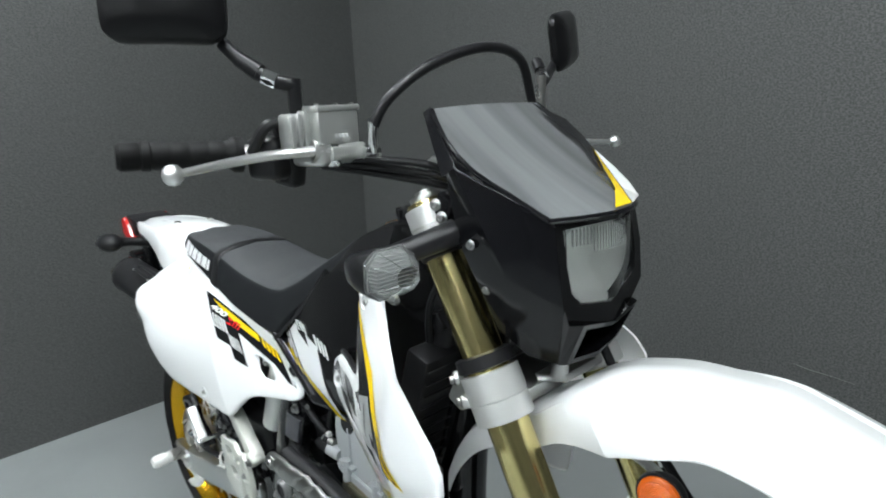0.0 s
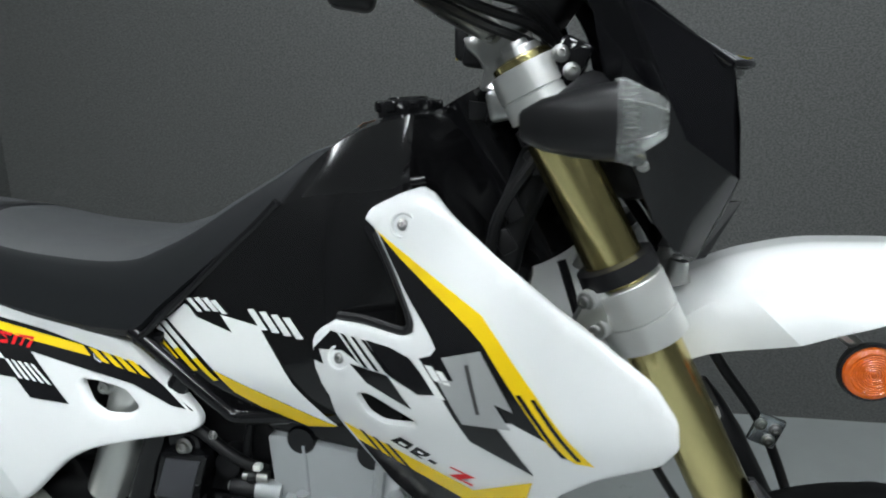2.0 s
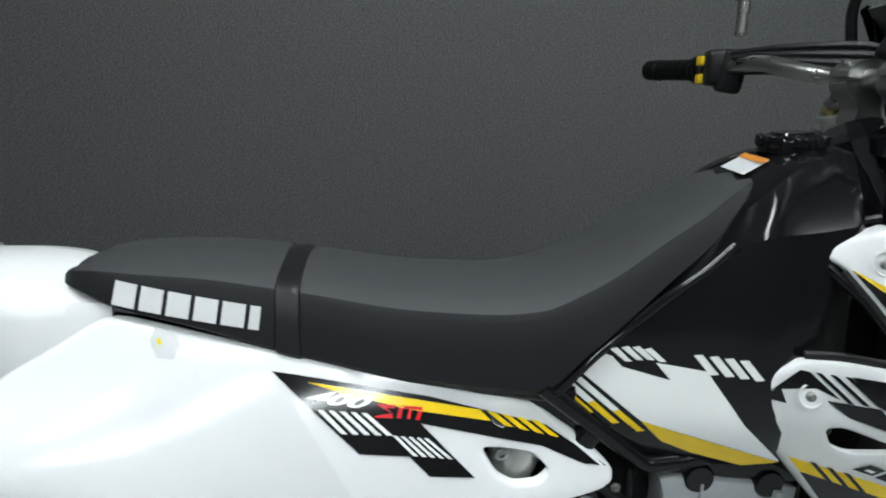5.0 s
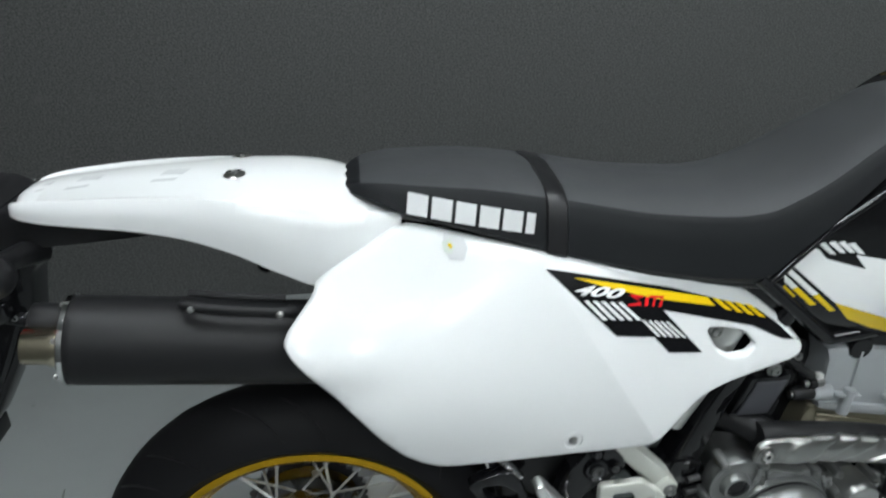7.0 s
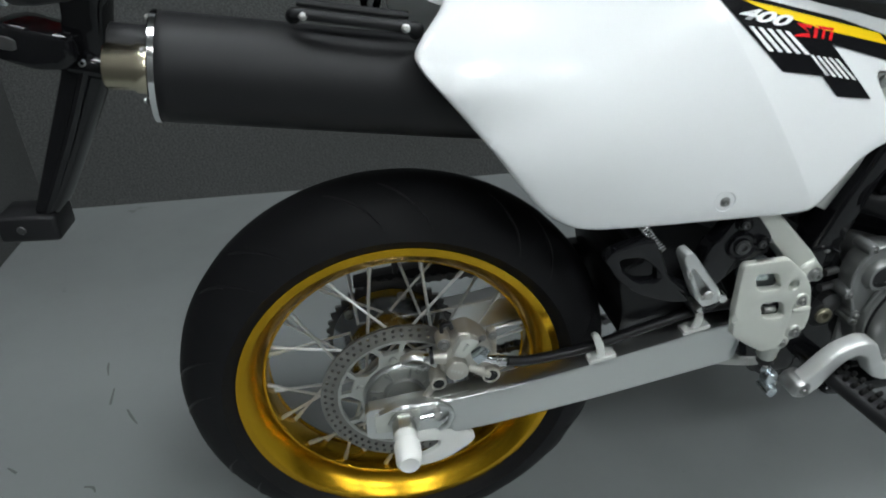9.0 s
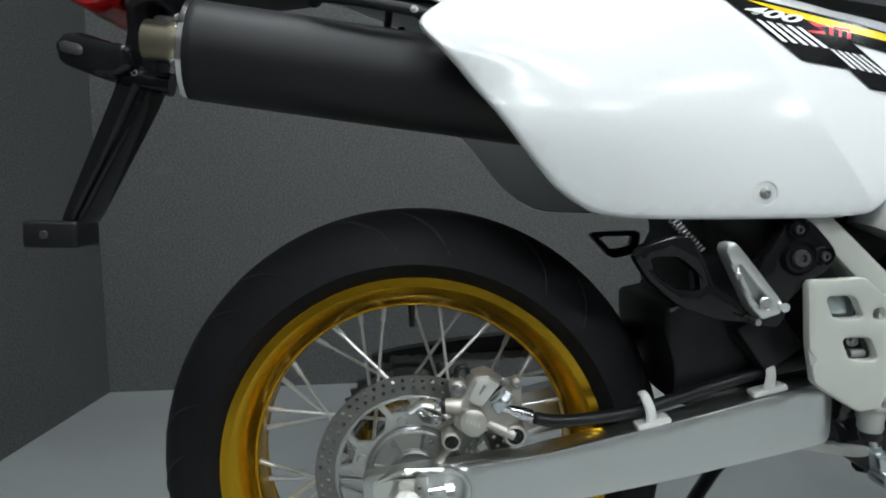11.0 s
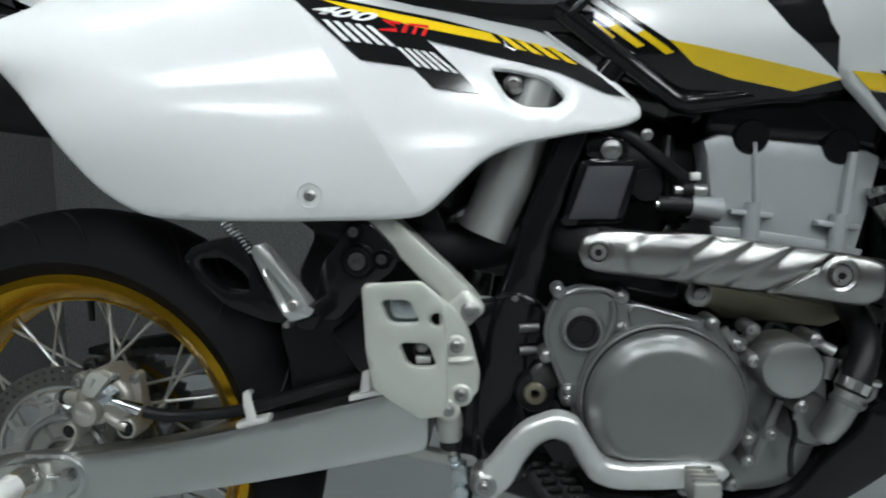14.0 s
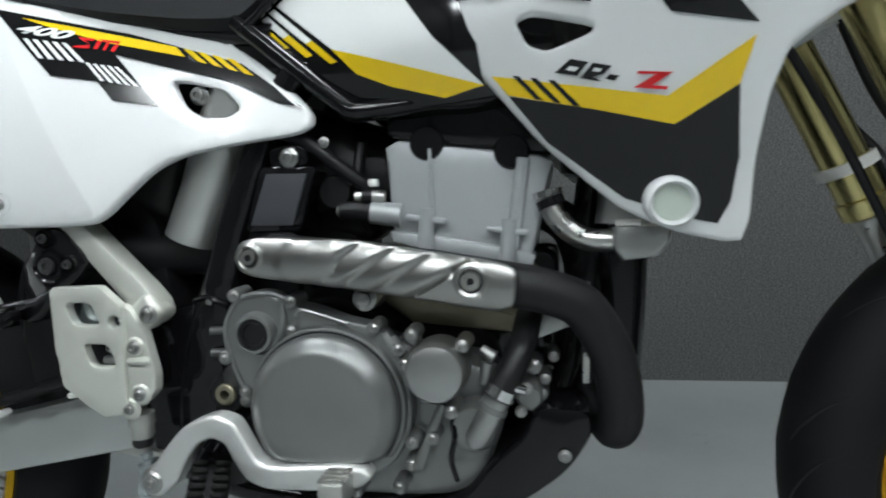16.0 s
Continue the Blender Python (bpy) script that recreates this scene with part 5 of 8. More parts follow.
    for q in ([(0.904, 0.7075), (0.922, 0.7030), (0.920, 0.6935), (0.898, 0.6985)], [(0.926, 0.7020), (0.944, 0.6975), (0.942, 0.6925), (0.934, 0.6910), (0.944, 0.6870), (0.938, 0.6880), (0.924, 0.6915)], [(0.947, 0.6915), (0.956, 0.6893), (0.955, 0.6860), (0.946, 0.6882)]):
        shroud_film("dark_mark", [(x + (z - 0.697) * 0.75, z) for x, z in q], FILM_BLACK, 0.0019, "dark model mark")
    for q in ([(0.9075, 0.7020), (0.9165, 0.6998), (0.9155, 0.6970), (0.9065, 0.6992)], [(0.9305, 0.6978), (0.9375, 0.6961), (0.9370, 0.6940), (0.9300, 0.6957)]):
        shroud_film("mark_slit", [(x + (z - 0.697) * 0.75, z) for x, z in q], FILM_WHITE, 0.0026)
    shroud_film("red_mark", [(0.964, 0.691), (0.989, 0.687), (0.9745, 0.679), (0.986, 0.677), (0.985, 0.6745), (0.961, 0.679), (0.977, 0.687), (0.963, 0.689)], RED, 0.0019, "red model mark")
    part("edge_trim", tube([(x, -shr(x, z) + 0.009, z) for x, z in ((0.918, 0.842), (0.898, 0.874), (0.868, 0.908), (0.866, 0.926), (0.897, 0.942), (0.930, 0.949))], 0.0052, 10, 5), BLACK_FRAME, shroud, "glossy black edge trim")
    for at in ((0.914, 0.911), (0.848, 0.779)):
        p = (at[0], -shr(*at) - 0.0005, at[1])
        part("dimple", lathe([(0.0125, 0.0005), (0.0135, -0.001), (0.0115, -0.0015), (0.0085, 0.002), (0.0, 0.002)], p, (0.1, 1, -0.3), 24), WHITE, shroud)
        bolt(shroud, p, (-0.1, -1, 0.3), 0.0045)
    duct = part("duct", lathe([(0.0150, -0.002), (0.0155, -0.012), (0.0180, -0.0145), (0.0205, -0.012), (0.0220, -0.002), (0.0225, 0.012), (0.0150, 0.012)], (0.992, -shr(0.992, 0.587), 0.587), (0, 1, 0.12), 40, True), WHITE, shroud, "round white duct", 50)
    part("duct_floor", lathe([(0.0, -0.0075), (0.0156, -0.0085), (0.0156, 0.004), (0.0, 0.004)], (0.992, -shr(0.992, 0.587), 0.587), (0, 1, 0.12), 24), DUCT, duct, "pale green-grey duct floor")
    part("edge_lining", tube([(x, -shr(x, z) + 0.006, z) for x, z in ((0.8835, 0.900), (0.905, 0.868), (0.925, 0.831), (0.9235, 0.8185), (0.912, 0.8165), (0.875, 0.8195), (0.845, 0.818))], 0.0045, 8, 5), BLACK_SATIN, shroud, "black rubber lining of the notch")

for s in (-1, 1):
    rad = part("radiator", box((0.045, 0.075, 0.24), Matrix.Translation((0.965, s * 0.085, 0.735)) @ pose(0, 0, 0, 0, 18, 0), 0.008), BLACK_SATIN, bike, "black radiator", 40)
    part("radiator_tank", box((0.055, 0.02, 0.26), Matrix.Translation((0.967, s * 0.045, 0.735)) @ pose(0, 0, 0, 0, 18, 0), 0.008), BLACK_FRAME, rad)
    fins = bmesh.new()
    for k in range(11):
        add_box(fins, (0.004, 0.07, 0.003), Matrix.Translation((0.965, s * 0.085, 0.735)) @ pose(0, 0, 0, 0, 18, 0) @ Matrix.Translation((0.026, 0, -0.105 + 0.021 * k)), 0.001, 1)
    part("grille", fins, BLACK_SATIN, rad)

# ---- forks and triple clamps ----
FORK_DIR = Vector((0.4335, 0, -0.9012))          # down along the legs


def on_fork(z, y):
    return Vector((1.104 + (0.885 - z) * 0.481, y, z))


for s in (-1, 1):
    y = s * 0.104
    leg = part("fork_leg", tube([on_fork(1.058, y), on_fork(0.90, y), on_fork(0.89, y), on_fork(0.565, y)], [0.0275, 0.0275, 0.0275, 0.0275], 32, 1, False), FORK_GOLD, bike, "gold anodised upper fork tube", 60)
    part("cap_collar", lathe([(0.0, -0.003), (0.022, -0.003), (0.0268, -0.001), (0.0275, 0.003), (0.0, 0.003)], on_fork(1.058, y), FORK_DIR, 36), FORK_GOLD, leg, "gold fork cap")
    part("fork_cap", lathe([(0.0, -0.016), (0.0115, -0.016), (0.0125, -0.0148), (0.0125, -0.010), (0.0205, -0.0095), (0.0215, -0.008), (0.0215, -0.002), (0.0, -0.002)], on_fork(1.058, y), FORK_DIR, 12), CAST, leg, "bright fork cap")
    part("dust_seal", lathe([(0.0275, 0.0), (0.031, 0.002), (0.031, 0.022), (0.024, 0.026), (0.0, 0.026)], on_fork(0.585, y), FORK_DIR, 32), FORK_GOLD, leg)
    part("seal_collar", lathe([(0.0278, 0.0), (0.0335, 0.0), (0.0335, 0.013), (0.0278, 0.013)], on_fork(0.625, y), FORK_DIR, 32, True), NYLON, leg, "white guard collar")
    part("stanchion", tube([on_fork(0.575, y), on_fork(0.33, y)], 0.0235, 24, 1, False), STEEL, leg)
    part("axle_lug", box((0.07, 0.045, 0.11), Matrix.Translation(Vector((1.415, y, 0.305))) @ pose(0, 0, 0, 0, 27, 0), 0.012), CAST, leg)
    guard = []
    for f, w in ((0.0, 0.004), (0.08, 0.022), (0.2, 0.034), (0.6, 0.040), (1.0, 0.040)):
        c = on_fork(0.655 - 0.33 * f, y) + Vector((0.030, s * 0.012, 0.012))
        guard.append([c + Vector((math.cos(a) * w * 0.5, s * math.sin(a) * w, 0)) for a in (math.pi * (k / 8 - 0.5) for k in range(9))] + [c + Vector((math.cos(a) * w * 0.5 - 0.005, s * math.sin(a) * w * 0.95, 0)) for a in (math.pi * (0.5 - k / 8) for k in range(9))])
    part("fork_guard", add_loft(bmesh.new(), guard), BLACK_SATIN, leg, "black plastic fork guard", 50)
    part("upper_bumper", lathe([(0.028, -0.009), (0.0325, -0.007), (0.0325, 0.006), (0.028, 0.008)], on_fork(1.000, y), FORK_DIR, 32, True), BLACK_SATIN, leg)
    part("lower_bumper", lathe([(0.028, -0.010), (0.037, -0.008), (0.038, 0.008), (0.028, 0.010)], on_fork(0.868, y), FORK_DIR, 32, True), BLACK_SATIN, leg, "black rubber ring")


def clamp(z0, z1, name, label, r_out):
    body = None
    for s in (-1, 1):
        y = s * 0.104
        h = (z0 - z1) / 0.891
        bm = lathe([(0.0277, 0.0), (r_out, 0.0), (r_out + 0.0008, 0.0008), (r_out + 0.0008, h * 0.55 - 0.0006), (r_out - 0.0012, h * 0.55), (r_out - 0.0012, h * 0.55 + 0.0012), (r_out + 0.0004, h * 0.55 + 0.0018), (r_out + 0.0004, h - 0.0008), (r_out - 0.0004, h), (0.0277, h)], on_fork(z0, y), FORK_DIR, 40, True)
        if s < 0:
            body = part(name, bm, SATIN_ALU, bike, label, 30)
        else:
            part("left_ring", bm, SATIN_ALU, body, "", 30)
    return body


upper = clamp(1.053, 1.012, "upper_triple_clamp", "silver aluminium upper triple clamp", 0.0315)
c = on_fork(1.034, 0)
part("bridge", box((0.066, 0.17, 0.031), Matrix.Translation((1.020, 0, 1.0225)) @ pose(0, 0, 0, 0, -10, 0), 0.006, 3), CAST, upper, "cast silver clamp bridge")
for s in (-1, 1):
    part("pinch_ear", box((0.030, 0.028, 0.046), Matrix.Translation(on_fork(1.042, s * 0.108) + Vector((0.034, 0, 0.010))) @ pose(0, 0, 0, 0, 27, 0), 0.005), BLACK_FRAME, upper)
    for dz in (0.0, -0.0195):
        bolt(upper, (1.0565 - dz * 0.50, s * 0.123, 1.0615 + dz * 0.78), (0.25, s, 0.1), 0.0062, "pinch_bolt")
    riser = part("bar_riser", plate([(0.960, 1.086), (0.963, 1.074), (0.975, 1.063), (0.981, 1.052), (0.978, 1.040), (0.976, 1.034), (1.020, 1.034), (1.016, 1.044), (1.012, 1.056), (1.014, 1.067), (1.021, 1.078), (1.022, 1.086)], 0.057, 0.030, bevel=0.004, soft=2, step=0.008, side=s, r=0.15), CAST, upper, "cast silver bar riser")
    part("bar_clamp", plate([(0.960, 1.0885), (0.962, 1.098), (0.972, 1.107), (0.984, 1.110), (1.000, 1.110), (1.014, 1.106), (1.021, 1.098), (1.022, 1.0885)], 0.058, 0.032, bevel=0.004, soft=2, step=0.008, side=s, r=0.15), CAST, upper, "cast silver bar clamp")
    part("riser_foot", lathe([(0.0, 0.0), (0.021, 0.0), (0.022, 0.003), (0.019, 0.008), (0.0, 0.008)], (0.998, s * 0.042, 1.031), (0.1, 0, 1), 24), STEEL, upper, "bright riser washer")
    for dx in (-0.020, 0.020):
        bolt(upper, (0.991 + dx, s * 0.042, 1.105), (0.05, 0, 1), 0.0055)
    part("riser_nut", lathe([(0.0, -0.018), (0.010, -0.018), (0.012, 0), (0, 0)], (0.975, s * 0.042, 1.022), (0.15, 0, 1), 6), BLACK_SATIN, upper)

lower = clamp(0.856, 0.800, "lower_triple_clamp", "silver aluminium lower triple clamp", 0.037)
c = on_fork(0.826, 0)
part("bridge", box((0.055, 0.17, 0.04), Matrix.Translation(c + Vector((-0.01, 0, -0.004))) @ pose(0, 0, 0, 0, 27, 0), 0.008), ALU, lower)
part("fender_mount", box((0.052, 0.085, 0.012), Matrix.Translation((1.165, 0, 0.836)) @ pose(0, 0, 0, 0, -14, 0), 0.004), CAST, lower)
for s in (-1, 1):
    part("mount_lug", lathe([(0.006, 0.0), (0.011, 0.0), (0.012, 0.004), (0.010, 0.022), (0.006, 0.022)], (1.176, s * 0.036, 0.838), (0.1, 0, 1), 18, True), CAST, lower)
for s in (-1, 1):
    part("pinch_ear", box((0.030, 0.024, 0.050), Matrix.Translation((1.093, s * 0.121, 0.8285)) @ pose(0, 0, 0, 0, 27, 0), 0.006), ALU, lower)
    for bx, bz in ((1.090, 0.842), (1.101, 0.815)):
        part("bolt_boss", lathe([(0.0, 0.0), (0.010, 0.0), (0.010, 0.026), (0.0, 0.026)], (bx - 0.006, s * 0.131, bz), (0.55, -s * 0.8, 0.1), 18), SATIN_ALU, lower)
        bolt(lower, (bx - 0.006, s * 0.131, bz), (-0.55, s * 0.8, -0.1), 0.0066, "pinch_bolt")
    bolt(lower, (1.176, s * 0.036, 0.860), (0.1, 0, 1), 0.006)


# ---- headlight mask ----
def mesh_of(verts, faces):
    bm = bmesh.new()
    vs = [bm.verts.new(v) for v in verts]
    for f in faces:
        bm.faces.new([vs[i] for i in f])
    return bm


def shell(name, bm, mat, parent, label, thick=0.004, bevel=0.003, smooth=30):
    ob = part(name, bm, mat, parent, label, smooth)
    so = ob.modifiers.new("thickness", "SOLIDIFY")
    so.thickness, so.offset = thick, -1
    be = ob.modifiers.new("edges", "BEVEL")
    be.width, be.segments, be.limit_method, be.angle_limit = bevel, 2, "ANGLE", radians(25)
    return ob


half = {"A": (1.037, -0.104, 1.176), "B": (1.108, -0.140, 1.109), "C": (1.202, -0.090, 1.054), "Bm": (1.120, -0.128, 1.113), "Am": (1.046, -0.094, 1.177),
        "F": (1.218, -0.084, 0.948), "Ft": (1.208, -0.086, 1.040), "G": (1.190, -0.058, 0.866), "K": (1.140, -0.108, 0.915), "L": (1.098, -0.128, 1.02), "M": (1.082, -0.128, 1.095), "N": (1.165, -0.085, 0.880)}
side_r = [half[k] for k in ("B", "C", "Ft", "F", "G", "N", "K", "L", "M")]
verts, faces = [], []


def face(*pts):
    k = len(verts)
    verts.extend(pts)
    faces.append(tuple(range(k, k + len(pts))))


def mir(p):
    return (p[0], -p[1], p[2])


h = half
mid_s = (1.165, -0.122, 0.985)
for f in (lambda p: p, mir):
    for tri in (("B", "C", "Ft"), ("Ft", "F", None), ("F", "G", None), ("G", "N", None), ("N", "K", None), ("K", "L", None), ("L", "M", None), ("M", "B", None), ("B", "Ft", None)):
        a, b, c = tri
        face(f(h[a]), f(h[b]), f(h[c]) if c else f(mid_s))
    face(f(h["M"]), f(h["A"]), f(h["B"]))
# chin and frame round the lamp
face(h["G"], mir(h["G"]), mir(h["N"]), h["N"])
bm = mesh_of(verts, faces)
bmesh.ops.remove_doubles(bm, verts=bm.verts, dist=1e-5)
mask = shell("headlight_mask", bm, MASK, bike, "black plastic headlight mask with a sharp visor", 0.004, 0.002)

rows = []
for u in [k / 8 for k in range(9)]:
    row = []
    for v in [k / 12 - 0.5 for k in range(13)]:
        w = (1 - u) * 0.208 + u * 0.180 + 0.055 * math.sin(math.pi * min(1, u * 1.15)) * 1.0
        y = 2 * v * w / 2
        x = 1.037 + 0.165 * u + 0.036 * u * u * (1 - (2 * v) ** 2)
        z = 1.176 - 0.124 * u + 0.003 * (1 - (2 * v) ** 2) * (1 - u * 0.6) - 0.006 * math.sin(math.pi * u)
        row.append((x, y, z))
    rows.append(row)
bm = bmesh.new()
add_loft(bm, rows, False, False)
visor = shell("visor", bm, VISOR, mask, "black visor with grey reflection streaks painted in", 0.005, 0.001, 40)
for edge in ([r[0] for r in rows], [r[-1] for r in rows], rows[-1]):
    part("visor_edge", tube([(x, y, z - 0.002) for x, y, z in edge[::2]], 0.0034, 8, 2), MASK, mask, "black visor with grey reflection streaks painted in edge")
# The visor's side slope turning out of the light is painted as black film.
part("painted_dark_slope", mesh_of([(1.046, 0.080, 1.1765), (1.078, 0.1185, 1.1515), (1.104, 0.120, 1.1300), (1.132, 0.1085, 1.1105), (1.172, 0.066, 1.0860), (1.118, 0.092, 1.1240)], [(0, 1, 2, 3, 4, 5)]), FILM_BLACK, mask, "black film painting the visor's darker side slope", 0)
part("yellow_flash", mesh_of([(1.130, 0.1065, 1.1130), (1.172, 0.086, 1.0820), (1.196, 0.070, 1.0680), (1.2335, 0.031, 1.0570), (1.2385, -0.014, 1.0580), (1.205, 0.040, 1.0715)], [(0, 1, 2, 3, 4, 5)]), YELLOW, mask, "yellow vinyl flash", 0)
part("white_flash", mesh_of([(1.130, 0.1085, 1.1120), (1.160, 0.1145, 1.087), (1.184, 0.1105, 1.069), (1.207, 0.095, 1.0545), (1.2335, 0.033, 1.0565), (1.196, 0.072, 1.0675)], [(0, 1, 2, 3, 4, 5)]), FILM_WHITE, mask, "white vinyl flash", 0)
for s in (-1, 1):
    part("visor_flange", mesh_of([(1.033, s * 0.102, 1.178), (1.108, s * 0.1405, 1.1105), (1.1005, s * 0.1530, 1.1005), (1.028, s * 0.1100, 1.1715)], [(0, 1, 2, 3)]), MASK, mask, "black visor with grey reflection streaks painted in flange", 0)
# lamp frame with opening
OUT = [(1.206, -0.086, 1.048), (1.236, 0.0, 1.052), (1.206, 0.086, 1.048), (1.214, 0.088, 1.0), (1.218, 0.086, 0.950), (1.214, 0.070, 0.925), (1.230, 0.0, 0.912), (1.214, -0.070, 0.925), (1.218, -0.086, 0.950), (1.214, -0.088, 1.0)]
INN = [(1.208, -0.072, 1.038), (1.234, 0.0, 1.042), (1.208, 0.072, 1.038), (1.214, 0.074, 1.0), (1.218, 0.070, 0.965), (1.214, 0.045, 0.945), (1.226, 0.0, 0.940), (1.214, -0.045, 0.945), (1.218, -0.070, 0.965), (1.214, -0.074, 1.0)]
DEEP = [(x - 0.02, y * 0.97, z) for x, y, z in INN]
bm = bmesh.new()
add_loft(bm, [OUT, INN, DEEP], True, False)
part("lamp_frame", bm, BLACK_GLOSS, mask, "glossy black lamp surround", 30)
bm = bmesh.new()
LOW = [(1.228, -0.060, 0.926), (1.232, 0.0, 0.916), (1.228, 0.060, 0.926), (1.200, 0.055, 0.868), (1.206, 0.0, 0.864), (1.200, -0.055, 0.868)]
LIN = [(1.227, -0.053, 0.919), (1.230, 0.0, 0.911), (1.227, 0.053, 0.919), (1.205, 0.047, 0.875), (1.209, 0.0, 0.871), (1.205, -0.047, 0.875)]
add_loft(bm, [LOW, LIN, [(x - 0.05, y * 0.9, z) for x, y, z in LIN]], True, False)
bm.faces.new([v for v in bm.verts][-6:])
part("intake", bm, MASK, mask, "black intake under the lamp", 30)
for s in (-1, 1):
    part("intake_side", mesh_of([(1.218, s * 0.084, 0.948), (1.214, s * 0.070, 0.925), (1.228, s * 0.060, 0.926), (1.200, s * 0.055, 0.868), (1.190, s * 0.058, 0.866)], [(0, 1, 2, 3, 4)]), BLACK_SATIN, mask, "", 0)
part("reflector_bowl", lathe([(0.072, -0.004), (0.060, 0.025), (0.04, 0.045), (0.012, 0.056), (0.0, 0.056)], (1.200, 0, 0.993), (-1, 0, 0), 40, False, 0.74), BOWL, mask, "mirrored headlamp bowl")
lens_rows = []
for i in range(9):
    u = i / 8
    row = []
    for j in range(17):
        v = j / 16 * 2 - 1
        z = 0.944 + 0.095 * u
        w = 0.071 * min(1, 0.55 + 1.6 * u)
        row.append((1.212 + 0.018 * (1 - v * v) - 0.002 * (2 * u - 1) ** 2 + 0.0007 * math.sin(j * math.pi) , v * w, z))
    lens_rows.append(row)
bm = bmesh.new()
add_loft(bm, lens_rows, False, False)
lens = shell("headlight_lens", bm, LENS, mask, "clear ribbed headlight lens", 0.003, 0.0005, 60)
ribs = bmesh.new()
for j in range(27):
    y = -0.0625 + 0.0048 * j
    x = 1.2095 + 0.018 * (1 - (y / 0.071) ** 2)
    if y < 0.030:
        add_tube(ribs, [(x, y, 1.037), (x, y, 1.018 - 0.010 * (y > -0.035))], 0.0013, 6, 1, False)
rib_ob = part("lens_flute", ribs, FROST, mask, "", 60)
tagged(rib_ob, "fluted bands of the headlight lens", kind="stuff")
part("bulb_cap", lathe([(0.0, 0.0), (0.009, 0.001), (0.011, 0.006), (0.011, 0.030), (0.0, 0.030)], (1.196, 0, 0.993), (-1, 0, 0), 20), CHROME, mask, "bright bulb cap")
lens.visible_shadow = False
rib_ob.visible_shadow = False
for at in ((1.118, -0.128, 1.02), (1.13, -0.116, 0.965)):
    bolt(mask, at, (0, -1, 0.1), 0.005)


# ---- front turn signals ----
def squircle(x, y, z, a, b, n=24, p=3.2):
    out = []
    for k in range(n):
        t = 2 * math.pi * (k + 0.5) / n
        c, d = math.cos(t), math.sin(t)
        out.append((x, y + a * math.copysign(abs(c) ** (2 / p), c), z + b * math.copysign(abs(d) ** (2 / p), d)))
    return out


def facets(x, y, z, a, b):
    return [(x, y + a * u, z + b * v) for u, v in ((1, 0.55), (0.55, 1), (-0.55, 1), (-1, 0.55), (-1, -0.55), (-0.55, -1), (0.55, -1), (1, -0.55))]


def signal(at, s, parent_stalk):
    x, y, z = at
    rows = [squircle(x + d, y, z - 0.002 + 0.03 * d, a, b) for d, a, b in ((-0.066, 0.008, 0.008), (-0.064, 0.012, 0.011), (-0.050, 0.021, 0.018), (-0.028, 0.0285, 0.0235), (-0.006, 0.0325, 0.0268), (0.0, 0.0325, 0.0270))]
    body = part("turn_signal", add_loft(bmesh.new(), rows), BLACK_SATIN, bike, "black turn signal with a clear faceted lens", 50)
    rows = [facets(x + d, y, z - 0.001, a, b) for d, a, b in ((0.0, 0.0335, 0.0278), (0.005, 0.0335, 0.0278), (0.026, 0.0215, 0.0175), (0.034, 0.0150, 0.0120))]
    pane = part("signal_lens", add_loft(bmesh.new(), rows + [facets(x + d, y, z - 0.001, a, b) for d, a, b in ((0.0315, 0.0135, 0.0105), (0.024, 0.0195, 0.0155), (0.005, 0.0310, 0.0252), (0.0, 0.0310, 0.0252))], True, False), FROST, body, "clear faceted lens", 12)
    pane.visible_shadow = False
    part("signal_reflector", lathe([(0.0300, 0.004), (0.018, 0.002), (0.010, -0.010), (0.0, -0.010)], (x, y, z), (1, 0, 0), 20, False, 0.86), CHROME, body, "silvered reflector")
    for k in range(11):
        a = -0.021 + 0.0042 * k
        m = Matrix.Translation((x + 0.0085, y, z - 0.001 + a)) @ Matrix.Diagonal((1, 1 - 0.5 * max(0, (abs(a) - 0.012) / 0.009), 1, 1))
        if k == 0:
            slat = part("lens_slat", box((0.010, 0.051, 0.0009), None, 0), CAST, body, "", 0)
            slat.matrix_basis = m
        else:
            same("lens_slat", slat, body, m)
    part("lens_screw", lathe([(0.0, -0.008), (0.0045, -0.006), (0.006, 0.0), (0.006, 0.010), (0.0, 0.010)], (x + 0.014, y - 0.006, z - 0.027), (-1, 0, 0.3), 12), FROST, body, "clear lens lug")
    part("stalk", tube([parent_stalk, (x - 0.04, y * 0.8 + parent_stalk[1] * 0.2, z), (x - 0.04, y, z)], [0.017, 0.014, 0.014], 12, 4), BLACK_SATIN, body)
    return body


for s in (-1, 1):
    signal((1.097, -0.236, 1.009) if s < 0 else (1.075, 0.222, 0.99), s, (1.085, s * 0.120, 1.03))

# ---- front fender ----
GX = [0.985, 1.005, 1.04, 1.08, 1.12, 1.16, 1.20, 1.26, 1.33, 1.40, 1.48, 1.56, 1.64, 1.70, 1.735]
GT = [0.640, 0.685, 0.735, 0.766, 0.786, 0.805, 0.836, 0.861, 0.873, 0.874, 0.853, 0.818, 0.776, 0.748, 0.737]
GL = [0.600, 0.640, 0.685, 0.715, 0.735, 0.748, 0.771, 0.788, 0.816, 0.841, 0.826, 0.796, 0.758, 0.730, 0.728]
GW = [0.058, 0.060, 0.062, 0.064, 0.066, 0.068, 0.082, 0.098, 0.104, 0.110, 0.108, 0.102, 0.085, 0.055, 0.02]
FOLD = 1.225                                     # where the narrow root turns out into the wide blade
rings = []
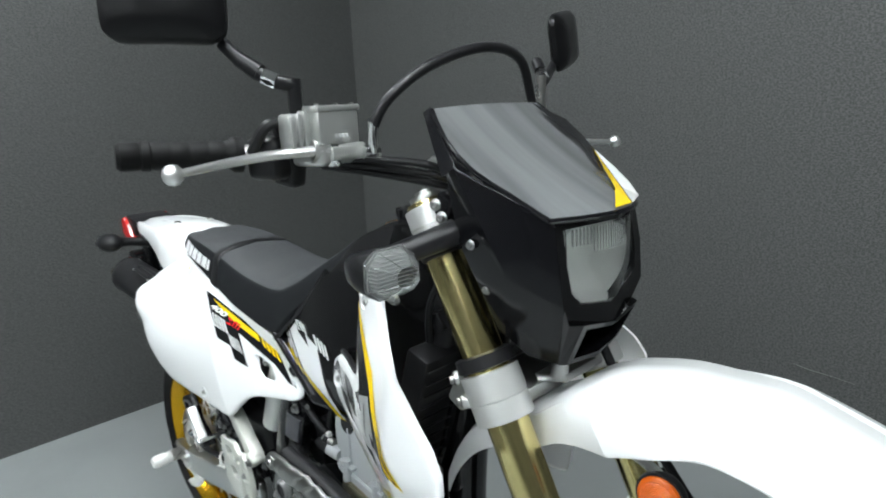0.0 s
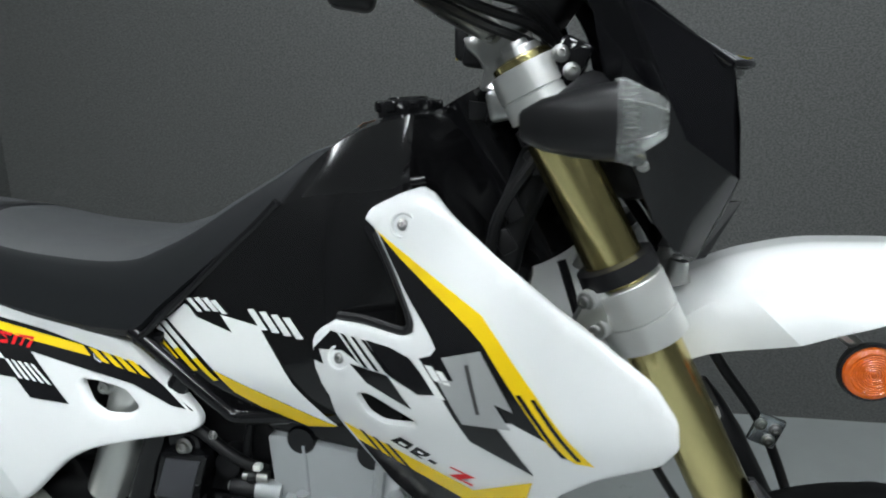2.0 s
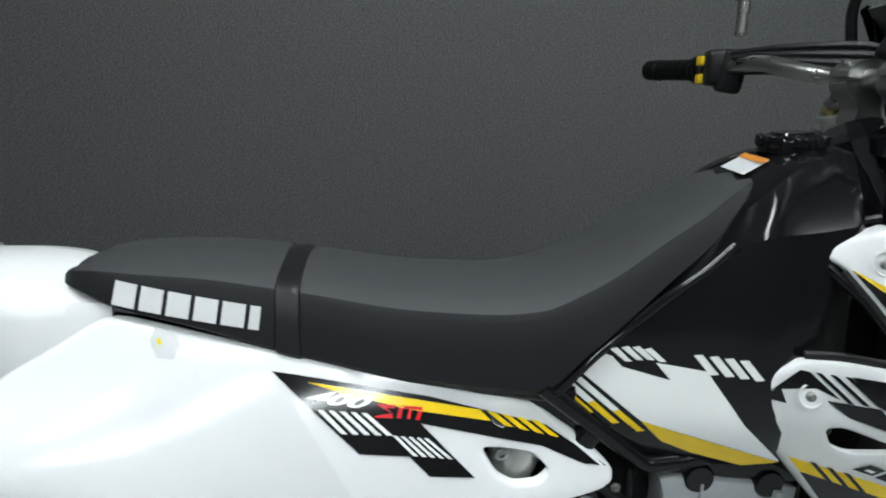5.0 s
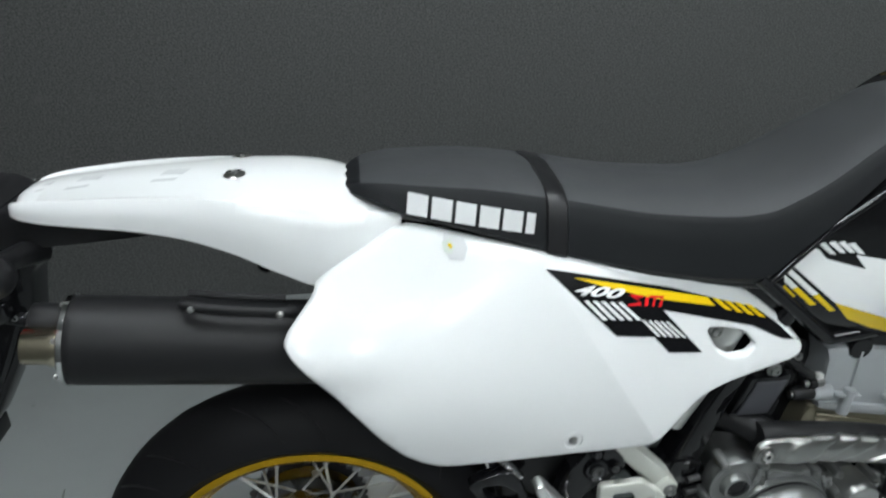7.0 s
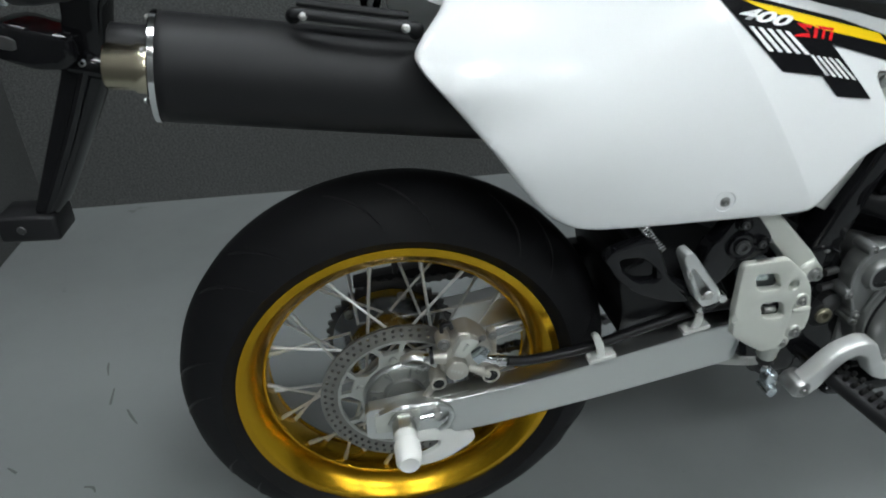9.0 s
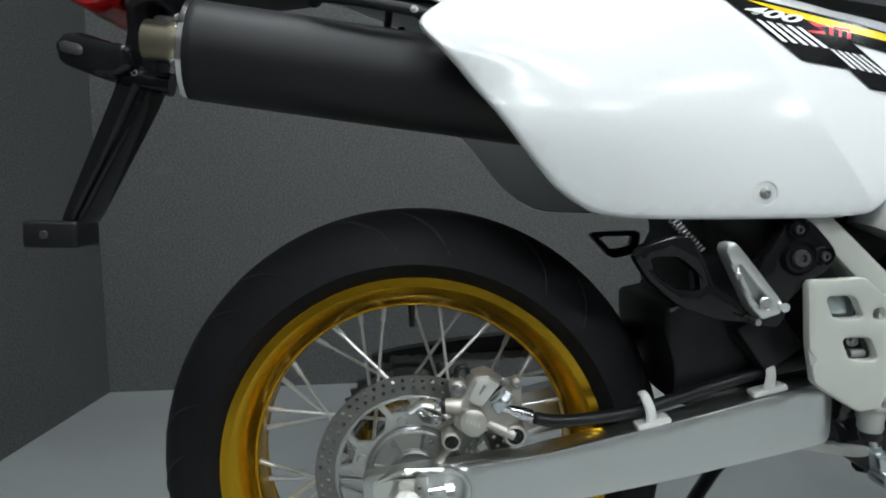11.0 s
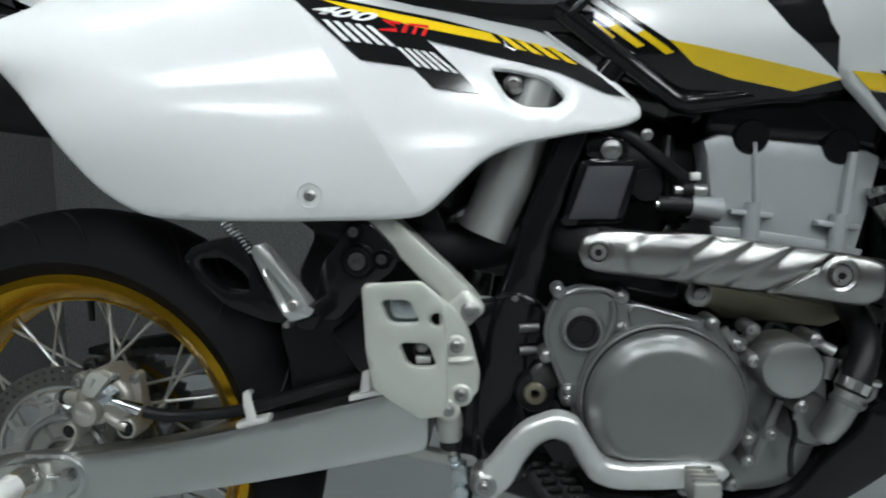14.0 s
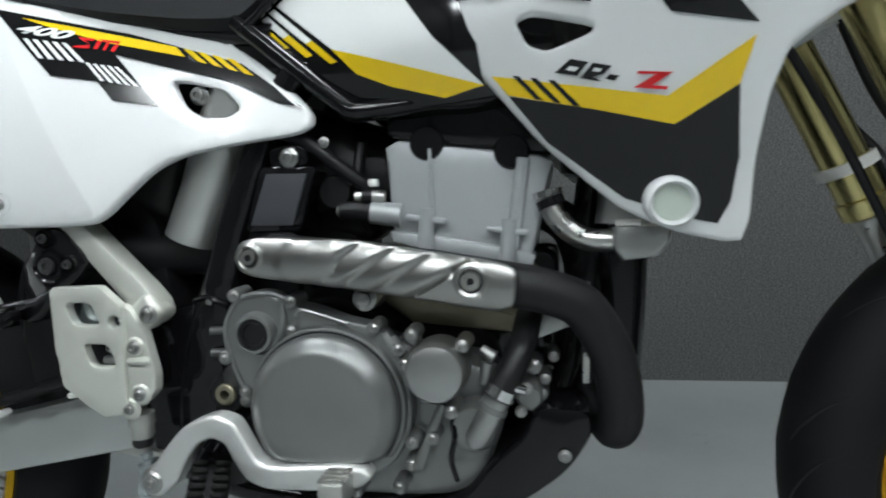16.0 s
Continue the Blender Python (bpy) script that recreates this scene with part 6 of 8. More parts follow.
for k in range(81):
    x = GX[0] + (GX[-1] - GX[0]) * k / 80
    if k == 25:
        x = FOLD
    shear = 0.056 * math.exp(-((x - FOLD) / 0.075) ** 2)
    t, l, w = (lerp_table(x, GX, a) for a in (GT, GL, GW))
    if x <= FOLD:
        w = lerp_table(x, [0.985, 1.10, 1.16, 1.19, FOLD], [0.058, 0.065, 0.069, 0.077, 0.096])
    else:
        w = lerp_table(x, [FOLD, 1.26, 1.33, 1.40, 1.48, 1.56, 1.64, 1.70, 1.735], [0.096, 0.0985, 0.104, 0.110, 0.108, 0.102, 0.085, 0.055, 0.02])
    wt = min(w, 0.070)
    st = min(0.055, wt * 0.8)
    prof = [(-w, 0), (-w, 0.07), (-(wt + (w - wt) * 0.6), 0.45), (-wt * 0.98, 0.80), (-st - 0.006, 1 - 0.009 / (t - l)), (-st, 1 - 0.003 / (t - l)), (0, 1)]
    prof = prof + [(-y, f) for y, f in prof[-2::-1]]
    outer = []
    for y, f in prof:
        xx = x + shear * (1 - f)
        tt, ll = lerp_table(xx, GX, GT), lerp_table(xx, GX, GL)
        outer.append((xx, y, ll + (tt - ll) * f))
    inner = [(xx, y * 0.96, max(lerp_table(xx, GX, GL), z - 0.0045)) for xx, y, z in outer][::-1]
    rings.append(outer + inner)
front_fender = part("front_fender", add_loft(bmesh.new(), rings), WHITE, bike, "glossy white plastic front fender", 42)
for e in front_fender.data.edges:               # the fold is a crisp edge
    if all(v // 26 == 25 for v in e.vertices):
        e.use_edge_sharp = True
for s in (-1, 1):
    part("side_reflector", lathe([(0.0, 0.0060)] + [(0.0010 + 0.0011 * k, 0.0058 + (0.0004 if k % 2 else -0.0003) - 0.00000016 * k ** 3) for k in range(1, 18)] + [(0.0215, 0.0050), (0.0245, 0.003), (0.0255, 0.0), (0.0, 0.0)], (1.343, s * 0.093, 0.772), (0, s, 0.02), 36), AMBER, front_fender, "round amber side reflector", 30)
    part("reflector_cup", lathe([(0.0, 0.001), (0.0275, 0.001), (0.0285, -0.004), (0.024, -0.014), (0.0, -0.016)], (1.343, s * 0.093, 0.772), (0, s, 0.02), 36), BLACK_SATIN, front_fender)
    part("reflector_bracket", tube([(1.343, s * 0.080, 0.785), (1.325, s * 0.085, 0.800), (1.310, s * 0.092, 0.812)], 0.006, 8, 3), STEEL, front_fender)

# ---- handlebar and controls ----
bar_pts = [(0.886, 0.405, 1.106), (0.922, 0.26, 1.104), (0.942, 0.175, 1.110), (0.962, 0.115, 1.098), (0.985, 0.072, 1.090), (0.990, 0.03, 1.088), (0.990, -0.03, 1.088), (0.985, -0.072, 1.090), (0.956, -0.115, 1.105), (0.928, -0.175, 1.124), (0.900, -0.26, 1.132), (0.858, -0.405, 1.141)]
handlebar = part("handlebar", tube(bar_pts, 0.0112, 14, 6), STEEL, bike, "steel handlebar")
for s in (-1, 1):
    a, b = (Vector((0.858, -0.415, 1.141)), Vector((0.893, -0.283, 1.133))) if s < 0 else (Vector((0.884, 0.415, 1.106)), Vector((0.917, 0.283, 1.104)))
    d = (b - a).normalized()
    prof = [(0.0, -0.002), (0.013, -0.002), (0.0165, 0.002), (0.0165, 0.020), (0.0155, 0.022), (0.0175, 0.024), (0.0175, 0.032), (0.0158, 0.034)]
    for k in range(4):
        o = 0.036 + 0.020 * k
        prof += [(0.0158, o), (0.0164, o + 0.002), (0.0164, o + 0.016), (0.0158, o + 0.018)]
    prof += [(0.018, 0.120), (0.0215, 0.124), (0.0215, 0.134), (0.0, 0.136)]
    grip = part("grip", lathe(prof, a, d, 24), GRIP, handlebar, "black rubber grip", 35)
    sx, sz = (0.0, 0.0) if s < 0 else (0.022, -0.020)
    sw = box((0.050, 0.050, 0.052), Matrix.Translation((0.905 + sx, s * 0.250, 1.126 + sz)) @ pose(0, 0, 0, 0, 0, -s * 15), 0.010, 3)
    add_box(sw, (0.036, 0.030, 0.062), Matrix.Translation((0.912 + sx, s * 0.232, 1.120 + sz)) @ pose(0, 0, 0, 0, 10, -s * 15), 0.008, 3)
    housing = part("switch_housing", sw, BLACK_SATIN, handlebar, "black switch housing")
    if s > 0:
        for dz in (0.012, -0.014):
            part("button", box((0.010, 0.016, 0.014), Matrix.Translation((0.902, 0.262, 1.104 + dz)), 0.002), YELLOW_BUTTON, handlebar, "yellow switch button")
    lever_r = [(0.972, s * 0.401, 1.125), (0.966, s * 0.385, 1.126), (0.955, s * 0.33, 1.130), (0.955, s * 0.28, 1.133), (0.966, s * 0.235, 1.134), (0.968, s * 0.205, 1.133)]
    if s > 0:
        lever_r = [(x + 0.006, y + 0.016, z - 0.030) for x, y, z in lever_r]
    lv = tube(lever_r, [0.005, 0.006, 0.0075, 0.008, 0.009, 0.012], 12, 6, True, 0.7)
    add_lathe(lv, [(0.0, -0.011), (0.006, -0.0095), (0.0095, -0.0055), (0.011, 0.0), (0.0095, 0.0055), (0.006, 0.0095), (0.0, 0.011)], lever_r[0], (0, 0, 1), 20)
    part("lever", lv, POLISHED, handlebar, "polished aluminium lever with a ball end", 50)
    part("lever_perch", box((0.052, 0.046, 0.030), Matrix.Translation((0.948 + sx * 0.5, s * 0.212, 1.130 + sz)) @ pose(0, 0, 0, 0, 0, -s * 15), 0.007, 3), SILVER if s < 0 else BLACK_SATIN, handlebar)
    stem = [(0.944, 0.236, 1.150), (0.946, 0.237, 1.205), (0.934, 0.262, 1.212), (0.905, 0.315, 1.226), (0.888, 0.350, 1.240)] if s > 0 else [(0.944, s * 0.236, 1.150), (0.946, s * 0.237, 1.211), (0.932, s * 0.259, 1.218), (0.905, s * 0.278, 1.240), (0.886, s * 0.290, 1.262)]
    mirror = part("mirror", tube(stem[1:], [0.009, 0.009, 0.008, 0.008], 10, 5), BLACK_SATIN, bike, "black round-cornered mirror on a stalk")
    part("mirror_post", tube([stem[0], (0.946, s * 0.237, 1.218)], 0.0085, 10, 1, False), BLACK_SATIN if s < 0 else STEEL, mirror)
    part("mirror_nut", lathe([(0.0, -0.008), (0.0105, -0.008), (0.0105, 0.009), (0.0, 0.009)], (0.932, s * 0.258, 1.219), (-0.033, s * 0.03, 0.02), 6), CHROME, mirror, "bright stalk nut")
    part("mirror_sleeve", tube([(0.922, s * 0.266, 1.226), (0.903, s * 0.280, 1.243)], [0.0105, 0.0095], 10, 1, False), BLACK_SATIN, mirror)
    mo = soften([(-0.066, -0.046), (0.068, -0.052), (0.072, 0.052), (-0.066, 0.056)], 3, 0.13)
    bm = bmesh.new()
    mrings = []
    for off, sc in ((0.0, 0.90), (0.006, 1.0), (0.014, 0.98), (0.024, 0.80), (0.028, 0.4)):
        mrings.append([(off, -s * p[0] * sc, p[1] * sc) for p in mo])
    add_loft(bm, mrings)
    head = Matrix.Translation((0.860, -0.342, 1.308)) @ pose(0, 0, 0, 0, -4, -34) if s < 0 else Matrix.Translation((0.868, 0.395, 1.282)) @ pose(0, 0, 0, 8, -4, 20)
    bm.transform(head)
    part("mirror_head", bm, MIRROR_BACK, mirror, "black mirror housing", 40)
    bm = bmesh.new()
    bm.faces.new([bm.verts.new((-0.001, -s * p[0] * 0.88, p[1] * 0.88)) for p in mo])
    bm.transform(head)
    part("mirror_glass", bm, CHROME, mirror, "mirror glass", 0)

# front brake master cylinder on the right bar
mc = part("master_cylinder", box((0.044, 0.060, 0.040), Matrix.Translation((0.956, -0.201, 1.160)) @ pose(0, 0, 0, 0, 0, 3), 0.003, 2), SILVER, handlebar, "silver brake fluid reservoir")
part("reservoir_lid", box((0.048, 0.064, 0.007), Matrix.Translation((0.956, -0.201, 1.1825)) @ pose(0, 0, 0, 0, 0, 3), 0.002), SILVER, handlebar, "silver reservoir lid")
for k in range(4):
    part("lid_print", box((0.001, 0.0028, 0.0045), Matrix.Translation((0.9785, -0.206 + 0.0052 * k, 1.150)) @ pose(0, 0, 0, 12, 0, 0), 0), LETTER, handlebar, "pale print", 0)
for k in range(3):
    part("clamp_rib", box((0.030, 0.005, 0.042), Matrix.Translation((0.951, -0.238 - 0.0085 * k, 1.160 - 0.003 * k)), 0.0018), SILVER, handlebar, "silver clamp rib")
for dx, dy in ((0.016, -0.226), (0.016, -0.176), (-0.016, -0.176), (-0.016, -0.226)):
    bolt(handlebar, (0.956 + dx, dy, 1.1855), (0, 0, 1), 0.003)
part("lever_pivot", lathe([(0.0, -0.014), (0.0075, -0.014), (0.009, -0.011), (0.009, 0.012), (0.0, 0.012)], (0.970, -0.207, 1.128), (0, 0, 1), 20), CHROME, handlebar, "bright lever pivot")
part("perch_arm", plate([(0.940, 1.120), (0.944, 1.140), (0.980, 1.140), (0.984, 1.124), (0.966, 1.114)], 0.215, 0.030, bevel=0.004, soft=1), SILVER, handlebar, "silver lever perch arm")
part("pump_body", tube([(0.962, -0.232, 1.134), (0.974, -0.165, 1.130)], [0.014, 0.010], 14, 1, False), SILVER, handlebar)
part("bar_clamp_half", box((0.026, 0.036, 0.036), Matrix.Translation((0.950, -0.242, 1.160)), 0.005), SILVER, handlebar)
part("banjo", tube([(0.984, -0.172, 1.128), (0.988, -0.152, 1.126)], 0.0085, 8, 1, False), CHROME, handlebar, "bright banjo bolt")
part("hose_union", tube([(0.990, -0.161, 1.128), (1.000, -0.168, 1.148), (1.008, -0.172, 1.166)], [0.006, 0.006, 0.0075], 10, 3), CHROME, handlebar)
part("brake_hose", tube([(1.008, -0.172, 1.160), (1.018, -0.155, 1.190), (1.030, -0.095, 1.228), (1.040, -0.005, 1.250), (1.035, 0.070, 1.236), (1.022, 0.110, 1.185), (1.03, 0.115, 1.12), (1.05, 0.10, 1.0)], 0.0068, 10, 8), BLACK_SATIN, handlebar, "black front brake hose")
part("switch_loom", tube([(0.915, -0.245, 1.155), (0.935, -0.262, 1.168), (0.93, -0.275, 1.160), (0.91, -0.28, 1.135)], 0.007, 8, 5), BLACK_SATIN, handlebar, "black throttle cable elbow")
for k, dy in enumerate((0.0, 0.012, 0.024)):
    part("control_cable", tube([(0.935, -0.225 + dy, 1.125 - 0.006 * k), (0.985, -0.14 + dy, 1.115 - 0.012 * k), (1.035, -0.09 + dy, 1.100 - 0.014 * k), (1.06, -0.05, 1.05), (1.03, -0.02, 0.95)], 0.0052, 8, 6), BLACK_SATIN, handlebar, "black control cable")
    part("control_cable", tube([(0.925, 0.225 - dy, 1.125 - 0.006 * k), (0.98, 0.14 - dy, 1.130 - 0.010 * k), (1.04, 0.06 - dy, 1.120 - 0.012 * k), (1.06, 0.02, 1.05), (1.02, 0.02, 0.95)], 0.0052, 8, 6), BLACK_SATIN, handlebar, "black control cable")
part("speedometer", box((0.05, 0.12, 0.06), Matrix.Translation((1.045, 0, 1.125)) @ pose(0, 0, 0, 0, 35, 0), 0.012, 3), BLACK_SATIN, mask, "black instrument pod")
part("front_hose", tube([(1.055, 0.105, 1.0), (1.14, 0.075, 0.90), (1.20, 0.070, 0.80), (1.255, 0.090, 0.70), (1.315, 0.10, 0.61), (1.36, 0.11, 0.50)], 0.0065, 10, 8), BLACK_SATIN, front_fender, "black front brake hose")
bracket = part("hose_bracket", box((0.034, 0.008, 0.040), Matrix.Translation((1.316, 0.090, 0.612)) @ pose(0, 0, 0, 0, 20, 0), 0.002), ZINC, front_fender, "zinc-plated hose bracket")
for dx, dz in ((-0.008, 0.010), (0.009, 0.004), (0.002, -0.011)):
    bolt(bracket, (1.316 + dx, 0.086, 0.612 + dz), (0, -1, 0), 0.006)
part("speedo_cable", tube([(1.06, -0.05, 0.86), (1.095, -0.06, 0.76), (1.15, -0.06, 0.66), (1.22, -0.03, 0.54), (1.30, 0.04, 0.42), (1.38, 0.08, 0.33)], 0.0048, 8, 8), BLACK_SATIN, front_fender, "thin black speedometer cable")

# ---- wiring behind the headlamp ----
loom = part("wiring_loom", tube([(1.055, -0.030, 1.010), (1.035, -0.050, 0.960), (1.010, -0.058, 0.900), (0.995, -0.062, 0.840), (0.985, -0.050, 0.780)], [0.018, 0.022, 0.020, 0.020, 0.018], 12, 5), BLACK_SATIN, bike, "black wiring loom behind the headlamp")
for k, (y, r) in enumerate(((-0.080, 0.006), (-0.068, 0.005), (-0.045, 0.008), (0.020, 0.014), (0.050, 0.018), (0.075, 0.010))):
    part("cable", tube([(1.075, y * 0.6, 1.055 - 0.008 * k), (1.045, y, 0.985), (1.000 + 0.006 * k, y * 1.1, 0.915), (0.985 + 0.010 * (k % 3), y, 0.84), (0.975, y * 0.8, 0.77)], r, 8, 5), BLACK_FRAME if k % 2 else BLACK_SATIN, loom, "black cable")
for at in ((1.035, -0.078, 0.965), (1.012, -0.082, 0.920), (1.004, -0.075, 0.885)):
    part("connector", box((0.026, 0.016, 0.018), Matrix.Translation(at) @ pose(0, 0, 0, 0, 62, 0), 0.003), BLACK_SATIN, loom)
part("lamp_housing", box((0.055, 0.150, 0.120), Matrix.Translation((1.130, 0, 0.985)) @ pose(0, 0, 0, 0, 12, 0), 0.02, 3), BLACK_SATIN, mask, "black headlamp housing")
# ---- engine ----
CASE = [(0.590, 0.440), (0.598, 0.478), (0.620, 0.490), (0.700, 0.462), (0.760, 0.442), (0.830, 0.435), (0.846, 0.410), (0.840, 0.360), (0.820, 0.310), (0.780, 0.295), (0.640, 0.295), (0.600, 0.330), (0.592, 0.400)]
engine = part("engine", plate(CASE, 0.112, 0.224, bevel=0.012, soft=2), ENGINE, bike, "silver-grey single-cylinder engine", 40)
GEAR = [(0.572, 0.488), (0.584, 0.504), (0.600, 0.510), (0.618, 0.509), (0.630, 0.501), (0.650, 0.494), (0.702, 0.480), (0.727, 0.475), (0.744, 0.458), (0.756, 0.430), (0.760, 0.380), (0.740, 0.338), (0.700, 0.322), (0.640, 0.325), (0.612, 0.345), (0.600, 0.375), (0.588, 0.406), (0.575, 0.438), (0.568, 0.465)]
part("clutch_case", plate(GEAR, 0.134, 0.020, bevel=0.004, soft=2), ENGINE, engine, "silver-grey clutch housing", 40)
CLX, CLZ = 0.677, 0.3985
cl = []
for k in range(48):
    a = 2 * math.pi * k / 48
    x, z = CLX + 0.0735 * math.cos(a), CLZ + 0.0735 * math.sin(a)
    if z < 0.354:
        z = 0.354 - (0.354 - z) * 0.10
    cl.append((x, z))


def dome(cx, cz, r, y0, rise, flat):
    def f(x, z):
        d = math.hypot(x - cx, z - cz) / r
        e = max(0, (d - flat) / (1 - flat))
        return y0 + rise * (1 - 0.55 * min(1, e / 0.75) - 0.45 * max(0, (e - 0.6) / 0.4) ** 2) if d < 1 else y0
    return f


part("clutch_cover", sheet(cl, dome(CLX, CLZ, 0.079, 0.147, 0.023, 0.74), (), 0.005, 0.022, 0.005, 0, -1), ENGINE, engine, "round satin grey clutch cover", 50)
part("cover_rim", sheet([((x - CLX) * 1.07 + CLX, (z - CLZ) * 1.07 + CLZ) for x, z in cl], lambda x, z: 0.146, (), 0.012, 0.016, 0.004, 0, -1), ENGINE, engine, "", 40)
part("cover_gasket", sheet([((x - CLX) * 1.022 + CLX, (z - CLZ) * 1.022 + CLZ) for x, z in cl], lambda x, z: 0.1485, (), 0.012, 0.006, 0.0, 0, -1), BLACK_SATIN, engine, "dark gasket line", 40)
part("case_rib", tube([(0.604, -0.1335, 0.3680), (0.589, -0.1335, 0.406), (0.577, -0.1335, 0.436), (0.5695, -0.1335, 0.465), (0.575, -0.1335, 0.488), (0.591, -0.1335, 0.5045), (0.622, -0.1335, 0.5075), (0.645, -0.1335, 0.496)], 0.0028, 8, 5), ENGINE, engine)
part("plug_seat", lathe([(0.0160, -0.1445), (0.0190, -0.1440), (0.0212, -0.139), (0.0225, -0.130), (0.0160, -0.130)], (0.6035, 0, 0.4685), (0, 1, 0), 36, True), ENGINE, engine)
part("oil_plug", lathe([(0.0, -0.1405), (0.0105, -0.1405), (0.0115, -0.1425), (0.0150, -0.1425), (0.0160, -0.140), (0.0160, -0.128), (0.0, -0.128)], (0.6035, 0, 0.4685), (0, 1, 0), 28), BLACK_SATIN, engine, "black plastic oil plug")
part("wedge_web", plate([(0.646, 0.488), (0.653, 0.4935), (0.700, 0.4805), (0.684, 0.4745), (0.650, 0.468)], 0.1375, 0.006, bevel=0.0015, soft=1, r=0.06), ENGINE, engine, "raised wedge on the clutch housing", 40)
part("wedge_rim", tube([(0.647, -0.1385, 0.486), (0.653, -0.1385, 0.4925), (0.676, -0.1385, 0.4865), (0.699, -0.1385, 0.4795)], 0.0018, 8, 3), CAST, engine)
part("inner_rib", tube([(0.632, -0.136, 0.497), (0.634, -0.137, 0.480), (0.624, -0.137, 0.458), (0.610, -0.137, 0.440), (0.600, -0.137, 0.415)], [0.003, 0.0032, 0.0032, 0.003, 0.003], 8, 4), ENGINE, engine)
for a, b in (((0.742, 0.466), (0.752, 0.449)), ((0.735, 0.470), (0.746, 0.450))):
    part("hose_nozzle", tube([(a[0], -0.134, a[1]), (b[0], -0.134, b[1])], [0.0036, 0.0046], 10, 1, False), CAST, engine)
part("filter_cover", lathe([(0.0, -0.1635), (0.020, -0.1628), (0.0255, -0.1610), (0.0282, -0.1560), (0.0290, -0.150), (0.0290, -0.12), (0.0, -0.12)], (0.7865, 0, 0.4365), (0, 1, 0), 40), CAST, engine, "round silver oil filter cover")
for at in ((0.811, 0.4605), (0.799, 0.3985), (0.7575, 0.4415)):
    part("boss", lathe([(0.0, -0.150), (0.0055, -0.150), (0.0072, -0.145), (0.0078, -0.118), (0.0, -0.118)], (at[0], 0, at[1]), (0, 1, 0), 16), CAST, engine)
    bolt(engine, (at[0], -0.150, at[1]), r=0.0048)
for at in ((0.582, 0.506), (0.641, 0.500), (0.641, 0.471), (0.569, 0.443), (0.589, 0.400), (0.589, 0.409), (0.724, 0.474), (0.761, 0.468), (0.747, 0.454), (0.758, 0.363), (0.757, 0.341), (0.744, 0.318), (0.700, 0.312), (0.778, 0.368)):
    part("boss", lathe([(0.0, -0.138), (0.0062, -0.138), (0.0070, -0.1365), (0.0076, -0.110), (0.0, -0.110)], (at[0], 0, at[1]), (0, 1, 0), 14), ENGINE, engine)
    bolt(engine, (at[0], -0.138, at[1]), r=0.0040)
for at in ((0.551, 0.466), (0.551, 0.443)):      # dark-set nubs behind the case
    part("nub", tube([(at[0] + 0.012, -0.112, at[1]), (at[0] - 0.008, -0.116, at[1])], 0.0052, 12, 1, False), CHAIN, engine)
part("shaft_cover", lathe([(0.0, -0.120), (0.012, -0.1195), (0.0155, -0.117), (0.0165, -0.105), (0.0, -0.105)], (0.568, 0, 0.416), (0, 1, 0), 28), CHAIN, engine, "round dull grey shaft cover")
part("case_web", tube([(0.788, -0.130, 0.400), (0.776, -0.131, 0.371), (0.763, -0.132, 0.338)], [0.0045, 0.005, 0.006], 8, 3), ENGINE, engine)
pump = part("water_pump", lathe([(0.0, -0.136), (0.020, -0.136), (0.023, -0.132), (0.0255, -0.125), (0.026, -0.10), (0.0, -0.10)], (0.818, 0, 0.378), (0, 1, 0), 32), ENGINE, engine, "silver-grey water pump")
part("pump_elbow", tube([(0.824, -0.146, 0.376), (0.831, -0.150, 0.390), (0.842, -0.148, 0.412)], [0.0115, 0.0120, 0.0125], 20, 4), CAST, engine, "cast pump elbow")
part("elbow_end", lathe([(0.0, -0.012), (0.007, -0.0105), (0.0115, -0.004), (0.0115, 0.004), (0.0, 0.004)], (0.8235, -0.1455, 0.3755), (0.48, 0, 0.88), 20), CAST, engine)
part("elbow_collar", tube([(0.8365, -0.1490, 0.401), (0.8390, -0.1485, 0.4062)], 0.0138, 20, 1, False), ENGINE, engine)
part("hose_band", tube([(0.8430, -0.1475, 0.414), (0.8475, -0.1465, 0.4225)], 0.0148, 24, 1, False), CHROME, engine, "bright hose clamp")
part("band_screw", tube([(0.855, -0.150, 0.4235), (0.867, -0.146, 0.420)], 0.0042, 10, 1, False), CHROME, engine)
part("water_hose", tube([(0.842, -0.148, 0.412), (0.854, -0.142, 0.434), (0.864, -0.128, 0.456), (0.869, -0.100, 0.474), (0.874, -0.05, 0.495)], 0.0130, 16, 6), BLACK_SATIN, engine, "black rubber coolant hose")
part("vent_hose", tube([(0.796, -0.128, 0.398), (0.800, -0.136, 0.372), (0.796, -0.138, 0.350), (0.800, -0.130, 0.325)], 0.0028, 8, 6), BLACK_FRAME, engine, "thin black drain hose")
part("pump_lug", tube([(0.833, -0.128, 0.440), (0.829, -0.130, 0.420)], [0.0078, 0.0052], 12, 1, False), CAST, engine)
part("pump_lug", tube([(0.826, -0.122, 0.452), (0.838, -0.124, 0.444)], [0.0045, 0.0065], 12, 1, False), CAST, engine)
for at, r in (((0.874, -0.110, 0.432), 0.0055), ((0.884, -0.104, 0.418), 0.0042), ((0.881, -0.108, 0.404), 0.0046), ((0.872, -0.116, 0.396), 0.0040), ((0.893, -0.095, 0.438), 0.0040)):
    part("boss", lathe([(0.0, 0.0), (r * 1.3, 0.0), (r * 1.5, 0.006), (r * 1.5, 0.03), (0.0, 0.03)], at, (0, 1, 0), 12), CAST, engine)
    bolt(engine, at, r=r)
